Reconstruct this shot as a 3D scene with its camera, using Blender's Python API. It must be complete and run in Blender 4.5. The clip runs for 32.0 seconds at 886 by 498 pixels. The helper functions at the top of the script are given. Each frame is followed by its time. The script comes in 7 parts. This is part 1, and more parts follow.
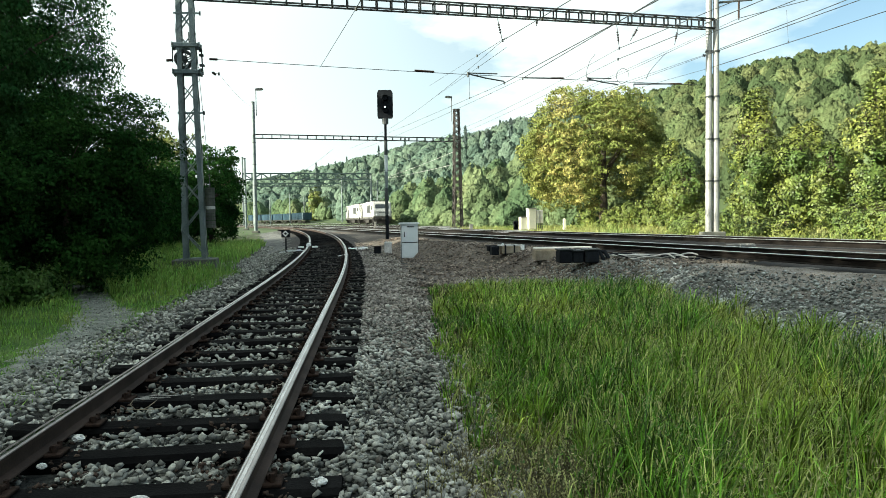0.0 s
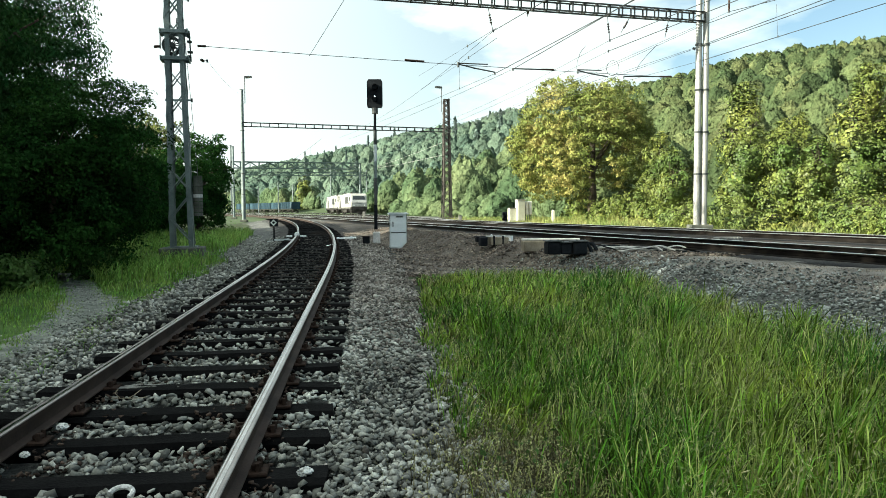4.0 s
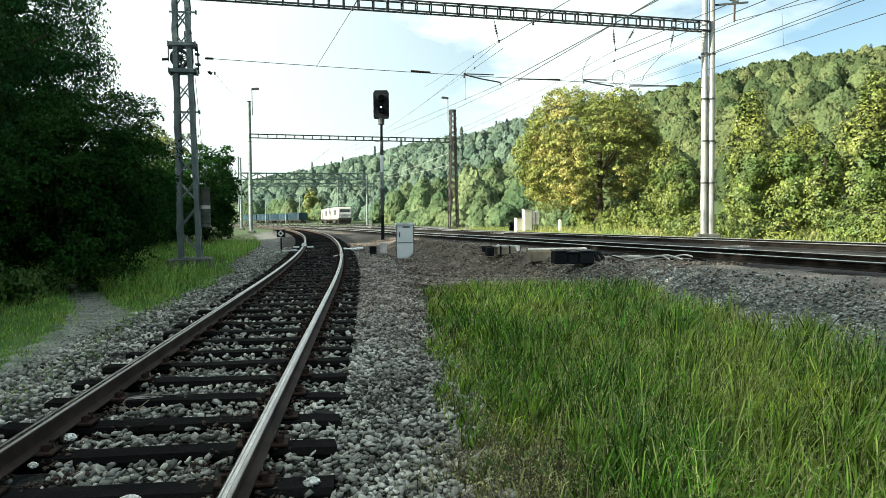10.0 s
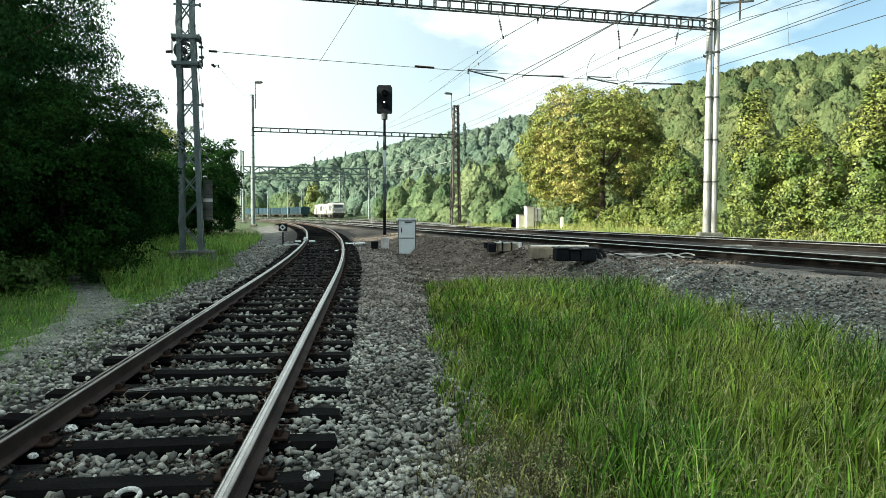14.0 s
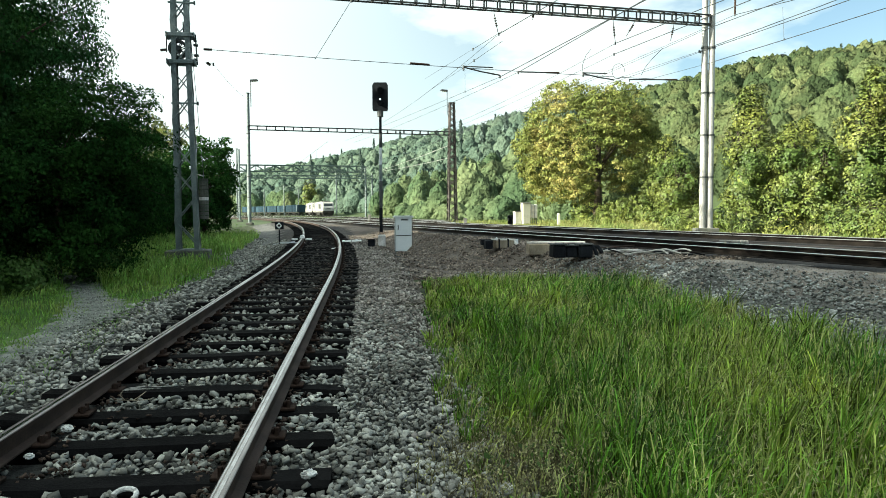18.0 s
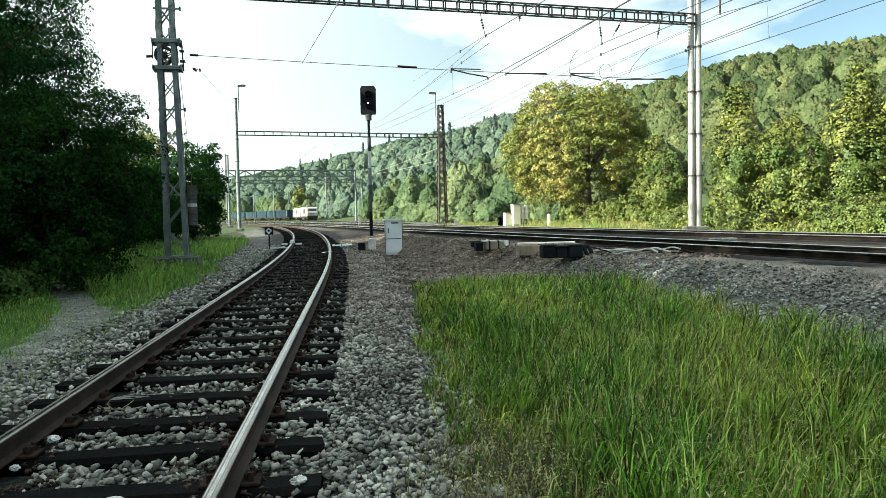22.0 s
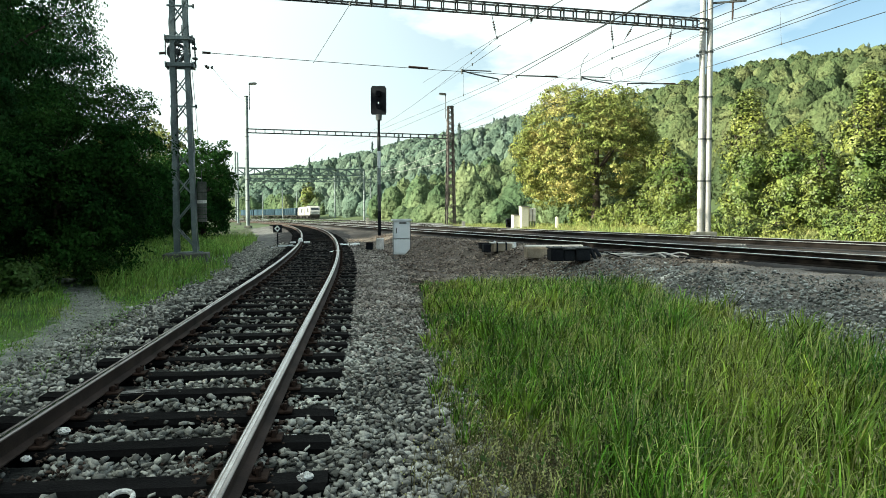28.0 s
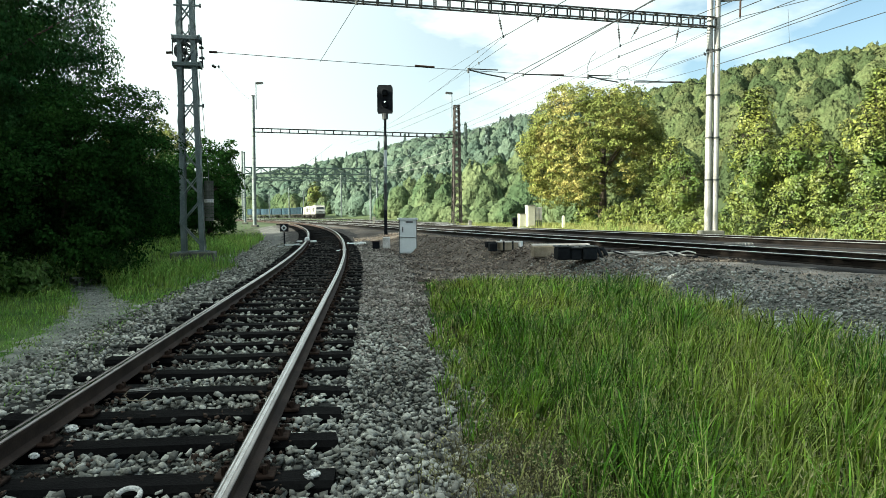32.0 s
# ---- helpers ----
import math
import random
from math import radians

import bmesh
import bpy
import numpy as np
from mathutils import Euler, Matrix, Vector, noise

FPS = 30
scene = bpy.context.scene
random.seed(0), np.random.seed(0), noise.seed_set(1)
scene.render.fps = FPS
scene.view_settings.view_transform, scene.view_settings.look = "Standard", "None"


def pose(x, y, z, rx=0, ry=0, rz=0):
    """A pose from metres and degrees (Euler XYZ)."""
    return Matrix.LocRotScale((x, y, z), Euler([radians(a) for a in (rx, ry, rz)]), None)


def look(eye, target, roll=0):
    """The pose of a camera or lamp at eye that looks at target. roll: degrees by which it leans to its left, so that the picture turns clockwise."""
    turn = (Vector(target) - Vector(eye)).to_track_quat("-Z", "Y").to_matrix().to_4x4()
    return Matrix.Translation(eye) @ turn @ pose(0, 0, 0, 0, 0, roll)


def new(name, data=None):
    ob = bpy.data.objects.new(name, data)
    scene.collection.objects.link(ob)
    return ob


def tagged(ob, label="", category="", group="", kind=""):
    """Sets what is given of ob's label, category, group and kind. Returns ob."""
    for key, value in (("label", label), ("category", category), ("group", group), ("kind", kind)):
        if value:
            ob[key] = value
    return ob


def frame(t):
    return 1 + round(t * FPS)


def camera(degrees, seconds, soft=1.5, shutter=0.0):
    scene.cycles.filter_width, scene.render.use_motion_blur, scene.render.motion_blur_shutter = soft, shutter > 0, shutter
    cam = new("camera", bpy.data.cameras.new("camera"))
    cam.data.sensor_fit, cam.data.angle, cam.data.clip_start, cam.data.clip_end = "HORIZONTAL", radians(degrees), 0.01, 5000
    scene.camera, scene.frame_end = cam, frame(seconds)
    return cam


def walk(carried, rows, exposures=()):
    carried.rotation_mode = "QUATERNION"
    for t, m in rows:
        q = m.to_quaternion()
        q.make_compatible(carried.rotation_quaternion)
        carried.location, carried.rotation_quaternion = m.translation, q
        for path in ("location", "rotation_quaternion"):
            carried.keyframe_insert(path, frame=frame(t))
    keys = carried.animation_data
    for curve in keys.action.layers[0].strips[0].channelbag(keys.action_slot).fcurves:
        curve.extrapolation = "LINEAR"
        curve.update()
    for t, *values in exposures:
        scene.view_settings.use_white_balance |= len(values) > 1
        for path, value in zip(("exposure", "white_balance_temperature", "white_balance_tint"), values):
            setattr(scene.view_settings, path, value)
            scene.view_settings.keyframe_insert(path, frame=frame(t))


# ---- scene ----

# ================= camera and its way =================
cam = camera(62.0, 32.0, soft=0.55)
PATH = [
    (0.0, 0.000, 0.000, 1.380, 0.00, -2.32, 0.80),
    (0.5, 0.012, -0.003, 1.381, 0.34, -2.62, 0.97),
    (1.0, 0.020, -0.002, 1.386, -0.11, -2.43, 1.01),
    (1.5, 0.028, 0.004, 1.375, -0.04, -2.57, 1.29),
    (2.0, 0.031, 0.012, 1.381, -0.56, -2.85, 1.17),
    (2.5, 0.028, 0.017, 1.373, -0.76, -3.14, 1.08),
    (3.0, 0.014, 0.041, 1.374, -1.04, -3.32, 0.61),
    (3.5, 0.014, 0.014, 1.369, -1.43, -3.48, 0.50),
    (4.0, 0.005, 0.012, 1.379, -0.85, -3.06, 0.26),
    (4.5, -0.000, -0.004, 1.380, 0.17, -2.85, 0.38),
    (6.5, 0.036, -0.002, 1.379, -0.38, -2.35, 1.20),
    (7.0, 0.018, 0.023, 1.374, -0.11, -2.29, 1.14),
    (7.5, 0.020, 0.006, 1.380, 0.04, -2.04, 1.10),
    (8.0, 0.018, 0.017, 1.377, -0.45, -2.03, 1.15),
    (8.5, 0.020, -0.007, 1.379, -0.66, -2.21, 0.64),
    (9.0, 0.025, 0.000, 1.378, -0.40, -2.38, 0.88),
    (9.5, 0.015, 0.006, 1.376, -0.33, -2.28, 0.58),
    (10.0, 0.013, -0.002, 1.377, -0.32, -2.27, 0.51),
    (10.5, 0.015, -0.004, 1.377, -0.58, -2.61, 0.40),
    (11.0, 0.004, 0.020, 1.369, -0.95, -2.89, 0.06),
    (11.5, 0.008, -0.012, 1.374, -0.81, -2.87, 0.28),
    (12.0, 0.009, -0.000, 1.376, -0.94, -2.62, 0.25),
    (12.5, 0.011, -0.003, 1.373, 0.10, -2.17, 0.14),
    (13.0, 0.005, 0.007, 1.375, 0.42, -2.49, 0.38),
    (13.5, 0.015, 0.004, 1.373, 0.16, -2.49, 0.38),
    (14.0, 0.007, 0.010, 1.374, -0.17, -2.59, -0.15),
    (14.5, 0.019, -0.001, 1.375, -0.06, -2.29, -0.14),
    (16.5, 0.012, 0.019, 1.366, -0.43, -2.93, -0.01),
    (17.0, 0.002, 0.018, 1.374, -0.28, -2.87, -0.11),
    (17.5, 0.018, 0.019, 1.369, -0.38, -2.75, 0.19),
    (18.0, 0.012, 0.019, 1.373, -0.43, -2.81, 0.21),
    (18.5, 0.006, 0.018, 1.372, -0.17, -2.57, 0.29),
    (19.0, 0.005, 0.021, 1.371, -0.44, -2.88, -0.01),
    (19.5, 0.012, 0.018, 1.372, -0.64, -2.53, -0.03),
    (20.0, 0.031, 0.003, 1.371, -0.77, -2.76, 0.01),
    (20.5, 0.023, 0.039, 1.370, -1.21, -3.08, -0.16),
    (21.0, 0.035, 0.027, 1.374, -1.33, -2.75, 0.61),
    (21.5, 0.031, 0.047, 1.371, -1.79, -2.62, 0.23),
    (22.0, 0.036, 0.039, 1.368, -1.16, -2.62, 1.14),
    (22.5, 0.050, 0.023, 1.380, -1.77, -2.49, 0.67),
    (23.0, 0.052, 0.015, 1.386, -1.23, -1.98, 0.53),
    (23.5, 0.033, 0.014, 1.379, -1.38, -2.06, -0.01),
    (24.0, 0.020, 0.004, 1.376, -0.52, -2.42, 0.60),
    (24.5, 0.011, 0.007, 1.377, -0.77, -2.19, 0.39),
    (25.0, 0.007, 0.008, 1.381, -0.29, -2.25, 0.03),
    (25.5, 0.009, 0.000, 1.374, -0.73, -2.41, -0.34),
    (27.5, 0.017, 0.007, 1.374, -0.84, -2.88, 0.31),
    (28.0, 0.022, 0.003, 1.373, -0.55, -2.55, 0.13),
    (28.5, 0.027, 0.011, 1.369, -0.76, -2.48, 0.43),
    (29.0, 0.036, 0.009, 1.371, -0.69, -2.57, 0.42),
    (29.5, 0.040, 0.033, 1.368, -0.60, -2.60, 1.00),
    (30.0, 0.046, 0.032, 1.368, -0.47, -2.99, 1.17),
    (30.5, 0.040, 0.026, 1.371, -0.26, -2.96, 0.81),
    (31.0, 0.037, 0.033, 1.363, -0.95, -2.81, 0.30),
    (31.5, 0.026, 0.023, 1.365, -0.43, -2.89, 0.31),
    (32.0, 0.019, 0.013, 1.363, -0.06, -2.61, 0.16),
]
walk(cam, [(t, pose(x, y, z, 90 + p, r, w)) for t, x, y, z, w, p, r in PATH],
     exposures=((0.0, 1.92, 6560, -3), (32.0, 1.92, 6560, -3)))

# ================= sky and sun =================
SUN_DIR = Vector((-0.895, -0.28, 0.43)).normalized()
sun_el = math.asin(SUN_DIR.z)
sun_az = math.atan2(SUN_DIR.x, SUN_DIR.y)
world = bpy.data.worlds.new("sky")
scene.world = world
world.use_nodes = True
wn, wl = world.node_tree.nodes, world.node_tree.links
wn.clear()
w_out = wn.new("ShaderNodeOutputWorld")
w_bg = wn.new("ShaderNodeBackground")
w_sky = wn.new("ShaderNodeTexSky")
w_sky.sky_type = "NISHITA"
w_sky.sun_disc = False
w_sky.sun_elevation = sun_el
w_sky.sun_rotation = sun_az
w_sky.air_density, w_sky.dust_density, w_sky.ozone_density = 1.0, 0.7, 1.0
w_tc = wn.new("ShaderNodeTexCoord")
w_map = wn.new("ShaderNodeMapping")
w_map.inputs["Scale"].default_value = (1.0, 1.0, 2.4)
w_map.inputs["Location"].default_value = (0.9, -0.4, 0.2)
w_no = wn.new("ShaderNodeTexNoise")
w_no.inputs["Scale"].default_value = 6.5
w_no.inputs["Detail"].default_value = 7.0
w_no.inputs["Roughness"].default_value = 0.52
w_ramp = wn.new("ShaderNodeValToRGB")
w_ramp.color_ramp.elements[0].position = 0.50
w_ramp.color_ramp.elements[1].position = 0.74
w_mix = wn.new("ShaderNodeMix")
w_mix.data_type = "RGBA"
w_sep = wn.new("ShaderNodeSeparateXYZ")
wl.new(w_tc.outputs["Generated"], w_sep.inputs["Vector"])
wl.new(w_tc.outputs["Generated"], w_map.inputs["Vector"])
wl.new(w_map.outputs["Vector"], w_no.inputs["Vector"])


def sky_range(source, a, b, c, d):
    r = wn.new("ShaderNodeMapRange")
    r.interpolation_type = "SMOOTHSTEP"
    for key, value in (("From Min", a), ("From Max", b), ("To Min", c), ("To Max", d)):
        r.inputs[key].default_value = value
    wl.new(source, r.inputs["Value"])
    return r.outputs["Result"]


def sky_math(kind, a, b):
    r = wn.new("ShaderNodeMath")
    r.operation = kind
    wl.new(a, r.inputs[0])
    wl.new(b, r.inputs[1])
    return r.outputs["Value"]


# cloud light grows from the hazy horizon; the unseen sky overhead is brightened as fill
w_pale = wn.new("ShaderNodeVectorMath")
w_pale.operation = "MULTIPLY"
w_pale.inputs[1].default_value = (0.93, 1.0, 1.03)
wl.new(sky_range(w_sep.outputs["Z"], 0.22, 0.75, 6.8, 14.0), w_pale.inputs[0])
wl.new(w_pale.outputs["Vector"], w_mix.inputs["B"])
# a thin veil that thickens towards the sun, the horizon and overhead
w_haze = sky_math("MAXIMUM", sky_range(w_sep.outputs["X"], 0.36, -0.42, 0.0, 1.0), sky_range(w_sep.outputs["Z"], 0.30, 0.75, 0.0, 0.3))
w_haze = sky_math("MAXIMUM", w_haze, sky_range(w_sep.outputs["Z"], 0.16, 0.0, 0.0, 0.9))
# a bank of small fair-weather clouds up the valley
w_dot = wn.new("ShaderNodeVectorMath")
w_dot.operation = "DOT_PRODUCT"
w_dot.inputs[1].default_value = (0.14, 0.963, 0.23)
wl.new(w_tc.outputs["Generated"], w_dot.inputs[0])
w_puff = sky_math("ADD", w_no.outputs["Fac"], sky_range(w_dot.outputs["Value"], 0.955, 0.995, -0.03, 0.17))
wl.new(w_puff, w_ramp.inputs["Fac"])
wl.new(sky_math("MAXIMUM", w_haze, w_ramp.outputs["Color"]), w_mix.inputs["Factor"])
wl.new(w_sky.outputs["Color"], w_mix.inputs["A"])
wl.new(w_mix.outputs["Result"], w_bg.inputs["Color"])
w_bg.inputs["Strength"].default_value = 0.05
wl.new(w_bg.outputs["Background"], w_out.inputs["Surface"])

sun = new("sun", bpy.data.lights.new("sun", "SUN"))
sun.data.energy = 5.0
sun.data.angle = radians(0.5)
sun.data.color = (1.0, 0.93, 0.82)
sun.matrix_world = look((-60, 10, 40), Vector((-60, 10, 40)) - SUN_DIR)


# ================= materials =================
def surface(name, c1, c2, scale=8.0, rough=0.8, metal=0.0, bump=0.3, fine=60.0, spread=0.0, island=0.0, dist=0.01, leafy=0.0, c3=None, world_space=False, spec=0.22, grainy=0.28):
    """Two-scale noise surface: c1 and c2 mixed by broad noise, darkened or lightened by fine grain."""
    m = bpy.data.materials.new(name)
    m.use_nodes = True
    n, l = m.node_tree.nodes, m.node_tree.links
    b = n["Principled BSDF"]
    b.inputs["Roughness"].default_value = rough
    b.inputs["Metallic"].default_value = metal
    b.inputs["Specular IOR Level"].default_value = spec
    if world_space:
        vec = n.new("ShaderNodeNewGeometry").outputs["Position"]
    else:
        vec = n.new("ShaderNodeTexCoord").outputs["Object"]
    big, small = n.new("ShaderNodeTexNoise"), n.new("ShaderNodeTexNoise")
    big.inputs["Scale"].default_value, big.inputs["Detail"].default_value = scale, 4.0
    small.inputs["Scale"].default_value, small.inputs["Detail"].default_value = fine, 5.0
    l.new(vec, big.inputs["Vector"])
    l.new(vec, small.inputs["Vector"])
    ramp = n.new("ShaderNodeValToRGB")
    ramp.color_ramp.elements[0].position, ramp.color_ramp.elements[1].position = 0.36, 0.64
    ramp.color_ramp.elements[0].color, ramp.color_ramp.elements[1].color = (*c1, 1), (*c2, 1)
    if c3:
        e = ramp.color_ramp.elements.new(0.5)
        e.color = (*c3, 1)
    l.new(big.outputs["Fac"], ramp.inputs["Fac"])
    val = n.new("ShaderNodeHueSaturation")
    l.new(ramp.outputs["Color"], val.inputs["Color"])
    grain = n.new("ShaderNodeMapRange")
    grain.inputs["From Min"].default_value, grain.inputs["From Max"].default_value = 0.25, 0.75
    grain.inputs["To Min"].default_value, grain.inputs["To Max"].default_value = 1 - grainy, 1 + grainy
    l.new(small.outputs["Fac"], grain.inputs["Value"])
    fac = grain.outputs["Result"]
    for amount, node, sock in ((spread, "ShaderNodeObjectInfo", "Random"), (island, "ShaderNodeNewGeometry", "Random Per Island")):
        if amount:
            src = n.new(node)
            mr = n.new("ShaderNodeMapRange")
            mr.inputs["To Min"].default_value, mr.inputs["To Max"].default_value = 1 - amount, 1 + amount
            l.new(src.outputs[sock], mr.inputs["Value"])
            mu = n.new("ShaderNodeMath")
            mu.operation = "MULTIPLY"
            l.new(fac, mu.inputs[0])
            l.new(mr.outputs["Result"], mu.inputs[1])
            fac = mu.outputs["Value"]
            if node == "ShaderNodeNewGeometry" and leafy:
                hu = n.new("ShaderNodeMapRange")
                hu.inputs["To Min"].default_value, hu.inputs["To Max"].default_value = 0.492, 0.508
                l.new(src.outputs[sock], hu.inputs["Value"])
                l.new(hu.outputs["Result"], val.inputs["Hue"])
    l.new(fac, val.inputs["Value"])
    l.new(val.outputs["Color"], b.inputs["Base Color"])
    if bump:
        bp = n.new("ShaderNodeBump")
        bp.inputs["Strength"].default_value, bp.inputs["Distance"].default_value = bump, dist
        l.new(small.outputs["Fac"], bp.inputs["Height"])
        l.new(bp.outputs["Normal"], b.inputs["Normal"])
    if leafy:
        tr = n.new("ShaderNodeBsdfTranslucent")
        l.new(val.outputs["Color"], tr.inputs["Color"])
        mx = n.new("ShaderNodeMixShader")
        mx.inputs["Fac"].default_value = leafy
        l.new(b.outputs["BSDF"], mx.inputs[1])
        l.new(tr.outputs["BSDF"], mx.inputs[2])
        l.new(mx.outputs["Shader"], n["Material Output"].inputs["Surface"])
    return m


def lamp_glow(name, colour, strength):
    m = bpy.data.materials.new(name)
    m.use_nodes = True
    b = m.node_tree.nodes["Principled BSDF"]
    b.inputs["Base Color"].default_value = (*colour, 1)
    b.inputs["Emission Color"].default_value = (*colour, 1)
    b.inputs["Emission Strength"].default_value = strength
    return m


GROUND = surface("earth_and_gravel", (0.045, 0.036, 0.029), (0.105, 0.088, 0.074), 0.9, 0.95, 0, 0.8, 26, dist=0.03, c3=(0.07, 0.057, 0.046), world_space=True)
# Much darker than its stones: crevice shade is put into this bed colour.
BALLAST_BED = surface("shade_toned_ballast_bed", (0.012, 0.012, 0.011), (0.036, 0.037, 0.033), 14.0, 0.95, 0, 1.0, 40, dist=0.03, world_space=True)
GREY_GRAVEL = surface("grey_gravel_bed", (0.058, 0.057, 0.053), (0.118, 0.116, 0.108), 2.2, 0.95, 0, 1.0, 14, dist=0.04, world_space=True, grainy=0.6)
BANK_SAND = surface("fine_tan_grit", (0.105, 0.093, 0.081), (0.20, 0.182, 0.162), 1.4, 0.95, 0, 0.9, 45, dist=0.02, world_space=True, grainy=0.5)
PALE_STONE = surface("whitish_stone", (0.30, 0.29, 0.27), (0.62, 0.61, 0.58), 30.0, 0.8, 0, 0.6, 90, dist=0.004, c3=(0.5, 0.49, 0.46))
LAWN = surface("short_trodden_lawn", (0.04, 0.085, 0.016), (0.10, 0.155, 0.038), 1.1, 0.95, 0, 0.9, 35, dist=0.04, world_space=True, grainy=0.5)
# Turf toned near black, standing for the shade between the grass blades.
SHADE_TURF = surface("turf", (0.014, 0.02, 0.007), (0.035, 0.045, 0.014), 1.3, 0.95, 0, 0.8, 30, dist=0.04, world_space=True)
DRY_TURF = surface("dry_turf", (0.16, 0.17, 0.05), (0.30, 0.26, 0.10), 0.35, 0.95, 0, 0.8, 20, dist=0.05, world_space=True)
PATHWAY = surface("trodden_path", (0.11, 0.118, 0.098), (0.23, 0.236, 0.2), 3.0, 0.95, 0, 0.9, 30, dist=0.03, world_space=True)
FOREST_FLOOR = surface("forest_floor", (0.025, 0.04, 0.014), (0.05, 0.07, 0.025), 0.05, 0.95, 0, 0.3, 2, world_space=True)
STONE = surface("crushed_stone", (0.140, 0.138, 0.119), (0.31, 0.305, 0.268), 1.6, 0.9, 0, 0.5, 60, island=0.72, dist=0.004, world_space=True, spec=0.12)
BROWN_STONE = surface("rusty_crushed_stone", (0.078, 0.058, 0.045), (0.205, 0.172, 0.142), 1.2, 0.9, 0, 0.5, 60, island=0.8, dist=0.004, world_space=True)
SHOULDER_STONE = surface("tan_grey_crushed_stone", (0.125, 0.108, 0.092), (0.275, 0.25, 0.222), 1.2, 0.9, 0, 0.5, 60, island=0.7, dist=0.004, world_space=True, spec=0.12)
DARK_BALLAST = surface("dark_ballast", (0.018, 0.0155, 0.0135), (0.062, 0.054, 0.047), 1.2, 0.8, 0, 0.5, 60, island=0.6, dist=0.004, world_space=True)
DEBRIS = surface("rusty_grit", (0.022, 0.014, 0.010), (0.062, 0.04, 0.029), 9.0, 0.9, 0, 0.3, 60, island=0.6, dist=0.003, world_space=True)
SLEEPER_WOOD = surface("tarred_timber", (0.0020, 0.0020, 0.0022), (0.0050, 0.0048, 0.0048), 3.0, 0.8, 0, 0.9, 45, spread=0.35, dist=0.008, spec=0.025)
RUST = surface("rusty_steel", (0.022, 0.0135, 0.010), (0.050, 0.032, 0.025), 3.0, 0.75, 0.2, 0.4, 70, dist=0.003)
RAIL_HEAD = surface("polished_rail_head", (0.58, 0.57, 0.56), (0.78, 0.77, 0.76), 4.0, 0.36, 1.0, 0.08, 50, dist=0.001)
# Greasy steel taken near black: shade on the rail sides is in the colour.
MAIN_RAIL_DARK = surface("greasy_shade_toned_steel", (0.004, 0.0034, 0.003), (0.013, 0.0105, 0.009), 3.0, 0.8, 0.1, 0.4, 70, dist=0.003, spec=0.06)
BANK_STONE = surface("grey_bank_stone", (0.135, 0.14, 0.132), (0.29, 0.298, 0.28), 0.9, 0.9, 0, 0.5, 60, island=0.75, dist=0.004, world_space=True, spec=0.12)
GALV = surface("grey_painted_steel", (0.12, 0.145, 0.145), (0.20, 0.225, 0.22), 2.0, 0.5, 0.3, 0.15, 40, spread=0.1, dist=0.002)
DARK_STEEL = surface("dark_weathered_steel", (0.045, 0.049, 0.05), (0.09, 0.092, 0.09), 2.0, 0.65, 0.3, 0.2, 40, dist=0.002)
BEAM_PAINT = surface("dark_beam_paint", (0.03, 0.032, 0.033), (0.07, 0.07, 0.068), 1.5, 0.7, 0.2, 0.2, 40, dist=0.002, spec=0.1)
GREEN_STEEL = surface("grey_green_gantry_paint", (0.045, 0.068, 0.064), (0.085, 0.112, 0.104), 0.6, 0.7, 0.1, 0.1, 20, dist=0.002, spec=0.1)
RUST_LATTICE = surface("red_brown_lattice_paint", (0.05, 0.042, 0.039), (0.12, 0.10, 0.09), 0.8, 0.7, 0.1, 0.2, 30, dist=0.002)
TUBE = surface("pale_galvanised_tube", (0.27, 0.26, 0.245), (0.43, 0.415, 0.385), 0.7, 0.45, 0.35, 0.15, 30, dist=0.002)
CONCRETE = surface("concrete", (0.13, 0.127, 0.115), (0.24, 0.232, 0.215), 2.5, 0.9, 0, 0.5, 50, dist=0.006)
WHITE_PAINT = surface("pale_grey_paint", (0.60, 0.625, 0.63), (0.68, 0.70, 0.705), 2.0, 0.45, 0, 0.05, 40, dist=0.001, grainy=0.07)
LIGHT_BOX = surface("cream_painted_steel", (0.48, 0.46, 0.38), (0.60, 0.58, 0.50), 1.0, 0.6, 0, 0.05, 30, dist=0.001)
BLACK = surface("black_paint", (0.008, 0.009, 0.011), (0.016, 0.018, 0.021), 3.0, 0.8, 0, 0.1, 40, dist=0.001, spec=0.04)
WHITE = surface("white_enamel", (0.72, 0.72, 0.70), (0.82, 0.82, 0.80), 4.0, 0.4, 0, 0.05, 40, dist=0.001)
PLASTIC = surface("pale_cable_sheath", (0.40, 0.38, 0.36), (0.6, 0.57, 0.55), 3.0, 0.5, 0, 0.05, 40, dist=0.001)
WIRE = surface("oxidised_copper_wire", (0.025, 0.028, 0.03), (0.05, 0.054, 0.055), 1.0, 0.6, 0.4, 0.0, 10)
PORCELAIN = surface("brown_porcelain", (0.028, 0.017, 0.013), (0.05, 0.03, 0.022), 4.0, 0.35, 0, 0.0, 10)
LOCO_WHITE = surface("white_locomotive_paint", (0.27, 0.258, 0.232), (0.35, 0.335, 0.305), 0.4, 0.4, 0, 0.05, 6, dist=0.002)
LOCO_GREY = surface("grey_locomotive_paint", (0.24, 0.24, 0.235), (0.33, 0.33, 0.32), 0.4, 0.4, 0, 0.05, 6, dist=0.002)
LOCO_DARK = surface("grimy_underframe", (0.018, 0.017, 0.016), (0.05, 0.045, 0.04), 1.2, 0.8, 0.1, 0.3, 12, dist=0.01)
LOCO_GRAPHIC = surface("dark_livery_film", (0.018, 0.017, 0.016), (0.05, 0.046, 0.042), 0.8, 0.4, 0, 0.0, 6)
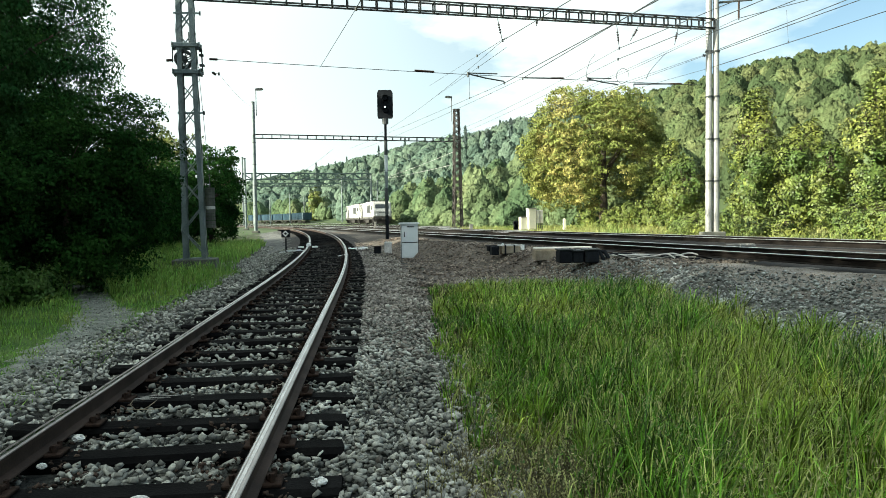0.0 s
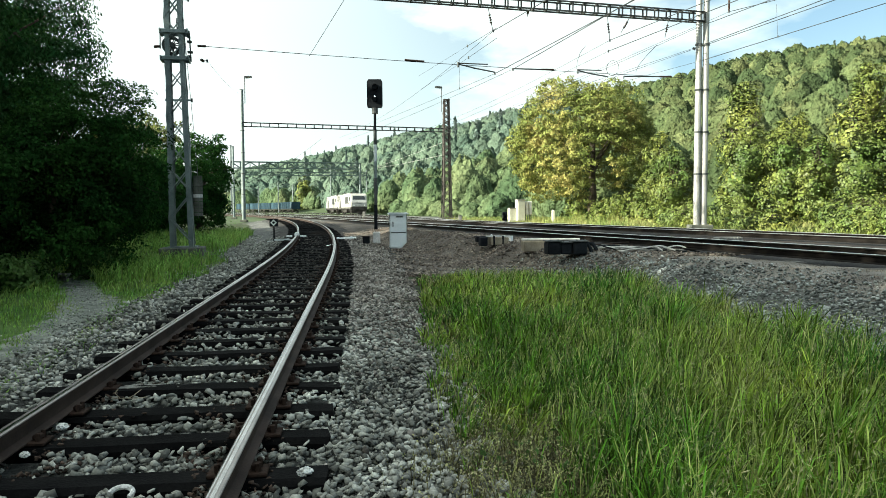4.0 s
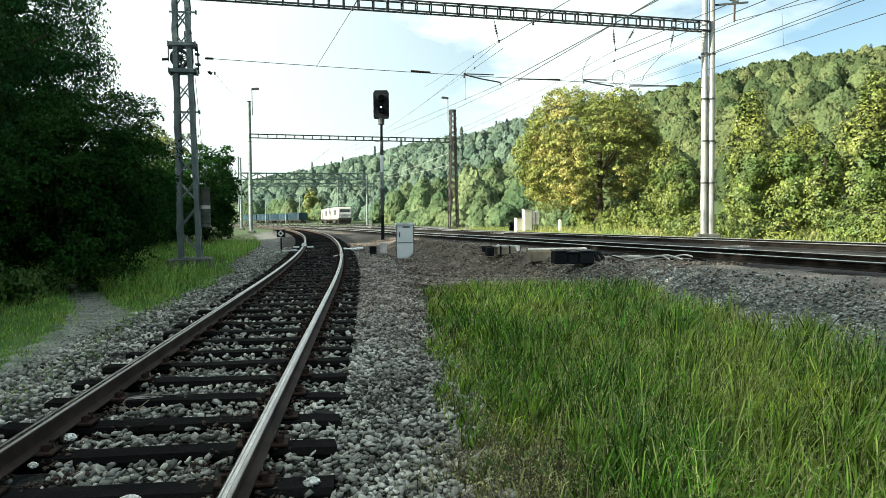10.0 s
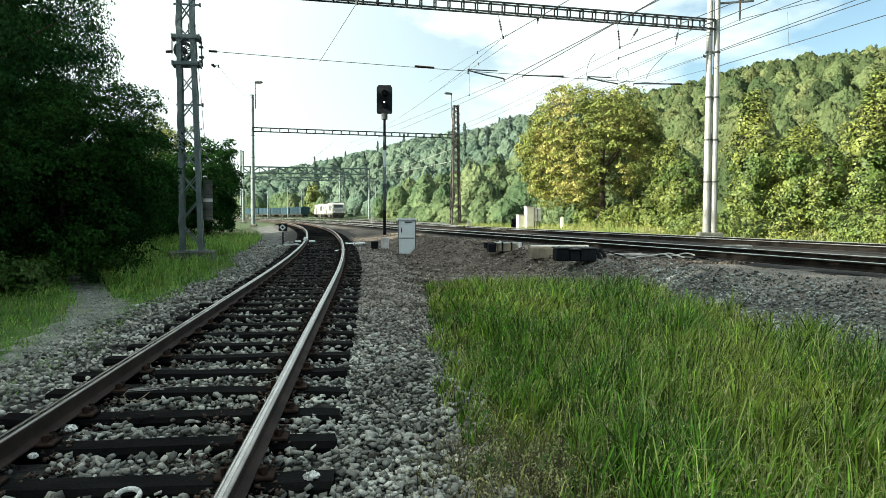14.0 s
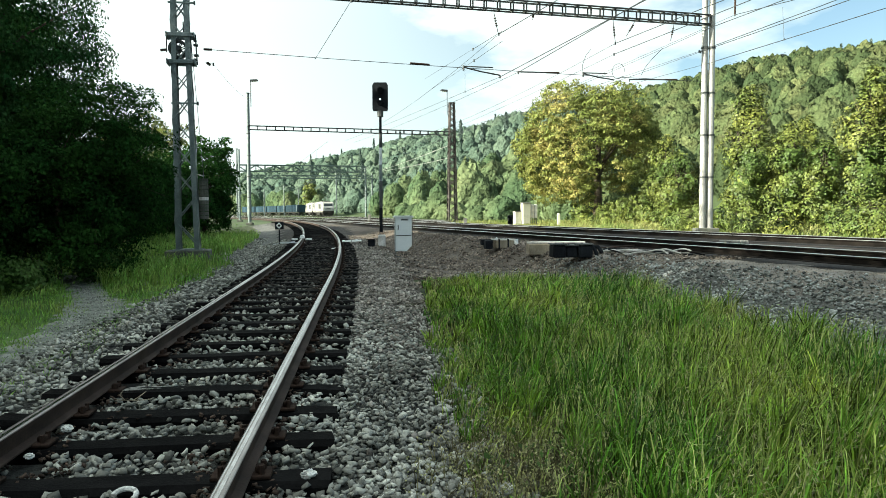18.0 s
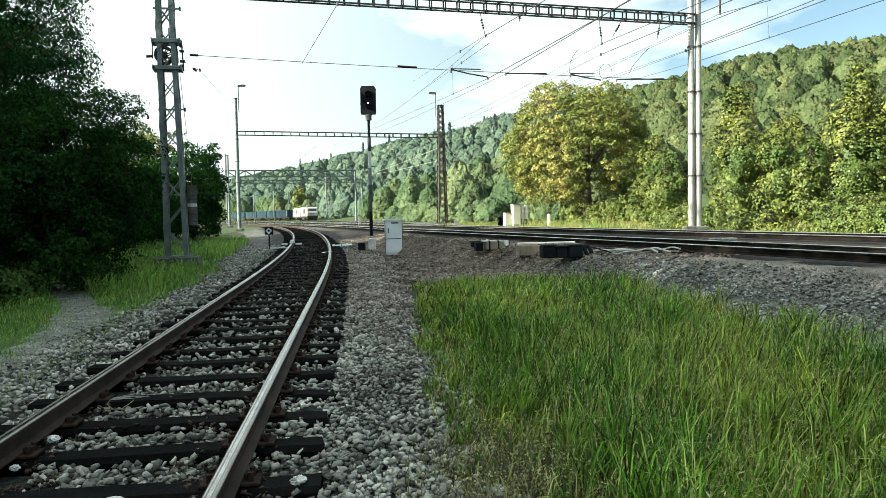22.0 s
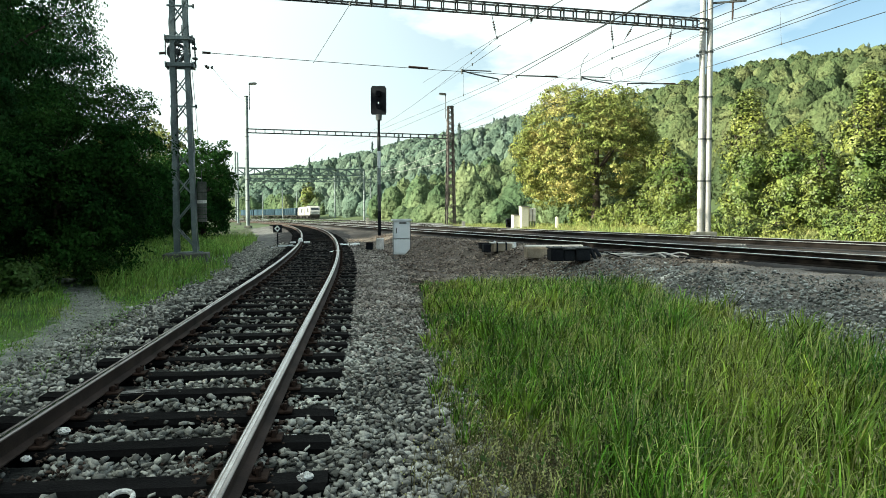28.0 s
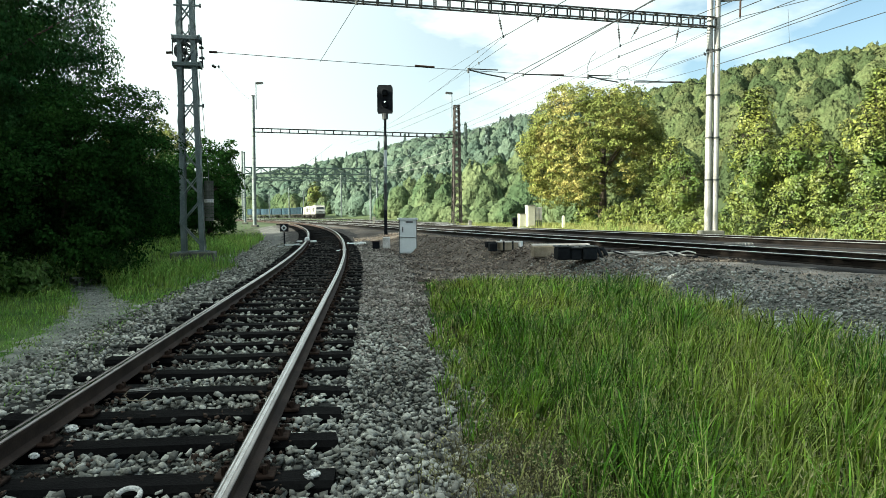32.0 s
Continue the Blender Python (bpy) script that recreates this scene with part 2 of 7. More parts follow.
GLASS = surface("dark_window_glass", (0.02, 0.024, 0.028), (0.035, 0.04, 0.045), 0.5, 0.08, 0, 0.0, 6)
WAGON_BLUE = surface("faded_blue_wagon_paint", (0.014, 0.03, 0.043), (0.028, 0.054, 0.072), 0.35, 0.7, 0, 0.2, 5, spread=0.2, dist=0.01, spec=0.1)
WAGON_GREY = surface("pale_wagon_end_paint", (0.07, 0.10, 0.12), (0.12, 0.15, 0.17), 0.5, 0.6, 0, 0.1, 5)
BARK = surface("bark", (0.03, 0.024, 0.018), (0.075, 0.06, 0.045), 2.0, 0.95, 0, 0.9, 14, dist=0.03)
LEAF_DARK = surface("dark_leaves", (0.010, 0.034, 0.008), (0.028, 0.07, 0.014), 0.8, 0.8, 0, 0, 9, island=0.45, leafy=0.3, spec=0.03)
WILLOW_LEAF = surface("willow_leaves", (0.015, 0.052, 0.015), (0.043, 0.098, 0.03), 0.8, 0.7, 0, 0, 9, island=0.45, leafy=0.3, spec=0.03)
BANK_GRASS = surface("short_bank_grass", (0.112, 0.23, 0.036), (0.25, 0.33, 0.076), 0.8, 0.6, 0, 0, 8, island=0.5, leafy=0.3, c3=(0.175, 0.30, 0.055), world_space=True, grainy=0.5)
LEAF_GREEN = surface("maple_leaves", (0.050, 0.080, 0.017), (0.155, 0.164, 0.036), 0.35, 0.5, 0, 0, 6, island=0.5, leafy=0.04, spec=0.22)
LEAF_YELLOW = surface("yellowing_leaves", (0.11, 0.135, 0.034), (0.27, 0.238, 0.08), 0.4, 0.6, 0, 0, 6, island=0.5, leafy=0.12, c3=(0.155, 0.17, 0.046), spec=0.1)
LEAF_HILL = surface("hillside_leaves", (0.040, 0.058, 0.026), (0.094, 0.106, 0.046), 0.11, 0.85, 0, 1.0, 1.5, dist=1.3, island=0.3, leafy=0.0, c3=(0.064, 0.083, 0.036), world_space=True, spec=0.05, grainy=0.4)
# Haze and shade of the far hillside, put into a blue-green leaf colour.
LEAF_HAZE = surface("hazed_distant_leaves", (0.058, 0.088, 0.068), (0.095, 0.127, 0.091), 0.04, 0.85, 0, 1.0, 0.8, dist=2.0, island=0.22, leafy=0.0, world_space=True, spec=0.05, grainy=0.25)
# Lighter copy: sunlight on the lower wood, put into the leaf colour.
LEAF_VALLEY_LIT = surface("sun_toned_valley_leaves", (0.048, 0.076, 0.038), (0.12, 0.142, 0.07), 0.12, 0.85, 0, 1.0, 1.0, dist=1.6, island=0.28, leafy=0.0, c3=(0.08, 0.108, 0.053), world_space=True, spec=0.05, grainy=0.35)
MOSSY = surface("mossy_concrete", (0.05, 0.054, 0.043), (0.115, 0.115, 0.098), 2.5, 0.95, 0, 0.6, 40, dist=0.006)
MEADOW = surface("sunlit_meadow_grass", (0.10, 0.15, 0.035), (0.24, 0.23, 0.085), 0.35, 0.8, 0, 0, 9, island=0.35, leafy=0.25, world_space=True)
# Needle green paled and blued to carry the haze of distance.
NEEDLE = surface("hazed_spruce_needles", (0.06, 0.088, 0.078), (0.09, 0.12, 0.1), 0.05, 0.7, 0, 0, 1.0, island=0.3, leafy=0.1, world_space=True)
GRASS = surface("meadow_grass", (0.037, 0.104, 0.008), (0.21, 0.252, 0.036), 0.55, 0.6, 0, 0, 8, island=0.85, leafy=0.12, c3=(0.095, 0.182, 0.016), world_space=True, grainy=0.7)
STALK = surface("pale_grass_stalks", (0.24, 0.32, 0.062), (0.41, 0.42, 0.14), 1.4, 0.6, 0, 0, 7, island=0.5, leafy=0.3, world_space=True)
TAN = surface("tan_weathered_concrete", (0.16, 0.132, 0.095), (0.26, 0.22, 0.165), 3.0, 0.9, 0, 0.5, 40, dist=0.005)
BED = surface("dark_track_bed", (0.012, 0.010, 0.009), (0.032, 0.027, 0.024), 0.8, 0.95, 0, 0.8, 22, dist=0.03, world_space=True)
SIDING_BAND = surface("dull_running_band", (0.30, 0.29, 0.285), (0.46, 0.45, 0.44), 4.0, 0.2, 1.0, 0.1, 50, dist=0.001)
HEAD_BROWN = surface("brown_rail_head", (0.16, 0.14, 0.13), (0.26, 0.235, 0.22), 3.0, 0.3, 0.75, 0.1, 60, dist=0.001)
CHAIR_RUST = surface("greasy_rusted_iron", (0.010, 0.007, 0.0055), (0.034, 0.021, 0.016), 14.0, 0.85, 0.1, 0.7, 70, dist=0.006, spec=0.05)
STRAW = surface("grass_seed_heads", (0.25, 0.26, 0.11), (0.40, 0.37, 0.19), 2.0, 0.7, 0, 0, 9, island=0.35, leafy=0.3, world_space=True)
DRY = surface("dry_weeds", (0.06, 0.058, 0.024), (0.15, 0.125, 0.06), 0.5, 0.8, 0, 0, 9, island=0.45, leafy=0.25, world_space=True)
BUSH_LEAF = surface("weed_leaves", (0.045, 0.10, 0.02), (0.09, 0.15, 0.035), 1.0, 0.7, 0, 0, 9, island=0.4, leafy=0.35, world_space=True)


def weathered_grain(m, colour):
    """Pale split grain along the length of a tarred timber, different on each."""
    n, l = m.node_tree.nodes, m.node_tree.links
    b = n["Principled BSDF"]
    tar = b.inputs["Base Color"].links[0].from_socket
    info, add, noise_ = n.new("ShaderNodeObjectInfo"), n.new("ShaderNodeVectorMath"), n.new("ShaderNodeTexNoise")
    mp = n.new("ShaderNodeMapping")
    mp.inputs["Scale"].default_value = (1.3, 26.0, 26.0)
    l.new(n.new("ShaderNodeTexCoord").outputs["Object"], mp.inputs["Vector"])
    l.new(mp.outputs["Vector"], add.inputs[0])
    ten = n.new("ShaderNodeMath")
    ten.operation, ten.inputs[1].default_value = "MULTIPLY", 40.0
    l.new(info.outputs["Random"], ten.inputs[0])
    l.new(ten.outputs["Value"], add.inputs[1])
    l.new(add.outputs["Vector"], noise_.inputs["Vector"])
    noise_.inputs["Scale"].default_value, noise_.inputs["Detail"].default_value = 1.0, 4.0
    r = n.new("ShaderNodeMapRange")
    r.inputs["From Min"].default_value, r.inputs["From Max"].default_value = 0.68, 0.86
    l.new(noise_.outputs["Fac"], r.inputs["Value"])
    mix = n.new("ShaderNodeMix")
    mix.data_type = "RGBA"
    mix.inputs["B"].default_value = (*colour, 1)
    l.new(r.outputs["Result"], mix.inputs["Factor"])
    l.new(tar, mix.inputs["A"])
    l.new(mix.outputs["Result"], b.inputs["Base Color"])


weathered_grain(SLEEPER_WOOD, (0.10, 0.098, 0.092))


# ================= mesh tools =================
class Mesh:
    """Collects vertices and faces of one part."""

    def __init__(self):
        self.v, self.f = [], []

    def add(self, verts, faces):
        k = len(self.v)
        self.v += [tuple(p) for p in verts]
        self.f += [tuple(i + k for i in f) for f in faces]
        return self

    def box(self, c, size, m=None, bevel=0.0):
        hx, hy, hz = size[0] / 2, size[1] / 2, size[2] / 2
        b = min(bevel, hx * 0.9, hy * 0.9, hz * 0.9)
        if b <= 0:
            vs = [(x, y, z) for x in (-hx, hx) for y in (-hy, hy) for z in (-hz, hz)]
            fs = [(0, 1, 3, 2), (4, 6, 7, 5), (0, 4, 5, 1), (2, 3, 7, 6), (0, 2, 6, 4), (1, 5, 7, 3)]
        else:
            bm = bmesh.new()
            bmesh.ops.create_cube(bm, size=1.0)
            for v in bm.verts:
                v.co = Vector((v.co.x * size[0], v.co.y * size[1], v.co.z * size[2]))
            bmesh.ops.bevel(bm, geom=bm.edges[:], offset=b, segments=1, affect="EDGES", profile=0.5)
            bm.verts.index_update()
            vs = [tuple(v.co) for v in bm.verts]
            fs = [tuple(v.index for v in f.verts) for f in bm.faces]
            bm.free()
        mt = Matrix.Translation(c) @ (m.to_4x4() if m else Matrix())
        return self.add([mt @ Vector(p) for p in vs], fs)

    def tube(self, p0, p1, r0, r1=None, n=8, caps=True):
        r1 = r0 if r1 is None else r1
        p0, p1 = Vector(p0), Vector(p1)
        q = (p1 - p0).to_track_quat("Z", "Y")
        vs = []
        for p, r in ((p0, r0), (p1, r1)):
            for i in range(n):
                a = 2 * math.pi * i / n
                vs.append(p + q @ Vector((r * math.cos(a), r * math.sin(a), 0)))
        fs = [(i, (i + 1) % n, n + (i + 1) % n, n + i) for i in range(n)]
        if caps:
            fs += [tuple(range(n - 1, -1, -1)), tuple(range(n, 2 * n))]
        return self.add(vs, fs)

    def bar(self, p0, p1, w, h=None):
        """A square bar between two points."""
        h = w if h is None else h
        p0, p1 = Vector(p0), Vector(p1)
        q = (p1 - p0).to_track_quat("Z", "Y")
        vs = [p + q @ Vector((x * w / 2, y * h / 2, 0)) for p in (p0, p1) for x, y in ((-1, -1), (1, -1), (1, 1), (-1, 1))]
        return self.add(vs, [(0, 1, 5, 4), (1, 2, 6, 5), (2, 3, 7, 6), (3, 0, 4, 7), (3, 2, 1, 0), (4, 5, 6, 7)])

    def angle(self, p0, p1, w, t, out):
        """An L-shaped steel angle between two points; out: the two flange directions."""
        p0, p1 = Vector(p0), Vector(p1)
        a, b = Vector(out[0]), Vector(out[1])
        ring = [Vector((0, 0)), Vector((w, 0)), Vector((w, t)), Vector((t, t)), Vector((t, w)), Vector((0, w))]
        vs = [p + a * r.x + b * r.y for p in (p0, p1) for r in ring]
        fs = [(i, (i + 1) % 6, 6 + (i + 1) % 6, 6 + i) for i in range(6)] + [(5, 4, 3, 2, 1, 0), (6, 7, 8, 9, 10, 11)]
        return self.add(vs, fs)

    def sweep(self, ring, path, closed=True):
        """A ring of (side, up) swept along path rows (x, y, z, heading)."""
        n, k = len(ring), len(self.v)
        for x, y, z, h in path:
            cx, sx = math.cos(h), math.sin(h)
            for a, b in ring:
                self.v.append((x + a * cx, y + a * sx, z + b))
        for j in range(len(path) - 1):
            for i in range(n if closed else n - 1):
                i2 = (i + 1) % n
                self.f.append((k + j * n + i, k + j * n + i2, k + (j + 1) * n + i2, k + (j + 1) * n + i))
        if closed:
            self.f.append(tuple(k + i for i in range(n))[::-1])
            self.f.append(tuple(k + (len(path) - 1) * n + i for i in range(n)))
        return self

    def wire(self, pts, r, n=5):
        pts = [Vector(p) for p in pts]
        k = len(self.v)
        for i, p in enumerate(pts):
            d = pts[min(i + 1, len(pts) - 1)] - pts[max(i - 1, 0)]
            q = d.to_track_quat("Z", "Y")
            for j in range(n):
                a = 2 * math.pi * j / n
                self.v.append(tuple(p + q @ Vector((r * math.cos(a), r * math.sin(a), 0))))
        for i in range(len(pts) - 1):
            for j in range(n):
                j2 = (j + 1) % n
                self.f.append((k + i * n + j, k + i * n + j2, k + (i + 1) * n + j2, k + (i + 1) * n + j))
        return self

    def prism(self, outline, axis, d0, d1):
        """An outline in the two other axes, pushed along x, y or z from d0 to d1."""
        def put(a, b, d):
            return {"x": (d, a, b), "y": (a, d, b), "z": (a, b, d)}[axis]
        n = len(outline)
        vs = [put(a, b, d) for d in (d0, d1) for a, b in outline]
        fs = [(i, (i + 1) % n, n + (i + 1) % n, n + i) for i in range(n)] + [tuple(range(n))[::-1], tuple(range(n, 2 * n))]
        return self.add(vs, fs)

    def data(self, name):
        me = bpy.data.meshes.new(name)
        me.from_pydata([tuple(p) for p in self.v], [], self.f)
        bm = bmesh.new()
        bm.from_mesh(me)
        bmesh.ops.recalc_face_normals(bm, faces=bm.faces[:])
        bm.to_mesh(me)
        bm.free()
        return me


def part(name, mesh, material, parent=None, label="", smooth=False):
    me = mesh.data(name) if isinstance(mesh, Mesh) else mesh
    if material and not me.materials:
        me.materials.append(material)
    if smooth:
        me.shade_smooth()
    ob = new(name, me)
    if parent:
        ob.parent = parent
    if label:
        ob["label"] = label
    return ob


def thing(name, m, label, category, group="", kind=""):
    ob = new(name)
    ob.matrix_basis = m
    return tagged(ob, label, category, group, kind)


def quick_mesh(name, verts, faces_n, material, smooth=False):
    """Many equal polygons from an array (count, corners, 3) with no shared corners."""
    cnt, k = verts.shape[0], verts.shape[1]
    me = bpy.data.meshes.new(name)
    me.vertices.add(cnt * k)
    me.vertices.foreach_set("co", verts.astype(np.float32).ravel())
    me.loops.add(cnt * k)
    me.loops.foreach_set("vertex_index", np.arange(cnt * k, dtype=np.int32))
    me.polygons.add(cnt)
    me.polygons.foreach_set("loop_start", np.arange(0, cnt * k, k, dtype=np.int32))
    me.update(calc_edges=True)
    me.materials.append(material)
    return me


def indexed_mesh(name, verts, tris, material, smooth=False):
    me = bpy.data.meshes.new(name)
    me.vertices.add(len(verts))
    me.vertices.foreach_set("co", np.asarray(verts, np.float32).ravel())
    k = tris.shape[1]
    me.loops.add(tris.size)
    me.loops.foreach_set("vertex_index", tris.astype(np.int32).ravel())
    me.polygons.add(len(tris))
    me.polygons.foreach_set("loop_start", np.arange(0, tris.size, k, dtype=np.int32))
    me.update(calc_edges=True)
    me.materials.append(material)
    if smooth:
        me.shade_smooth()
    return me


# ================= the lines of the tracks =================
def smooth_line(points, step=1.0):
    """A curve through points (x, y), as rows (x, y, heading to the left of +y)."""
    p = np.array(points, float)
    p = np.vstack([2 * p[0] - p[1], p, 2 * p[-1] - p[-2]])
    rows = []
    for i in range(1, len(p) - 2):
        n = max(2, int(np.linalg.norm(p[i + 1] - p[i]) / step))
        for j in range(n):
            t = j / n
            rows.append(0.5 * (2 * p[i] + (p[i + 1] - p[i - 1]) * t + (2 * p[i - 1] - 5 * p[i] + 4 * p[i + 1] - p[i + 2]) * t * t
                               + (3 * p[i] - p[i - 1] - 3 * p[i + 1] + p[i + 2]) * t ** 3))
    rows.append(p[-2])
    r = np.array(rows)
    d = np.gradient(r, axis=0)
    return np.column_stack([r, np.arctan2(-d[:, 0], d[:, 1])])


def siding_line():
    rows, x, y, h = [], -1.7657, 3.0, 0.0933
    back = 9.0
    x, y = x + back * math.sin(h), y - back * math.cos(h)
    s = -back
    while s < 150:
        rows.append((x, y, h))
        k = 0.0035 * min(1, max(0, (s - 9.5) / 2.2))
        if s > 95:
            k = 0.0012
        h += k * 0.5
        x -= 0.5 * math.sin(h)
        y += 0.5 * math.cos(h)
        s += 0.5
    return np.array(rows)


Z_Y = np.array([-8, 3, 10, 18, 28, 43, 63, 93, 400.0])
Z_Z = np.array([-0.05, 0.0, 0.09, 0.19, 0.30, 0.49, 0.64, 0.72, 0.72])
MAIN_Z = 0.66


def siding_z(y):
    w = np.linspace(-3, 3, 7)
    return sum(np.interp(np.asarray(y, float) + a, Z_Y, Z_Z) for a in w) / 7


SIDING = siding_line()
T1 = smooth_line([(14.3, -10), (9.5, 5), (6.46, 15.0), (3.55, 24.6), (1.2, 32.2), (-2.2, 43), (-7.2, 60), (-16, 88), (-27, 120), (-42, 160), (-62, 205), (-90, 255), (-130, 310)])
T2 = smooth_line([(19.4, -8), (15.1, 6), (11.3, 18.3), (8.55, 27.2), (5.6, 36.5), (3.2, 44), (-1.6, 60), (-10.2, 88), (-20.5, 120), (-34, 160), (-53, 205), (-80, 258), (-118, 315)])
T3 = smooth_line([(5.6, 36.5), (3.3, 44), (1.0, 56), (-1.3, 71), (-5.2, 94), (-9.6, 116.3), (-14.0, 135.5), (-18.4, 152.5), (-23.2, 171), (-29.2, 194), (-35.0, 213), (-45.9, 251), (-58, 284), (-80, 322), (-118, 365)])


def dist_to(line, x, y):
    """Signed distance to the right of a line, for arrays."""
    x, y = np.asarray(x, float), np.asarray(y, float)
    best, sign = np.full(x.shape, 1e9), np.zeros(x.shape)
    for px, py, h in line[:: 2 if len(line) > 150 else 1]:
        dx, dy = x - px, y - py
        d2 = dx * dx + dy * dy
        m = d2 < best
        best = np.where(m, d2, best)
        sign = np.where(m, dx * math.cos(h) + dy * math.sin(h), sign)
    return np.sqrt(best) * np.where(sign >= 0, 1, -1)


A19 = radians(19)


def ramp01(a, b, x):
    t = np.clip((x - a) / (b - a), 0, 1)
    return t * t * (3 - 2 * t)


def waves(x, y, k, seed=0):
    return (np.sin(x * k + seed) * np.cos(y * k * 1.3 + 2 * seed) + np.sin(x * k * 2.3 + y * k * 1.7 + seed) * 0.5) / 1.5


def hill(x, y):
    """Height of the wooded valley side beyond the tracks."""
    u = -np.sin(A19) * x + np.cos(A19) * y
    v = np.cos(A19) * x + np.sin(A19) * y
    ve = v + np.clip(u - 330, 0, None) * 0.34
    top = np.interp(u, [0, 60, 110, 185, 235, 290, 385, 493, 740, 1000], [33, 34, 36, 40.5, 44.5, 45, 42, 33, 26, 24]) + 2 * np.sin(u * 0.047)
    return top * ramp01(36, 190, ve) ** 0.85 + waves(x, y, 0.05, 2) * 1.2 * ramp01(50, 90, ve)


def ground_z(x, y):
    x, y = np.asarray(x, float), np.asarray(y, float)
    ds = dist_to(SIDING, x, y)
    d1 = dist_to(T1, x, y)
    d3 = np.maximum(dist_to(T2, x, y), -dist_to(T1, x, y))
    zs = siding_z(y)
    bed = zs - 0.25
    near = np.clip(1 - (y - 40) / 40, 0, 1)
    # left of the siding: shoulder, then the path and the grass bank
    left = bed - (0.20 * near + 0.05) * ramp01(-1.6, -2.7, ds) + 0.05 * np.clip(-ds - 6.5, 0, 20)
    # right of it: a shallow dip, then the bank of the main tracks
    right = bed - 0.10 * near * ramp01(2.2, 3.4, ds)
    g = np.where(ds < 0, left, right)
    up = ramp01(-3.3, -1.75, d1)
    g = np.where(d1 < 0, g * (1 - up) + (MAIN_Z - 0.225 + 0.02 * ramp01(-0.9, -0.3, d1)) * up, MAIN_Z - 0.20)
    d2 = dist_to(T2, x, y)
    g = np.where(d2 > 1.8, MAIN_Z - 0.19 - 0.15 * ramp01(1.8, 3.0, d2) + 0.1 * ramp01(4, 10, d2), g)
    g = g + waves(x, y, 1.9, 1) * 0.02 * np.where((np.abs(ds) < 1.7) | (np.abs(d1) < 1.9) | (np.abs(d2) < 1.9), 0.2, 1.0)
    return g + hill(x, y) + 0.10 * np.clip(-ds - 13, 0, 60) * np.clip((120 - y) / 60, 0, 1)


def ground_z1(x, y):
    return float(ground_z(np.array([x]), np.array([y]))[0])


# ================= ground =================
def build_ground():
    """One sheet to the horizon: fine near the camera, coarse far away."""
    xs = np.concatenate([[-2500, -1500, -900, -600, -400, -280, -200, -150, -110, -85], np.arange(-70, -24, 3.0), np.arange(-24, -8, 0.8), np.arange(-8, 13, 0.22), np.arange(13, 40, 0.9),
                         np.arange(40, 90, 4), [95, 110, 130, 150, 175, 200, 240, 300, 400, 600, 900, 1500, 2500]])
    ys = np.concatenate([[-1500, -700, -300, -120, -60, -30, -15], np.arange(-8, 34, 0.22), np.arange(34, 70, 0.8), np.arange(70, 130, 2.5), np.arange(130, 320, 7),
                         [330, 360, 400, 450, 500, 560, 620, 700, 800, 950, 1200, 1800, 3000]])
    gx, gy = np.meshgrid(xs, ys)
    gz = ground_z(gx.ravel(), gy.ravel())
    verts = np.column_stack([gx.ravel(), gy.ravel(), gz])
    nx, ny = len(xs), len(ys)
    i = np.arange(nx - 1)[None, :] + nx * np.arange(ny - 1)[:, None]
    quads = np.stack([i, i + 1, i + 1 + nx, i + nx], -1).reshape(-1, 4)
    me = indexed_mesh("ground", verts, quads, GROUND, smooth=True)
    for m in (SHADE_TURF, DRY_TURF, PATHWAY, FOREST_FLOOR, BED, BALLAST_BED, GREY_GRAVEL, BANK_SAND, LAWN):
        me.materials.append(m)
    cx = verts[quads].mean(1)
    x, y = cx[:, 0], cx[:, 1]
    ds, d1, d2 = dist_to(SIDING, x, y), dist_to(T1, x, y), dist_to(T2, x, y)
    u = -math.sin(A19) * x + math.cos(A19) * y
    v = math.cos(A19) * x + math.sin(A19) * y
    ve = v + np.clip(u - 330, 0, None) * 0.34
    idx = np.zeros(len(cx), np.int32)
    edge = waves(x, y, 1.1, 3) * 0.35
    idx[(ds > -2.8) & (ds < 2.7) & (y < 27)] = 6
    idx[(d1 > -5.0) & (d1 < -2.2 + edge * 0.4) & (y < 17.5 + edge * 3)] = 7
    idx[(d1 > -2.35 + edge * 0.4) & (d1 < -0.9) & (y < 18 + edge * 3)] = 8
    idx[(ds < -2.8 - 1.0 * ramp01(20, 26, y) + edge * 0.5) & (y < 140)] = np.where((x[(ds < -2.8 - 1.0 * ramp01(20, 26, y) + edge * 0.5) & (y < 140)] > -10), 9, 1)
    path = (np.abs(x - path_x(y)) < 0.55 + edge * 0.7) & (y < 20)
    idx[path] = 3
    idx[(ds < -1.5) & (ds > -3.9 + edge * 0.5) & (y > 24) & (y < 110)] = 7
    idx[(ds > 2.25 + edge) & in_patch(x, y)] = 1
    idx[(d1 > -1.0 + edge * 0.3) & (d2 < 2.3 + edge * 0.6)] = 5
    d3 = dist_to(T3, x, y)
    idx[(np.abs(d3) < 3.2 + edge) & (y > 40)] = 5
    idx[(d1 > -3.5) & (d3 < 9.0 + edge * 3) & (y > 62)] = 7
    idx[(np.abs(ds) < 2.0) & (y > 26)] = 5
    idx[(d2 > 2.3 + edge * 0.6) & (d3 > np.where(y > 62, 9.0 + edge * 3, 3.2 + edge))] = 2
    idx[(d2 > 2.3 + edge * 0.6) & (u < 40)] = 1
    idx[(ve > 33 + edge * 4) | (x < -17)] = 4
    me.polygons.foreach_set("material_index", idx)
    return tagged(new("ground", me), "earth, gravel and turf along the railway with wooded slopes", "ground", kind="structure")


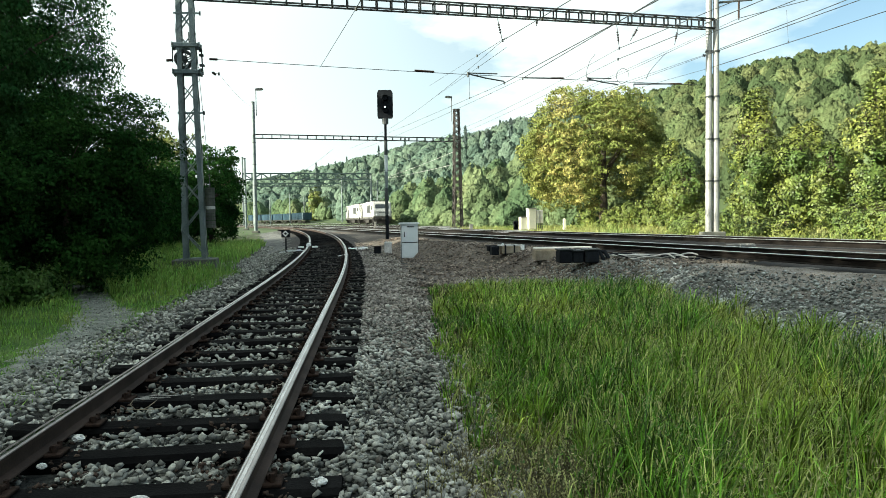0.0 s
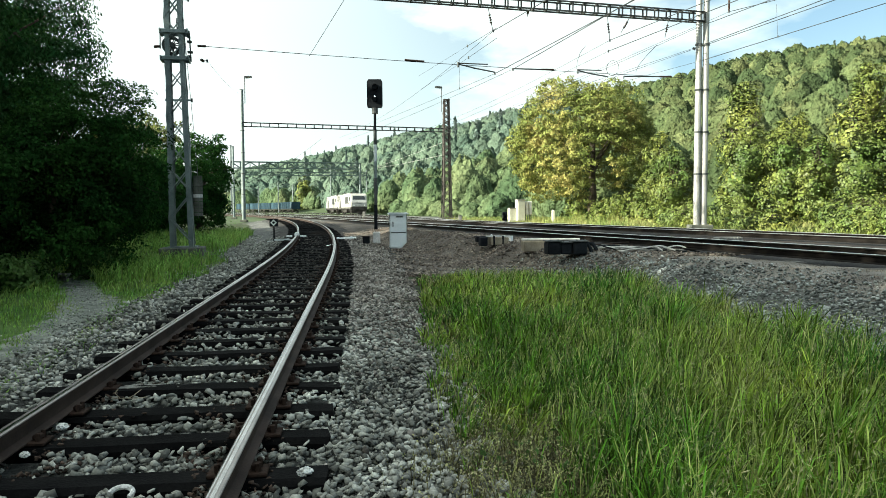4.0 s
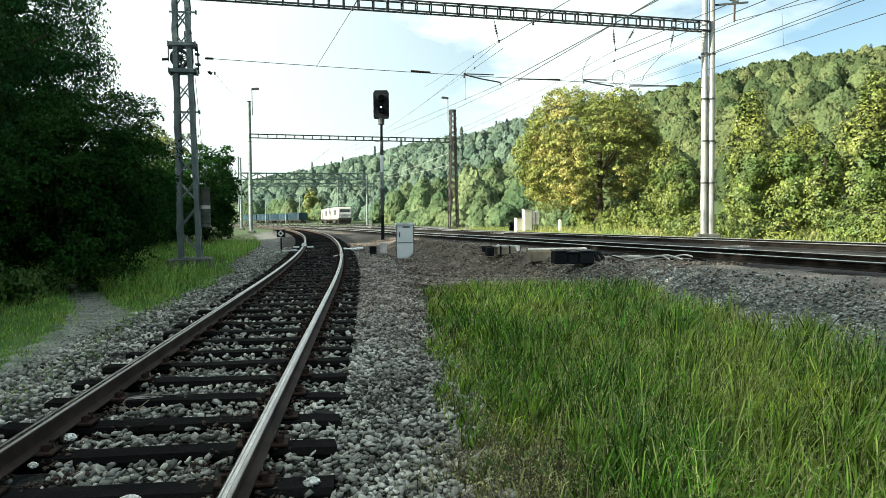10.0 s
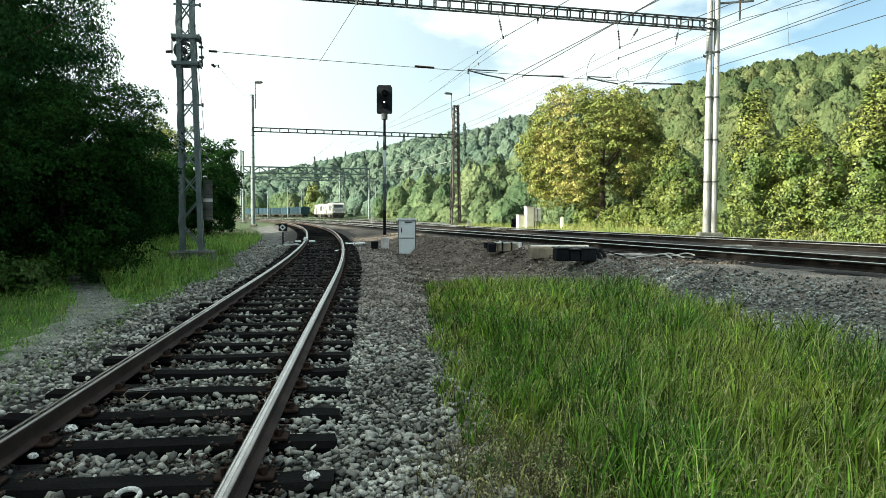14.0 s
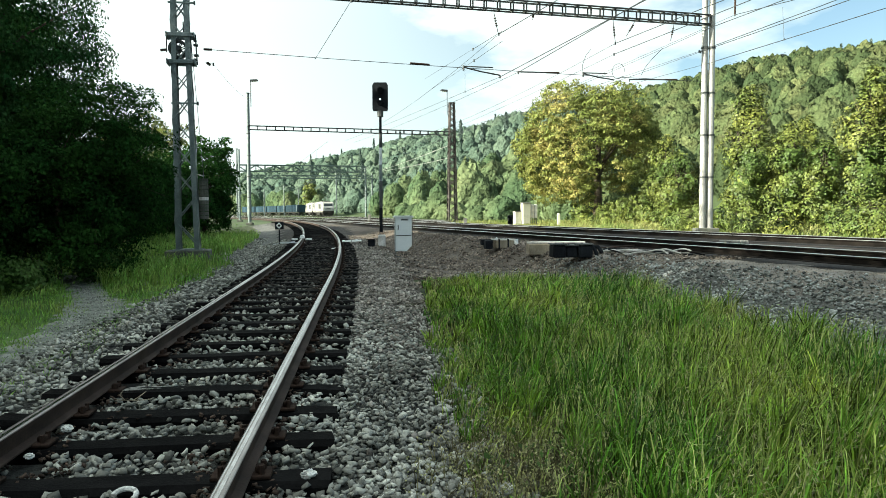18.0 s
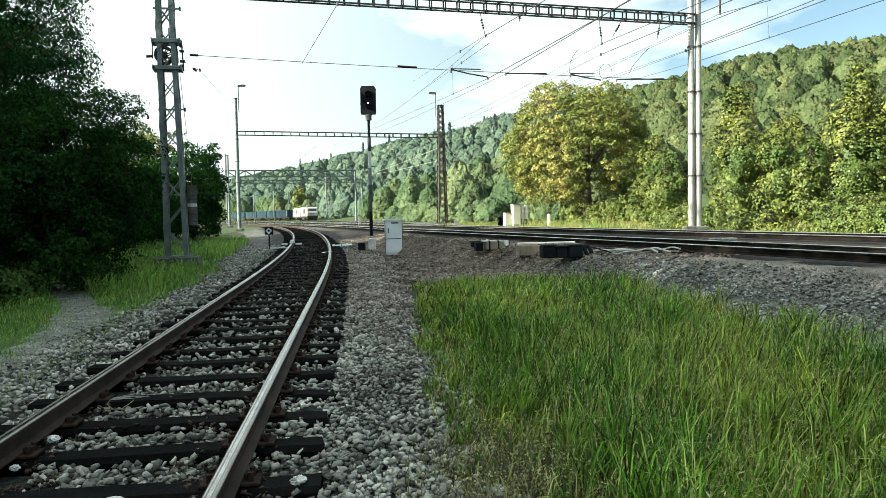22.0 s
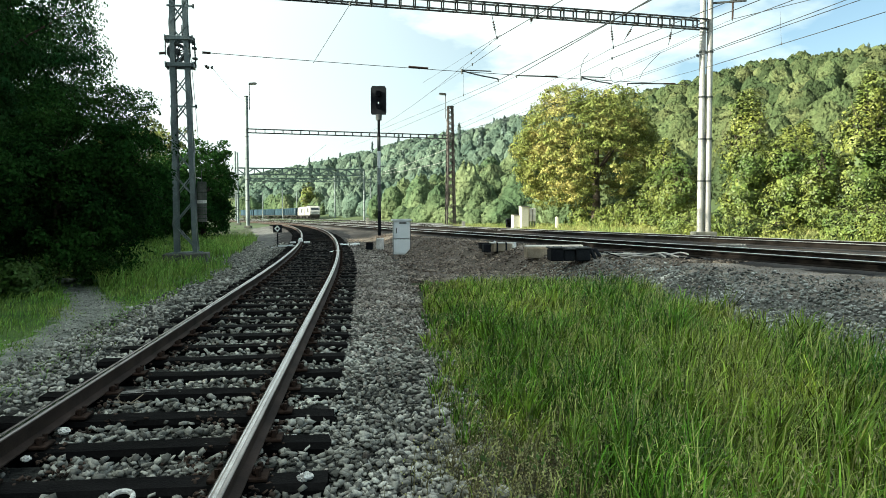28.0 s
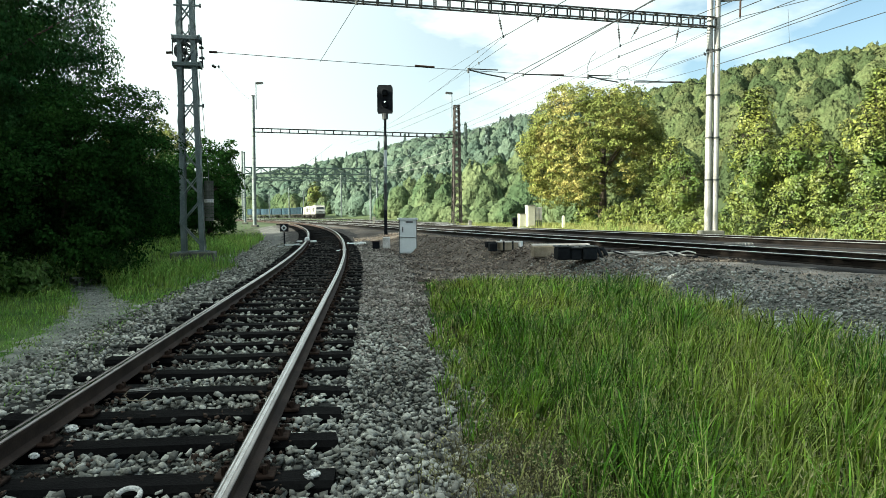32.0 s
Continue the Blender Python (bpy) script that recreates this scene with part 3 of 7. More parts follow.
def path_x(y):
    """The trodden path beside the siding."""
    return np.interp(y, [0, 6, 9, 13.5, 16, 20], [-3.6, -4.3, -4.95, -6.2, -7.6, -10])


def in_patch(x, y):
    """The tall grass between the siding and the main tracks."""
    d1 = dist_to(T1, x, y)
    far = np.interp(x, [-0.6, 1.0, 3.0, 5.5], [16.6, 16.4, 15.4, 13.8]) + waves(x, y, 0.9, 5) * 0.5
    return (y < far) & (d1 < -3.0 - 0.85 * ramp01(14, 9.5, y) + waves(x, y, 1.3, 4) * 0.3)


build_ground()

# ================= tracks =================
FOOT = [(-0.0625, -0.149), (0.0625, -0.149), (0.0625, -0.139), (0.0085, -0.122), (0.0085, -0.05), (0.034, -0.036), (0.036, -0.012), (-0.036, -0.012), (-0.034, -0.036), (-0.0085, -0.05), (-0.0085, -0.122), (-0.0625, -0.139)]
HEAD = [(-0.036, -0.012), (0.036, -0.012), (0.036, -0.004), (0.028, 0.0), (-0.028, 0.0), (-0.036, -0.004)]


def rail(track, line, z_of, side, y0, y1, step=1, dull=False):
    rows = []
    for x, y, h in line[::step]:
        px, py = x + side * 0.7525 * math.cos(h), y + side * 0.7525 * math.sin(h)
        if y0 <= py <= y1:
            rows.append((px, py, z_of(py), h))
    body = part("rail", Mesh().sweep(FOOT, rows), RUST if dull else MAIN_RAIL_DARK, track, "rusty brown rail" if dull else "dark greasy rail with shade put into its colour")
    part("rail_head", Mesh().sweep(HEAD, rows), HEAD_BROWN if dull else RAIL_HEAD, body, "brown rail head" if dull else "worn bright running surface")
    if dull:
        for w0, w1 in ((-0.027, -0.018), (-0.008, 0.012)) if side > 0 else ((-0.031, -0.026), (-0.004, 0.020)):
            part("running_band", Mesh().sweep([(w0, 0.0005), (w1, 0.0005), (w1, 0.0025), (w0, 0.0025)], rows), SIDING_BAND, body, "narrow bright running band")


def main_z(y):
    return MAIN_Z


def t3_z(y):
    return 0.60


siding = thing("railway_siding", Matrix(), "curved siding of rusty rails on dark tarred timber sleepers", "railway track")
track_1 = thing("railway_track", Matrix(), "main railway track with bright worn rails on ballast", "railway track", "main tracks")
track_2 = thing("railway_track", Matrix(), "main railway track with bright worn rails on ballast", "railway track", "main tracks")
track_3 = thing("railway_track", Matrix(), "station track branching off towards parked wagons", "railway track", "main tracks")
for side in (-1, 1):
    rail(siding, SIDING, lambda y: float(siding_z(y)), side, -5, 150, 1, True)
    rail(track_1, T1, main_z, side, -9, 300, 2)
    rail(track_2, T2, main_z, side, -7, 305, 2)
    rail(track_3, T3, t3_z, side, 40, 375, 2)


# ================= gantries, masts and wires =================
def lattice_mast(m, height, w0, w1, panels, material, label, foot=(1.5, 1.1, 0.42), braces=True):
    """A square lattice mast of steel angles with zigzag bracing, on a concrete foot."""
    mast = thing("lattice_mast", m, label, "catenary mast")
    part("concrete_foot", Mesh().box((0, 0, foot[2] / 2 - 0.15), (foot[0], foot[1], foot[2] + 0.3), bevel=0.03), MOSSY, mast, "weathered concrete foot")
    z0, depth = foot[2], 0.75
    bt = 1.0 if w0 < 0.9 else 1.6

    def corner(sx, sy, z):
        w = w0 + (w1 - w0) * (z - z0) / height
        return Vector((sx * w / 2, sy * w / 2 * depth, z))
    for sx in (-1, 1):
        for sy in (-1, 1):
            part("leg", Mesh().angle(corner(sx, sy, z0), corner(sx, sy, z0 + height), 0.15 if w0 < 0.9 else 0.13, 0.016, ((-sx, 0, 0), (0, -sy, 0))), material, mast)
    hs = [z0 + 0.1 + height * (1 - (1 - i / panels) ** 1.12) for i in range(panels + 1)]
    for i in range(panels):
        a, b = hs[i], min(hs[i + 1], z0 + height)
        for sy in (-1, 1):
            s = 1 if i % 2 else -1
            part("brace", Mesh().bar(corner(-s, sy, a), corner(s, sy, b), 0.06 * bt, 0.035 * bt), material, mast)
            if braces and i > 1:
                part("brace", Mesh().bar(corner(s, sy, a), corner(-s, sy, b), 0.055 * bt, 0.03 * bt), material, mast)
        for sx in (-1, 1):
            s = 1 if i % 2 else -1
            part("brace", Mesh().bar(corner(sx, -s, a), corner(sx, s, b), 0.05 * bt, 0.03 * bt), material, mast)
    part("cap", Mesh().box((0, 0, z0 + height), (w1 + 0.06, w1 * depth + 0.06, 0.05)), material, mast)
    for sy in (-1, 1):
        part("base_plate", Mesh().box((0, sy * w0 / 2 * depth, z0 + 0.02), (w0 + 0.25, 0.16, 0.03)), material, mast)
    return mast


def truss_beam(p0, p1, z, h, label, bays, material=None, diagonal=False, heavy=1.0):
    """A level beam of four chords and many uprights, between two masts."""
    material = material or DARK_STEEL
    d = Vector((p1[0] - p0[0], p1[1] - p0[1], 0))
    length = d.length
    beam = thing("gantry_beam", Matrix.Translation((p0[0], p0[1], z)) @ Matrix.Rotation(math.atan2(d.y, d.x), 4, "Z"), label, "gantry beam")
    wd = h * 0.8
    for sy in (-1, 1):
        for zz in (0, h):
            part("chord", Mesh().bar((0, sy * wd / 2, zz), (length, sy * wd / 2, zz), 0.07 * heavy, 0.065 * heavy), material, beam)
    for i in range(bays + 1):
        x = length * i / bays
        for sy in (-1, 1):
            part("upright", Mesh().bar((x, sy * wd / 2, 0), (x, sy * wd / 2, h), 0.06 * heavy, 0.05 * heavy), material, beam)
        part("cross_tie", Mesh().bar((x, -wd / 2, h), (x, wd / 2, h), 0.05), material, beam)
        part("cross_tie", Mesh().bar((x, -wd / 2, 0), (x, wd / 2, 0), 0.05), material, beam)
        if diagonal and i < bays:
            x2 = length * (i + 1) / bays
            for sy in (-1, 1):
                a, b = ((x, 0), (x2, h)) if i % 2 else ((x, h), (x2, 0))
                part("diagonal", Mesh().bar((a[0], sy * wd / 2, a[1]), (b[0], sy * wd / 2, b[1]), 0.06 * heavy), material, beam)
    return beam


def tube_mast(name, x, y, z, height, r, label, material=None, twin=0.0, lean=0.0):
    mast = thing(name, pose(x, y, z), label, "catenary mast")
    material = material or TUBE
    part("concrete_foot", Mesh().box((0, 0, 0.0), (0.62 + twin, 0.6, 0.2), bevel=0.03), MOSSY, mast, "concrete foot")
    for k in ((-1, 1) if twin else (0,)):
        part("pole", Mesh().tube((k * twin / 2, 0, 0.1), (k * twin / 2 + lean, 0, height), r, r * 0.85, 14), material, mast, smooth=False)
        for zz in (height * 0.2, height * 0.36, height * 0.52, height * 0.69):
            part("clamp_ring", Mesh().tube((k * twin / 2, 0, zz), (k * twin / 2, 0, zz + 0.07), r + 0.014, n=14), DARK_STEEL, mast)
    part("cap", Mesh().tube((lean, 0, height), (lean, 0, height + 0.05), r + 0.02 + twin / 2, n=12), DARK_STEEL, mast)
    return mast


def lamp_arm(m, mast, label="grey floodlight on a bent arm"):
    """A lamp on a thin bracket, clamped to a mast head."""
    lamp = thing("yard_lamp", m, label, "lamp", "yard lamps")
    part("bracket", Mesh().tube((0, 0, -1.4), (0, 0, 0.9), 0.035), DARK_STEEL, lamp)
    part("lamp_head", Mesh().prism([(-0.05, 0.86), (0.62, 0.92), (0.66, 0.99), (0.55, 1.07), (-0.02, 1.02)], "y", -0.14, 0.14), DARK_STEEL, lamp, "grey lamp housing")
    part("lens", Mesh().prism([(0.1, 0.845), (0.58, 0.885), (0.58, 0.905), (0.1, 0.87)], "y", -0.11, 0.11), PLASTIC, lamp, "frosted lens")
    return lamp


G1L, G1R = (-8.35, 25.0), (10.95, 30.0)
G2L, G2R = (-17.0, 67.0), (1.45, 72.5)
G3L, G3R = (-40.5, 150.0), (-15.1, 156.0)
mast_1 = lattice_mast(pose(G1L[0] - 0.06, G1L[1], -0.21, 0, -0.85, 12), 11.7, 0.75, 0.47, 15, GALV, "grey steel lattice mast on a concrete foot in the grass", foot=(1.42, 1.1, 0.36))
def spoked_wheel(x, y, z, r):
    """A rim with four spokes and a hub, its axle along y."""
    m = Mesh()
    for i in range(16):
        a, b = 2 * math.pi * i / 16, 2 * math.pi * (i + 1) / 16
        m.bar((x + r * math.cos(a), y, z + r * math.sin(a)), (x + r * math.cos(b), y, z + r * math.sin(b)), 0.055, 0.07)
    for i in range(4):
        a = math.pi * i / 4 + 0.3
        m.bar((x - r * math.cos(a), y, z - r * math.sin(a)), (x + r * math.cos(a), y, z + r * math.sin(a)), 0.03)
    return m.tube((x, y - 0.06, z), (x, y + 0.06, z), 0.06, n=10)


for zz in (7.5, 6.62):
    for sy in (-1, 1):
        part("girt", Mesh().box((0, sy * 0.26, zz), (0.84, 0.06, 0.13), bevel=0.01), GALV, mast_1, "cross plate for the tension gear")
    for sx in (-1, 1):
        part("girt_end", Mesh().box((sx * 0.43, 0, zz), (0.05, 0.62, 0.16), bevel=0.008), GALV, mast_1)
        part("bolt", Mesh().tube((sx * 0.40, -0.32, zz), (sx * 0.40, -0.27, zz), 0.03, n=6), DARK_STEEL, mast_1)
for zz in (8.55, 5.25):
    part("girt", Mesh().box((0.08, -0.2, zz), (0.86, 0.05, 0.055)), GALV, mast_1)
    part("girt_stub", Mesh().box((0.49, -0.2, zz), (0.05, 0.09, 0.12)), DARK_STEEL, mast_1)
for sy in (-0.13, 0.13):
    part("tension_wheel", spoked_wheel(-0.10, sy, 7.06, 0.27), DARK_STEEL, mast_1, "spoked wire tension wheel")
part("tension_drum", Mesh().tube((-0.10, -0.09, 7.06), (-0.10, 0.09, 7.06), 0.12, n=12), DARK_STEEL, mast_1, "small cable drum")
part("hanger_strap", Mesh().box((0.16, 0, 7.06), (0.05, 0.12, 0.8)), GALV, mast_1)
for zz, w in ((7.36, 0.10), (7.2, 0.14), (6.86, 0.16), (6.72, 0.1)):
    part("side_bracket", Mesh().box((0.40 + w / 2, -0.05, zz), (w, 0.2, 0.05)), DARK_STEEL, mast_1)
part("guard_rod", Mesh().tube((0.50, -0.05, 6.55), (0.47, -0.05, 7.55), 0.025, n=6), DARK_STEEL, mast_1)
part("guard_rod", Mesh().tube((-0.46, -0.05, 6.95), (-0.44, -0.05, 7.6), 0.02, n=6), DARK_STEEL, mast_1)
part("insulator", Mesh().tube((-0.66, 0, 7.02), (-0.44, 0, 7.04), 0.045, n=10), PORCELAIN, mast_1, "brown insulator")
part("top_rod", Mesh().tube((0.1, -0.1, 7.55), (0.1, -0.1, 7.95), 0.02, n=6), DARK_STEEL, mast_1)
part("down_rod", Mesh().tube((-0.17, 0.1, 2.2), (-0.14, 0.1, 6.8), 0.014, n=6), DARK_STEEL, mast_1)
weights = thing("tension_weights", pose(G1L[0] + 0.42, G1L[1] + 0.2, -0.12), "stack of grey concrete weights hanging at the mast", "counterweight")
for i in range(11):
    part("weight_disc", Mesh().tube((0, 0, 1.32 + i * 0.125), (0, 0, 1.43 + i * 0.125), 0.16, n=12), PLASTIC if i == 5 else MOSSY, weights, "pale painted weight disc" if i == 5 else "")
part("weight_rod", Mesh().tube((0, 0, 1.25), (0, 0, 2.95), 0.016), DARK_STEEL, weights)
part("weight_cable", Mesh().tube((0, 0, 2.95), (-0.28, -0.1, 7.1), 0.008, n=5), WIRE, weights)

mast_2 = tube_mast("tube_mast", G1R[0], G1R[1], 0.62, 10.6, 0.135, "pale galvanised twin tube mast beside the main track", twin=0.29)
BEAM1_Z = 8.88
beam_1 = truss_beam(G1L, G1R, BEAM1_Z, 0.36, "dark steel truss beam spanning the tracks", 38, BEAM_PAINT, False, 0.8)
mast_3 = tube_mast("tube_mast", G2L[0], G2L[1], 0.45, 11.7, 0.17, "slender grey tube mast at the second gantry", material=GALV)
mast_4 = lattice_mast(pose(*G2R, 0.28, 0, 0, 16), 11.5, 0.95, 0.55, 19, RUST_LATTICE, "red-brown lattice mast of the second gantry", foot=(1.4, 1.2, 0.3))
beam_2 = truss_beam(G2L, G2R, 8.93, 0.34, "dark steel truss beam of the second gantry", 24, BEAM_PAINT)
lamp_arm(pose(G2L[0] + 0.28, G2L[1], 12.35, 0, 0, 10), mast_3)
lamp_arm(pose(G2R[0] - 0.45, G2R[1], 12.3, 0, 0, 190), mast_4)
mast_5 = tube_mast("tube_mast", G3L[0], G3L[1], 0.45, 14.0, 0.2, "distant grey tube mast", material=GALV)
mast_6 = tube_mast("tube_mast", G3R[0], G3R[1], 0.45, 10.5, 0.22, "distant grey tube mast", material=GALV)
beam_3 = truss_beam(G3L, G3R, 9.95, 1.25, "distant grey-green lattice gantry beam", 14, GREEN_STEEL, True, 3.0)
beam_4 = truss_beam((-43.5, 170), (-15.5, 176), 9.5, 0.7, "distant grey-green lattice gantry beam", 18, GREEN_STEEL, True, 2.6)
tube_mast("tube_mast", -43.5, 170, 0.4, 11, 0.2, "distant grey tube mast", material=GALV)
tube_mast("tube_mast", -15.5, 176, 0.4, 10.4, 0.2, "distant grey tube mast", material=GALV)
tube_mast("tube_mast", -29.2, 214, 0.4, 13.6, 0.2, "distant grey tube mast", material=GALV)
tube_mast("tube_mast", -62, 265, 0.4, 9.5, 0.2, "distant grey tube mast", material=GALV)
tube_mast("tube_mast", -58, 280, 0.4, 11.5, 0.2, "distant grey tube mast", material=GALV)
tube_mast("tube_mast", -53.5, 285, 0.4, 10.5, 0.2, "distant grey tube mast", material=GALV)
tube_mast("tube_mast", -23.5, 88, 0.5, 8.4, 0.14, "slender grey tube mast", material=GALV)


def on_line(line, y):
    i = int(np.argmin(np.abs(line[:, 1] - y)))
    return line[i]


def sag_line(a, b, sag, n=10):
    a, b = Vector(a), Vector(b)
    return [a.lerp(b, i / n) - Vector((0, 0, 4 * sag * (i / n) * (1 - i / n))) for i in range(n + 1)]


def catenary(line, ys, z_contact, label, zig=0.25, z_mess=1.75):
    """Contact wire, messenger wire and droppers along a track, from support to support."""
    cat = thing("catenary", Matrix(), label, "overhead wire", "overhead wires")
    for k in range(len(ys) - 1):
        s0, s1 = (1 if k % 2 else -1), (-1 if k % 2 else 1)
        a, b = on_line(line, ys[k]), on_line(line, ys[k + 1])
        pa = (a[0] + zig * s0, a[1], z_contact)
        pb = (b[0] + zig * s1, b[1], z_contact)
        part("contact_wire", Mesh().wire([pa, pb], 0.011), WIRE, cat)
        top = sag_line((pa[0], pa[1], z_contact + z_mess), (pb[0], pb[1], z_contact + z_mess), 1.15, 14)
        part("messenger_wire", Mesh().wire(top, 0.011), WIRE, cat)
        bot = sag_line(pa, pb, 0, 14)
        for i in range(1, 14, 2):
            part("dropper", Mesh().wire([top[i], bot[i]], 0.005, 4), WIRE, cat)
    return cat


catenary(T1, [69, 152, 230], 6.25, "twin overhead wires above the main track")
catenary(T2, [70.5, 153, 230], 6.25, "twin overhead wires above the main track", -0.25)
catenary(T3, [71.5, 155, 215, 262], 6.2, "twin overhead wires above the station track", 0.2)


def long_wire(label, near, mid, far, sag0=0.0, sag1=0.25, r=0.0135):
    """A wire that passes a support at mid; near and far are its ends."""
    w = thing("overhead_wire", Matrix(), label, "overhead wire", "overhead wires")
    part("wire_span", Mesh().wire(sag_line(near, mid, sag0, 8), r), WIRE, w)
    part("wire_span", Mesh().wire(sag_line(mid, far, sag1, 10), r * 0.6), WIRE, w)
    part("wire_clamp", Mesh().tube(Vector(mid) + Vector((0, 0, -0.05)), Vector(mid) + Vector((0, 0, 0.05)), 0.03, n=8), DARK_STEEL, w)
    return w


CONTACT, MESSENGER, FEEDER = "thin contact wire above the main track", "thin messenger wire under the gantry beam", "thin dark feeder wire beside the tracks"
long_wire(MESSENGER, (15.8, -15.0, 7.9), (2.32, 27.77, 8.0), (-6.27, 68.50, 9.07), 0.1, 0.35)
long_wire(CONTACT, (15.67, -15.0, 7.45), (2.37, 27.78, 6.43), (-8.56, 69.20, 8.11), 0.0, 0.05)
long_wire(CONTACT, (16.4, -15.0, 8.8), (3.07, 27.96, 6.63), (-7.80, 69.40, 7.97), 0.0, 0.15)
long_wire(MESSENGER, (20.6, -15.0, 7.5), (6.95, 28.96, 7.92), (-4.8, 70.6, 7.9), 0.0, 0.6)
long_wire(MESSENGER, (20.7, -15.0, 8.0), (6.9, 28.95, 7.5), (-5.0, 70.6, 7.0), 0.1, 0.3)
long_wire(FEEDER, (23.2, -15.0, 8.0), (9.87, 27.37, 8.05), (-2.0, 71.5, 7.6), -0.1, 0.3)
long_wire(FEEDER, (22.4, -3.0, 6.4), (12.0, 30.0, 9.28), (-0.5, 72, 8.2), 0.0, 0.2)
long_wire(FEEDER, (24.5, -15.0, 10.3), (10.55, 29.9, 7.81), (-1.60, 71.60, 8.34), 0.35, 0.1)
long_wire(FEEDER, (24.6, -15.0, 8.4), (10.6, 29.91, 7.79), (-1.49, 71.60, 8.12), 0.0, 0.2)
long_wire(FEEDER, (25.2, -15.0, 7.93), (10.90, 30.06, 7.34), (-0.18, 72.00, 9.08), 0.05, 0.1)
for a, b, c in (((2.43, 27.56, 8.06), (1.49, 30.57, 8.06), (-0.6, 37.2, 8.05)), ((2.43, 27.56, 7.69), (1.53, 30.44, 7.57), (-0.5, 37.0, 7.35))):
    long_wire("thin jumper wire above the contact wires", a, b, c, 0.0, 0.0, 0.009)
# Sun on these two wires is painted by giving them the pale tube colour.
for z0, z1 in ((6.75, 9.9), (8.0, 10.15)):
    sw = thing("overhead_wire", Matrix(), "wire running up the valley, sunlight put into its pale colour", "overhead wire", "overhead wires")
    part("wire_span", Mesh().wire(sag_line((1.3, 72.4, z0), (-11.0, 150, z1), 0.12, 10), 0.016), TUBE, sw)
    part("wire_clamp", Mesh().tube((1.3, 72.4, z0 - 0.08), (1.3, 72.4, z0 + 0.08), 0.05, n=8), DARK_STEEL, sw)
long_wire("wire over the siding ending at the cross span", (6.6, -10.0, 7.6), (-2.24, 19.85, 7.0), (-4.24, 26.06, 6.74), 0.0, 0.0)
long_wire("thin dark stay wire from the lattice mast", (-7.75, 25.1, 6.45), (-7.82, 26.2, 6.6), (-16.9, 67, 11.7), 0.0, 0.25, 0.008)
for k, f in enumerate((0.02, 0.09)):
    a, b = Vector((-7.76, 25.3, 6.47)), Vector((-9.4, 33, 7.5))
    si = thing("stay_insulator", Matrix.Translation(a.lerp(b, f)), "small brown insulator in a stay wire", "insulator", "stay insulators")
    part("rod", Mesh().tube((0, 0, 0), (b - a) * 0.028, 0.022, n=8), PORCELAIN, si)
    part("shed", Mesh().tube((b - a) * 0.008, (b - a) * 0.018, 0.05, n=10), PORCELAIN, si)
for a, b in (((12.32, 26.39, 7.43), (12.3, 26.5, 8.62)), ((1.2, 31.5, 6.45), (1.2, 31.5, 7.7))):
    dp = thing("wire_dropper", Matrix(), "thin vertical dropper between two wires", "overhead wire", "wire droppers")
    part("dropper_wire", Mesh().wire([a, b], 0.006, 5), WIRE, dp)
    part("dropper_clip", Mesh().tube(a, Vector(a) + Vector((0, 0, 0.08)), 0.02, n=6), DARK_STEEL, dp)

# cross span with steady arms under the first gantry
span = thing("cross_span", Matrix(), "thin steel cross span wire with steady arms and insulators", "overhead wire")
cl, cr = Vector((-7.7, 25.17, 6.89)), Vector((10.8, 29.95, 6.62))
part("span_wire", Mesh().wire(sag_line(cl, cr, 0.07, 10), 0.011), WIRE, span)
part("mast_insulator", Mesh().tube(cl + Vector((-0.12, -0.03, 0.0)), cl + Vector((0.14, 0.04, 0)), 0.04, n=8), PORCELAIN, span, "brown end insulator")
part("span_insulator", Mesh().tube((-0.95, 26.91, 6.77), (-0.25, 27.1, 6.75), 0.035, n=8), PORCELAIN, span, "dark rod insulator")
for a, b, c in (((0.99, 27.42, 6.72), (2.35, 27.77, 6.45), (2.1, 27.71, 6.76)), ((5.64, 28.63, 6.70), (6.87, 28.94, 6.48), (6.61, 28.88, 6.75))):
    part("steady_arm", Mesh().wire([a, Vector(a).lerp(Vector(b), 0.5), Vector(b) + Vector((0, 0, 0.04)), b], 0.026, 8), DARK_STEEL, span, "dark steady arm")
    part("arm_clip", Mesh().tube(Vector(a) + Vector((0, 0, -0.12)), Vector(a) + Vector((0, 0, 0.06)), 0.035, n=8), DARK_STEEL, span)
    part("arm_tube", Mesh().tube(Vector(a) + Vector((0, 0, 0.03)), c, 0.022, n=8), DARK_STEEL, span, "dark upper tube")
for a, b in (((3.07, 27.96, 6.65), (4.17, 28.24, 6.67)), ((7.55, 29.12, 6.56), (9.09, 29.52, 6.62))):
    part("steady_arm", Mesh().tube(a, b, 0.026, n=8), DARK_STEEL, span, "dark steady arm")
    part("arm_drop", Mesh().tube(a, Vector(a) - Vector((0, 0, 0.09)), 0.022, n=8), DARK_STEEL, span)
    part("arm_insulator", Mesh().tube(b, Vector(b) + Vector((0.5, 0.13, 0.02)), 0.035, n=8), PORCELAIN, span, "dark rod insulator")
loop_pts = [Vector((7.08 + 0.22 * math.cos(a) + 0.10 * math.sin(a), 29.0, 6.86 + 0.27 * math.sin(a) - 0.10 * math.cos(a))) for a in np.linspace(0.2, 6.0, 18)]
part("jumper_loop", Mesh().wire(loop_pts, 0.010), WIRE, span, "slack loop of jumper cable")
part("jumper", Mesh().wire([(8.95, 29.5, 7.85), (8.5, 29.4, 7.4), (8.2, 29.3, 7.05), (8.05, 29.25, 6.75)], 0.010), WIRE, span, "curved jumper cable")
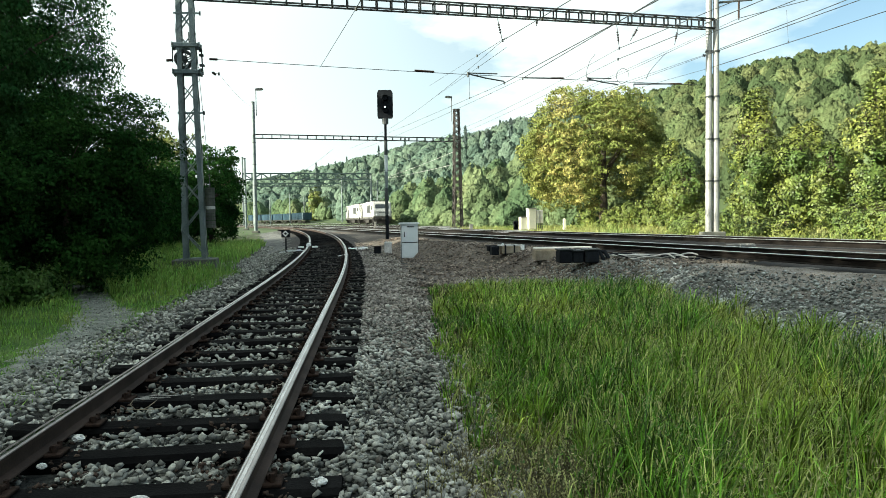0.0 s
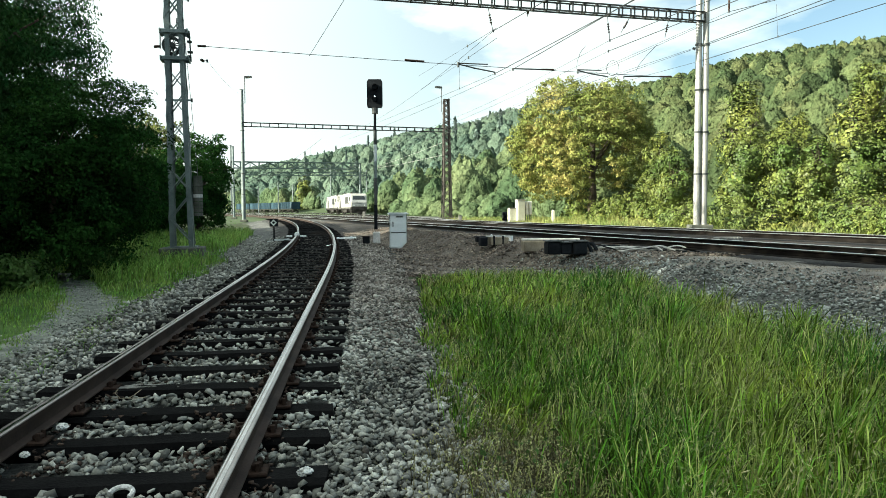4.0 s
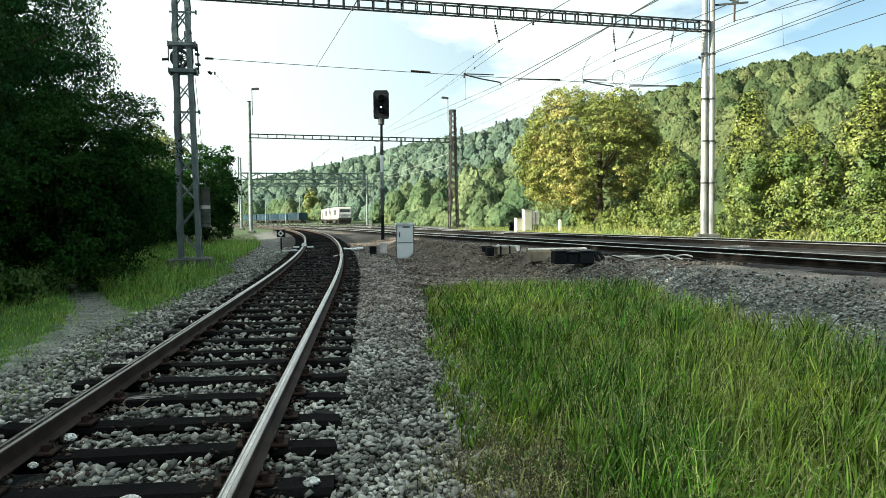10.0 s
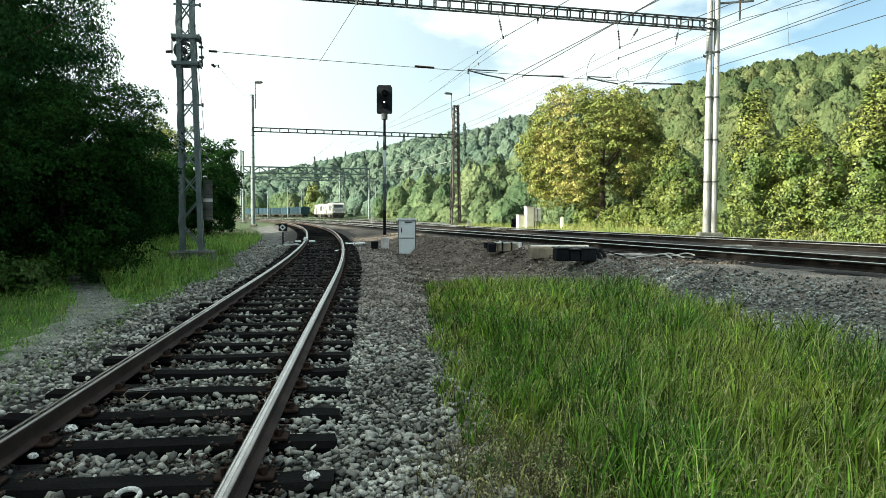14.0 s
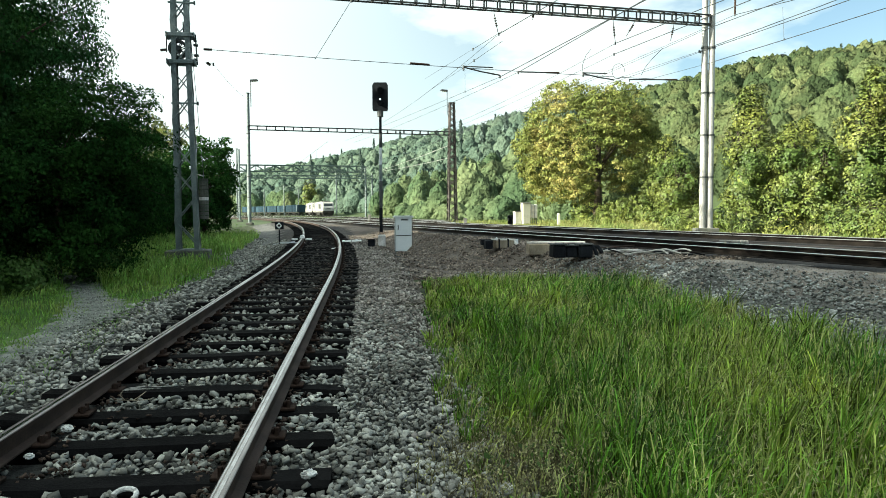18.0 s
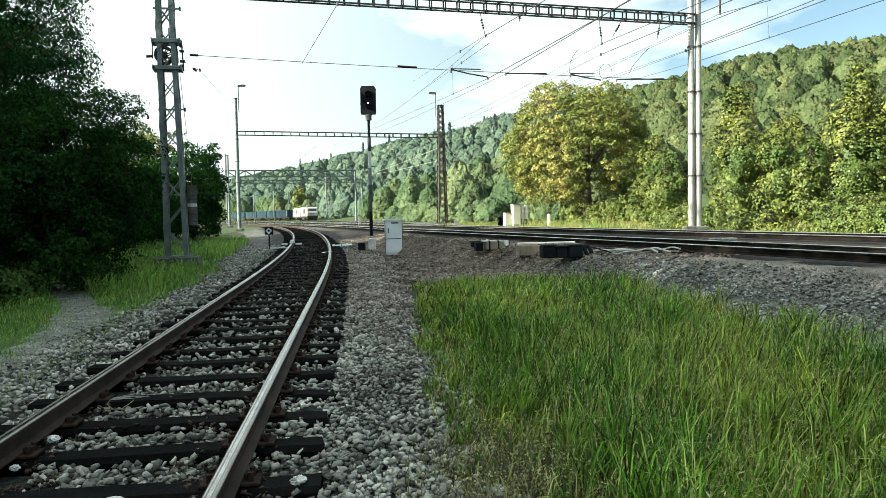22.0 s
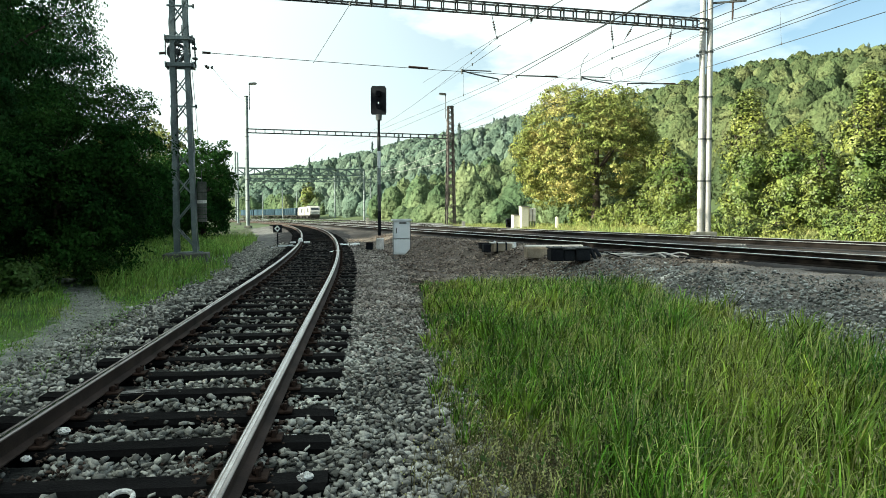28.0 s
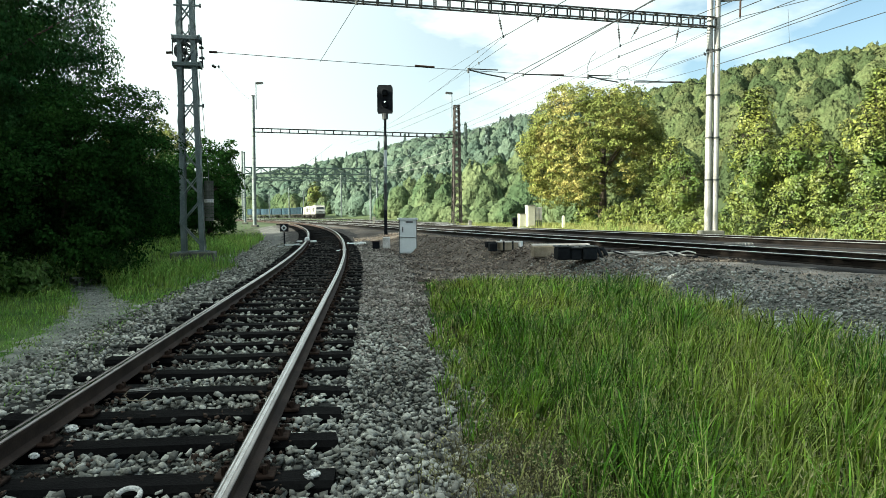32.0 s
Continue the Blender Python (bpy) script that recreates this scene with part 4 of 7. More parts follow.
part("jumper", Mesh().wire([(5.95, 28.7, 7.65), (5.75, 28.7, 7.4), (5.62, 28.65, 7.05), (5.6, 28.63, 6.75)], 0.010), WIRE, span, "curved jumper cable")

# hangers from the beam down to the messenger wires
for a, b in (((2.1, 27.71, 8.9), (2.3, 27.76, 8.0)), ((6.83, 28.93, 8.9), (6.95, 28.96, 7.9)), ((7.82, 29.19, 8.9), (7.4, 29.08, 8.22)), ((9.45, 29.6, 8.9), (9.29, 29.57, 8.16)), ((3.66, 28.11, 8.9), (3.62, 28.1, 8.6))):
    a, b = Vector(a), Vector(b)
    hg = thing("insulated_hanger", Matrix.Translation(a), "dark insulated hanger under the gantry beam", "insulator", "hangers")
    part("hanger_rod", Mesh().tube((0, 0, 0.03), b - a, 0.012, n=6), DARK_STEEL, hg)
    for i in range(4):
        f = 0.35 + 0.1 * i
        part("shed", Mesh().tube((b - a) * f, (b - a) * (f + 0.05), 0.05, 0.03, n=10), PORCELAIN, hg)
for p, q in (((0.03, 0.0, 9.28), (1.6, 0.0, 9.4)), ((0.1, 0, 9.8), (1.2, 0, 9.4))):
    part("side_bracket", Mesh().bar(p, q, 0.07), DARK_STEEL, mast_2, "dark steel bracket")
part("bracket_insulator", Mesh().tube((1.06, 0.0, 9.36), (1.05, 0.0, 8.68), 0.04, n=8), PORCELAIN, mast_2, "hanging insulator")

# ================= signals, cabinets and trackside gear =================
def colour_signal(x, y, z):
    sg = thing("colour_light_signal", pose(x, y, z), "black colour light signal on a striped steel post", "railway signal")
    part("base_block", Mesh().box((0.02, 0, 0.05), (0.28, 0.28, 0.5), bevel=0.03), PLASTIC, sg, "pale concrete base")
    bands = [(0.4, 1.35, BLACK), (1.35, 2.4, DARK_STEEL), (2.4, 3.05, GALV), (3.05, 3.7, WHITE_PAINT), (3.7, 4.25, DARK_STEEL)]
    for z0, z1, mt in bands:
        part("post_section", Mesh().tube((0, 0, z0), (0, 0, z1), 0.066, n=12), mt, sg)
    part("post_section", Mesh().tube((0, 0, 4.2), (0, 0, 5.1), 0.05, n=12), BLACK, sg)
    part("collar", Mesh().tube((0, 0, 4.9), (0, 0, 5.12), 0.12, n=10), DARK_STEEL, sg)
    part("foot_bar", Mesh().bar((-0.25, 0, 4.25), (0.25, 0, 4.25), 0.035), DARK_STEEL, sg)
    part("foot_bar", Mesh().bar((-0.22, -0.03, 3.1), (0.2, -0.03, 3.1), 0.03), DARK_STEEL, sg)
    head = part("signal_head", Mesh().prism([(-0.27, 5.12), (0.27, 5.12), (0.30, 5.2), (0.30, 6.12), (0.24, 6.22), (-0.24, 6.22), (-0.30, 6.12), (-0.30, 5.2)], "y", -0.06, 0.06), BLACK, sg, "black back board")
    for zz in (5.46, 5.92):
        part("lens_hood", Mesh().tube((0, -0.07, zz), (0, -0.17, zz), 0.13, 0.12, n=14, caps=False), BLACK, head, "black lens hood")
        part("lens", Mesh().tube((0, -0.06, zz), (0, -0.085, zz), 0.11, n=14), BLACK, head, "dark lens")
    part("lit_lamp", Mesh().tube((0, -0.09, 5.56), (0, -0.10, 5.56), 0.022, n=12), lamp_glow("white_signal_light", (0.9, 0.93, 1.0), 2.5), head, "small white light")
    return sg


colour_signal(-2.2, 29.0, 0.22)
jb = thing("junction_box", pose(-2.45, 28.6, ground_z1(-2.45, 28.6)), "small dark junction box beside the signal base", "junction box")
part("body", Mesh().box((-0.1, 0, 0.16), (0.26, 0.26, 0.26), bevel=0.02), BLACK, jb)
part("lid", Mesh().box((-0.1, 0, 0.305), (0.3, 0.3, 0.035), bevel=0.01), RUST, jb)

cb = thing("trackside_cabinet", pose(-1.20, 26.0, ground_z1(-1.22, 26.0), 0, 0, 8), "pale grey trackside cabinet with two doors and sloped foot", "cabinet")
part("body", Mesh().prism([(-0.29, 0.07), (0.11, 0.07), (0.29, 0.26), (0.29, 1.25), (-0.29, 1.25)], "y", -0.15, 0.2), WHITE_PAINT, cb)
part("roof", Mesh().prism([(-0.35, 1.25), (0.35, 1.25), (0.35, 1.285), (0.31, 1.315), (-0.31, 1.315), (-0.35, 1.285)], "y", -0.21, 0.25), WHITE_PAINT, cb)
up = part("upper_door", Mesh().box((0.0, -0.165, 0.915), (0.52, 0.02, 0.57), bevel=0.006), WHITE_PAINT, cb)
part("handle", Mesh().box((-0.19, -0.185, 0.9), (0.03, 0.02, 0.18)), BLACK, up, "black handle")
part("vent", Mesh().box((0.04, -0.18, 1.17), (0.25, 0.012, 0.05)), DARK_STEEL, up, "dark vent slot")
part("lower_door", Mesh().prism([(-0.26, 0.11), (0.09, 0.11), (0.26, 0.28), (0.26, 0.6), (-0.26, 0.6)], "y", -0.175, -0.15), WHITE_PAINT, cb)
part("door_gap", Mesh().box((0, -0.168, 0.615), (0.53, 0.012, 0.02)), BLACK, cb, "dark gap between the doors")
for xx in (-0.30, 0.30):
    part("side_trim", Mesh().box((xx, -0.15, 0.76 if xx > 0 else 0.66), (0.02, 0.03, 1.0 if xx > 0 else 1.18)), DARK_STEEL, cb, "dark corner trim")
part("foot", Mesh().prism([(-0.31, -0.35), (-0.24, -0.35), (-0.24, 0.09), (-0.31, 0.09)], "y", -0.1, 0.18), DARK_STEEL, cb)

ps = thing("points_indicator", pose(-6.45, 30.2, ground_z1(-6.45, 30.2)), "black square points indicator with a white diamond", "railway sign")
part("stem", Mesh().tube((0, 0, 0), (0, 0, 0.62), 0.03, n=8), BLACK, ps)
bd = part("board", Mesh().box((0, 0, 0.8), (0.34, 0.10, 0.32), bevel=0.01), BLACK, ps, "black board")
ring = Mesh()
for i in range(4):
    a0, a1 = math.pi / 2 * i, math.pi / 2 * (i + 1)
    o = [(0.13 * math.cos(a0), 0.8 + 0.13 * math.sin(a0)), (0.13 * math.cos(a1), 0.8 + 0.13 * math.sin(a1)), (0.065 * math.cos(a1), 0.8 + 0.065 * math.sin(a1)), (0.065 * math.cos(a0), 0.8 + 0.065 * math.sin(a0))]
    ring.prism(o, "y", -0.062, -0.052)
part("diamond", ring, WHITE, bd, "white diamond outline")
part("throw_rod", Mesh().bar((0.0, 0, 0.1), (1.05, -0.1, 0.08), 0.05), WHITE_PAINT, ps, "pale throw rod")
part("throw_rod", Mesh().bar((-0.3, 0.1, 0.02), (0.6, 0.1, 0.14), 0.04), WHITE_PAINT, ps, "pale throw rod")

sx, sy, sh = on_line(SIDING, 31.5)
dr = thing("derailer", pose(sx - 0.75 * math.cos(sh), sy - 0.75 * math.sin(sh), float(siding_z(31.5)), 0, 0, math.degrees(sh)), "white painted derailer clamped on the siding rail", "derailer")
part("shoe", Mesh().prism([(-0.10, -0.02), (0.12, -0.02), (0.10, 0.09), (-0.05, 0.11)], "y", -0.22, 0.25), WHITE, dr)
part("side_lug", Mesh().box((0.28, -0.12, -0.06), (0.26, 0.16, 0.07), bevel=0.01), WHITE, dr)
part("side_lug", Mesh().box((-0.30, -0.05, -0.06), (0.24, 0.14, 0.07), bevel=0.01), WHITE, dr)


def point_machine(x, y, rz, s, dark, label):
    pm = thing("point_machine", pose(x, y, ground_z1(x, y) - 0.02, 0, 0, rz), label, "point machine", "point machines")
    mt = BLACK if dark else CONCRETE
    part("housing", Mesh().box((0, 0, 0.17 * s), (0.78 * s, 0.5 * s, 0.3 * s), bevel=0.03), mt, pm)
    part("cover", Mesh().box((0, 0, 0.34 * s), (0.84 * s, 0.56 * s, 0.06 * s), bevel=0.015), BLACK if dark else CONCRETE, pm)
    part("rod", Mesh().tube((0.3 * s, 0.2, 0.12), (1.7 * s, 0.5, 0.16), 0.022), RUST, pm)
    part("rod", Mesh().tube((0.3 * s, 0.05, 0.10), (1.7 * s, 0.32, 0.14), 0.022), RUST, pm)
    part("hose", Mesh().wire([(0.42 * s, -0.1, 0.25), (0.52 * s, -0.16, 0.2), (0.56 * s, -0.22, 0.05)], 0.035, 8), BLACK, pm, "black hose")
    part("hose", Mesh().wire([(0.38 * s, -0.2, 0.25), (0.47 * s, -0.26, 0.18), (0.5 * s, -0.3, 0.03)], 0.035, 8), WHITE_PAINT, pm, "pale hose")
    return pm


pm = thing("point_machine", pose(3.17, 17.2, ground_z1(3.6, 17.2), 0, 0, 4), "black point machine of three linked housings with hoses", "point machine", "point machines")
for x0, x1, z1, yy in ((-0.50, -0.20, 0.25, 0.05), (-0.19, 0.08, 0.22, 0.08), (0.09, 0.40, 0.25, -0.06)):
    hs = part("housing", Mesh().box(((x0 + x1) / 2, yy, z1 / 2 - 0.02), (x1 - x0, 0.46, z1 + 0.04), bevel=0.03), BLACK, pm)
    for bx1 in (x0 + 0.06, x1 - 0.06):
        part("bolt", Mesh().tube((bx1, yy - 0.21, z1 + 0.03), (bx1, yy - 0.21, z1 + 0.06), 0.018, n=6), DARK_STEEL, pm, "steel cover bolt")
    part("cover", Mesh().box(((x0 + x1) / 2, yy, z1 + 0.02), (x1 - x0 + 0.04, 0.52, 0.035), bevel=0.012), DARK_STEEL, hs, "worn steel cover")
for k, dx in enumerate((0.0, 0.13)):
    part("hose", Mesh().wire([(0.36 + dx, -0.05, 0.20), (0.44 + dx, -0.1, 0.21), (0.50 + dx, -0.17, 0.10), (0.55 + dx, -0.24, -0.10)], 0.045, 9), BLACK, pm, "thick black hose")
part("rod", Mesh().tube((0.4, 0.25, 0.14), (1.8, 0.6, 0.2), 0.022), RUST, pm)
cv = thing("cable_trough", pose(2.75, 19.5, ground_z1(2.75, 19.5) - 0.03, 0, 0, 6), "tan concrete cable trough under a long pale board", "cable trough")
part("trough", Mesh().box((0, 0, 0.14), (0.72, 0.42, 0.28), bevel=0.02), TAN, cv)
part("board", Mesh().box((0.42, 0.05, 0.315), (1.55, 0.2, 0.045), bevel=0.008), PLASTIC, cv, "long pale board")
cp = thing("cable_pit", pose(2.0, 22.5, ground_z1(2.0, 22.5) - 0.03, 0, 0, 10), "tan strapped concrete cable pit with a white cap by the rail", "cable pit")
part("wall", Mesh().box((0.02, 0, 0.12), (0.56, 0.4, 0.24), bevel=0.02), TAN, cp)
part("lid", Mesh().box((-0.02, 0, 0.26), (0.6, 0.36, 0.035), bevel=0.01), PLASTIC, cp, "cream lid")
for xx in (-0.16, 0.12):
    part("strap", Mesh().box((xx, -0.006, 0.135), (0.05, 0.415, 0.29), bevel=0.006), BLACK, cp, "dark steel strap")
part("cap", Mesh().tube((0.40, -0.05, -0.05), (0.40, -0.05, 0.27), 0.085, 0.075, n=12), WHITE_PAINT, cp, "white round cable cap")
part("side_box", Mesh().box((-0.44, 0.05, 0.1), (0.22, 0.3, 0.26), bevel=0.02), BLACK, cp, "black side box")
part("hose", Mesh().wire([(0.25, -0.1, 0.24), (0.33, -0.18, 0.26), (0.36, -0.26, 0.1), (0.37, -0.3, -0.02)], 0.035, 8), PLASTIC, cp, "pale hose")
point_machine(1.62, 23.6, 14, 0.55, True, "small dark point machine by the rail")
for k in range(9):
    cbx = thing("cable", Matrix(), ("pale", "grey", "black")[k % 3] + " loose cable lying on the gravel by the rail", "cable", "loose cables")
    pts = []
    for i in range(37):
        t = i / 36
        x = 3.72 + 0.04 * k + t * (1.15 + 0.06 * k) + 0.05 * math.sin(t * 9 + k)
        y = 17.2 + 0.06 * k - t * (1.6 + 0.07 * k) + 0.14 * math.sin(t * 6 + k * 1.3)
        pts.append(Vector((x, y, ground_z1(x, y) + 0.03 + 0.05 * abs(math.sin(t * 6 + k * 2)) + (0.06 * math.exp(-((t - 0.86) / 0.1) ** 2) if k % 3 == 0 else 0))))
    part("cable_run", Mesh().wire(pts, 0.017, 6), (PLASTIC, CONCRETE, BLACK)[k % 3], cbx)

hut = thing("relay_cabinet", pose(6.58, 55, 0.42, 0, 0, 14), "cream relay cabinet beside the main track", "cabinet", "relay cabinets")
part("body", Mesh().box((0, 0, 0.85), (0.6, 0.5, 1.55), bevel=0.02), LIGHT_BOX, hut)
part("roof", Mesh().box((0, 0, 1.66), (0.66, 0.58, 0.07), bevel=0.01), CONCRETE, hut)
part("door", Mesh().box((0, -0.26, 0.85), (0.5, 0.02, 1.35), bevel=0.005), LIGHT_BOX, hut)
for k in range(2):
    gc = thing("switch_case", pose(7.08 + 0.27 * k, 55.2, 0.42, 0, 0, 14), "narrow grey switch case on two legs", "switch case", "switch cases")
    part("body", Mesh().box((0, 0, 1.05), (0.2, 0.3, 1.0), bevel=0.02), PLASTIC, gc)
    for s in (-1, 1):
        part("leg", Mesh().bar((s * 0.07, 0, -0.1), (s * 0.07, 0, 0.56), 0.05), DARK_STEEL, gc)
mk = thing("marker_post", pose(9.05, 55, ground_z1(9.05, 55), 0, 0, 6), "short pale concrete marker post in the meadow", "marker post")
part("shaft", Mesh().box((0, 0, 0.4), (0.2, 0.2, 0.9), bevel=0.02), LIGHT_BOX, mk)
part("cap", Mesh().prism([(-0.1, 0.85), (0.1, 0.85), (0, 0.93)], "y", -0.1, 0.1), LIGHT_BOX, mk)
h3 = thing("relay_cabinet", pose(5.97, 55.1, 0.42, 0, 0, 14), "low cream relay cabinet beside the main track", "cabinet", "relay cabinets")
part("body", Mesh().box((0, 0, 0.5), (0.5, 0.5, 1.0), bevel=0.02), LIGHT_BOX, h3)
part("roof", Mesh().box((0, 0, 1.03), (0.55, 0.56, 0.06), bevel=0.01), CONCRETE, h3)
dw = thing("dwarf_signal", pose(4.45, 45, 0.47, 0, 0, 10), "black dwarf signal beside the main track", "railway signal")
part("stand", Mesh().box((0, 0, 0.1), (0.2, 0.2, 0.24)), CONCRETE, dw)
part("head", Mesh().box((0.0, 0, 0.48), (0.30, 0.16, 0.55), bevel=0.03), BLACK, dw)
for i, (dx, zz) in enumerate(((-0.02, 0.62), (0.06, 0.44), (-0.04, 0.3))):
    part("hood", Mesh().tube((dx, -0.08, zz), (dx - 0.12, -0.26, zz), 0.09, n=10, caps=False), BLACK, dw)
for x, y, h, lab in ((-6.9, 75, 0.7, "white marker post by the track"), (2.2, 58, 0.6, "short grey rail-end stop post")):
    mp = thing("marker_post", pose(x, y, ground_z1(x, y)), lab, "marker post", "marker posts")
    part("post", Mesh().box((0, 0, h / 2), (0.26, 0.18, h), bevel=0.02), CONCRETE, mp)
    part("cap", Mesh().box((0, 0, h + 0.02), (0.30, 0.22, 0.05), bevel=0.01), CONCRETE, mp)
wb = thing("timber_crossing_plate", pose(8.15, 20.2, MAIN_Z - 0.19, 0, 0, 17), "pale plate lying between the main tracks", "plate")
part("plate", Mesh().box((0, 0, 0.06), (0.75, 0.3, 0.12), bevel=0.015), CONCRETE, wb)
for i in range(7):
    part("rib", Mesh().box((-0.33 + i * 0.11, -0.16, 0.06), (0.05, 0.03, 0.1)), CONCRETE, wb)
for x, y, rz, w in ((-4.0, 31.5, 5, 0.62), (-3.5, 32.0, 12, 0.42), (-3.6, 26.5, 30, 0.4)):
    st = thing("white_rod", pose(x, y, ground_z1(x, y) + 0.04, 0, 0, rz), "white painted rod lying on the gravel", "rod", "rods on the gravel")
    part("rod", Mesh().tube((-w / 2, 0, 0), (w / 2, 0, 0.03), 0.05, n=8), WHITE, st)
    part("collar", Mesh().tube((-0.05, 0, 0.01), (0.05, 0, 0.02), 0.075, n=8), WHITE_PAINT, st)


# ================= rail vehicles =================
T3_S = np.concatenate([[0], np.cumsum(np.hypot(np.diff(T3[:, 0]), np.diff(T3[:, 1])))])


def on_t3(s, z=0.60):
    x, y, h = (float(np.interp(s, T3_S, T3[:, i])) for i in range(3))
    return pose(x, y, z, 0, 0, math.degrees(h))


def wheelset(parent, y, r=0.62):
    for side in (-1, 1):
        w = part("wheel", Mesh().tube((side * 0.70, y, r), (side * 0.84, y, r), r, n=20), LOCO_DARK, parent, "grimy steel wheel")
        part("axle_box", Mesh().box((side * 0.98, y, r), (0.2, 0.34, 0.34), bevel=0.03), LOCO_DARK, w)


def locomotive(m, pantograph_up):
    lo = thing("electric_locomotive", m, "white electric locomotive with grey cab front and dark underframe", "locomotive", "locomotives")
    # the long body: nose raked back above the waist
    prof = [(-9.25, 1.08), (-9.42, 1.45), (-9.36, 2.15), (-8.78, 3.42), (-8.35, 3.72), (8.35, 3.72), (8.78, 3.42), (9.36, 2.15), (9.42, 1.45), (9.25, 1.08)]
    bm = bmesh.new()
    vs0 = [bm.verts.new((-1.48, a, b)) for a, b in prof]
    vs1 = [bm.verts.new((1.48, a, b)) for a, b in prof]
    bm.faces.new(vs0)
    bm.faces.new(vs1[::-1])
    n = len(prof)
    for i in range(n):
        bm.faces.new((vs0[i], vs1[i], vs1[(i + 1) % n], vs0[(i + 1) % n]))
    edges = [e for e in bm.edges if (e.verts[0].co.x == e.verts[1].co.x) and min(v.co.z for v in e.verts) > 1.2]
    bmesh.ops.bevel(bm, geom=edges, offset=0.22, segments=3, affect="EDGES", profile=0.6)
    bmesh.ops.recalc_face_normals(bm, faces=bm.faces[:])
    me = bpy.data.meshes.new("body")
    bm.to_mesh(me)
    bm.free()
    part("body", me, LOCO_WHITE, lo)
    for end in (-1, 1):
        def face(u, v):
            """A point of the raked front: u across, v up from the waist."""
            return Vector((u, end * (9.36 - 0.58 * v + 0.02), 2.15 + 1.27 * v))
        for name, corners, mt, lab, out in (("front_mask", ((-1.30, 0.03), (1.30, 0.03), (1.12, 0.96), (-1.12, 0.96)), LOCO_GREY, "grey cab front", 0.03),
                                            ("windscreen", ((-1.12, 0.36), (1.12, 0.36), (1.02, 0.86), (-1.02, 0.86)), GLASS, "dark windscreen", 0.06)):
            quad = [face(a, b) for a, b in corners]
            off = Vector((0, end * out, out * 0.4))
            slab = Mesh().add([q - off for q in quad] + [q + off for q in quad], [(0, 1, 2, 3), (4, 5, 6, 7), (0, 1, 5, 4), (1, 2, 6, 5), (2, 3, 7, 6), (3, 0, 4, 7)])
            part(name, slab, mt, lo, lab)
        part("front_panel", Mesh().box((0, end * 9.40, 1.76), (2.6, 0.06, 0.7), bevel=0.02), LOCO_GREY, lo, "grey front panel")
        part("display_slot", Mesh().box((0, end * 9.44, 2.02), (1.0, 0.03, 0.10)), BLACK, lo, "dark number slot")
        for sx in (-1, 1):
            part("headlight", Mesh().tube((sx * 0.92, end * 9.42, 1.62), (sx * 0.92, end * 9.47, 1.62), 0.13, n=12), WHITE, lo, "round headlight")
            part("buffer", Mesh().tube((sx * 0.875, end * 9.3, 1.05), (sx * 0.875, end * 9.85, 1.05), 0.12, n=10), LOCO_DARK, lo)
            part("buffer_plate", Mesh().tube((sx * 0.875, end * 9.85, 1.05), (sx * 0.875, end * 9.9, 1.05), 0.27, n=14), LOCO_DARK, lo)
            part("cab_window", Mesh().box((sx * 1.49, end * 8.0, 2.75), (0.03, 0.75, 0.62), bevel=0.008), GLASS, lo, "dark cab window")
            part("cab_door", Mesh().box((sx * 1.487, end * 7.05, 2.2), (0.025, 0.7, 1.95)), LOCO_WHITE, lo)
        part("snowplough", Mesh().prism([(-1.25, 0.16), (1.25, 0.16), (1.3, 0.75), (-1.3, 0.75)], "y", end * 9.05, end * 9.25), LOCO_DARK, lo, "black snowplough")
        part("buffer_beam", Mesh().box((0, end * 9.42, 1.05), (2.9, 0.12, 0.62), bevel=0.03), LOCO_DARK, lo, "black buffer beam")
        part("coupling", Mesh().tube((0, end * 9.3, 0.98), (0, end * 9.75, 0.9), 0.07, n=8), LOCO_DARK, lo)
        bogie = part("bogie", Mesh().box((0, end * 5.2, 0.75), (2.0, 3.9, 0.34), bevel=0.05), LOCO_DARK, lo, "grimy bogie")
        for dy in (-1.3, 1.3):
            wheelset(bogie, end * 5.2 + dy)
    part("underframe", Mesh().box((0, 0, 1.0), (2.86, 18.3, 0.24), bevel=0.03), LOCO_DARK, lo, "black underframe")
    part("transformer_box", Mesh().box((0, 0, 0.68), (2.5, 4.6, 0.75), bevel=0.06), LOCO_DARK, lo)
    for sx in (-1, 1):
        d0, d1 = sx * 1.485, sx * 1.494
        grille = part("grille_panel", Mesh().prism([(-5.9, 1.95), (-1.9, 1.95), (-1.9, 3.2), (-5.9, 3.2)], "x", d0, d1), DARK_STEEL, lo, "grey louvred side panel")
        for k in range(7):
            part("louvre", Mesh().box((sx * 1.496, -3.9, 2.06 + 0.17 * k), (0.02, 3.8, 0.06)), LOCO_GRAPHIC, grille)
        for y0, w, z0, z1 in ((3.6, 1.6, 1.2, 3.5), (6.0, 1.1, 1.2, 3.5), (-7.4, 0.5, 1.3, 2.3)):
            part("livery_stripe", Mesh().prism([(y0, z0), (y0 + w, z0), (y0 + w + 1.2, z1), (y0 + 1.2, z1)], "x", d0, d1), LOCO_GRAPHIC, lo, "dark slanted livery stripe")
        part("side_sill", Mesh().box((sx * 1.487, 0, 1.18), (0.02, 18.2, 0.14)), LOCO_DARK, lo, "dark sill stripe")
        part("cantrail", Mesh().box((sx * 1.40, 0, 3.56), (0.1, 16.4, 0.05)), LOCO_GREY, lo)
        for y0 in (4.8,):
            part("grille", Mesh().box((sx * 1.488, y0, 3.15), (0.02, 1.4, 0.42)), LOCO_GREY, lo, "grey louvred grille")
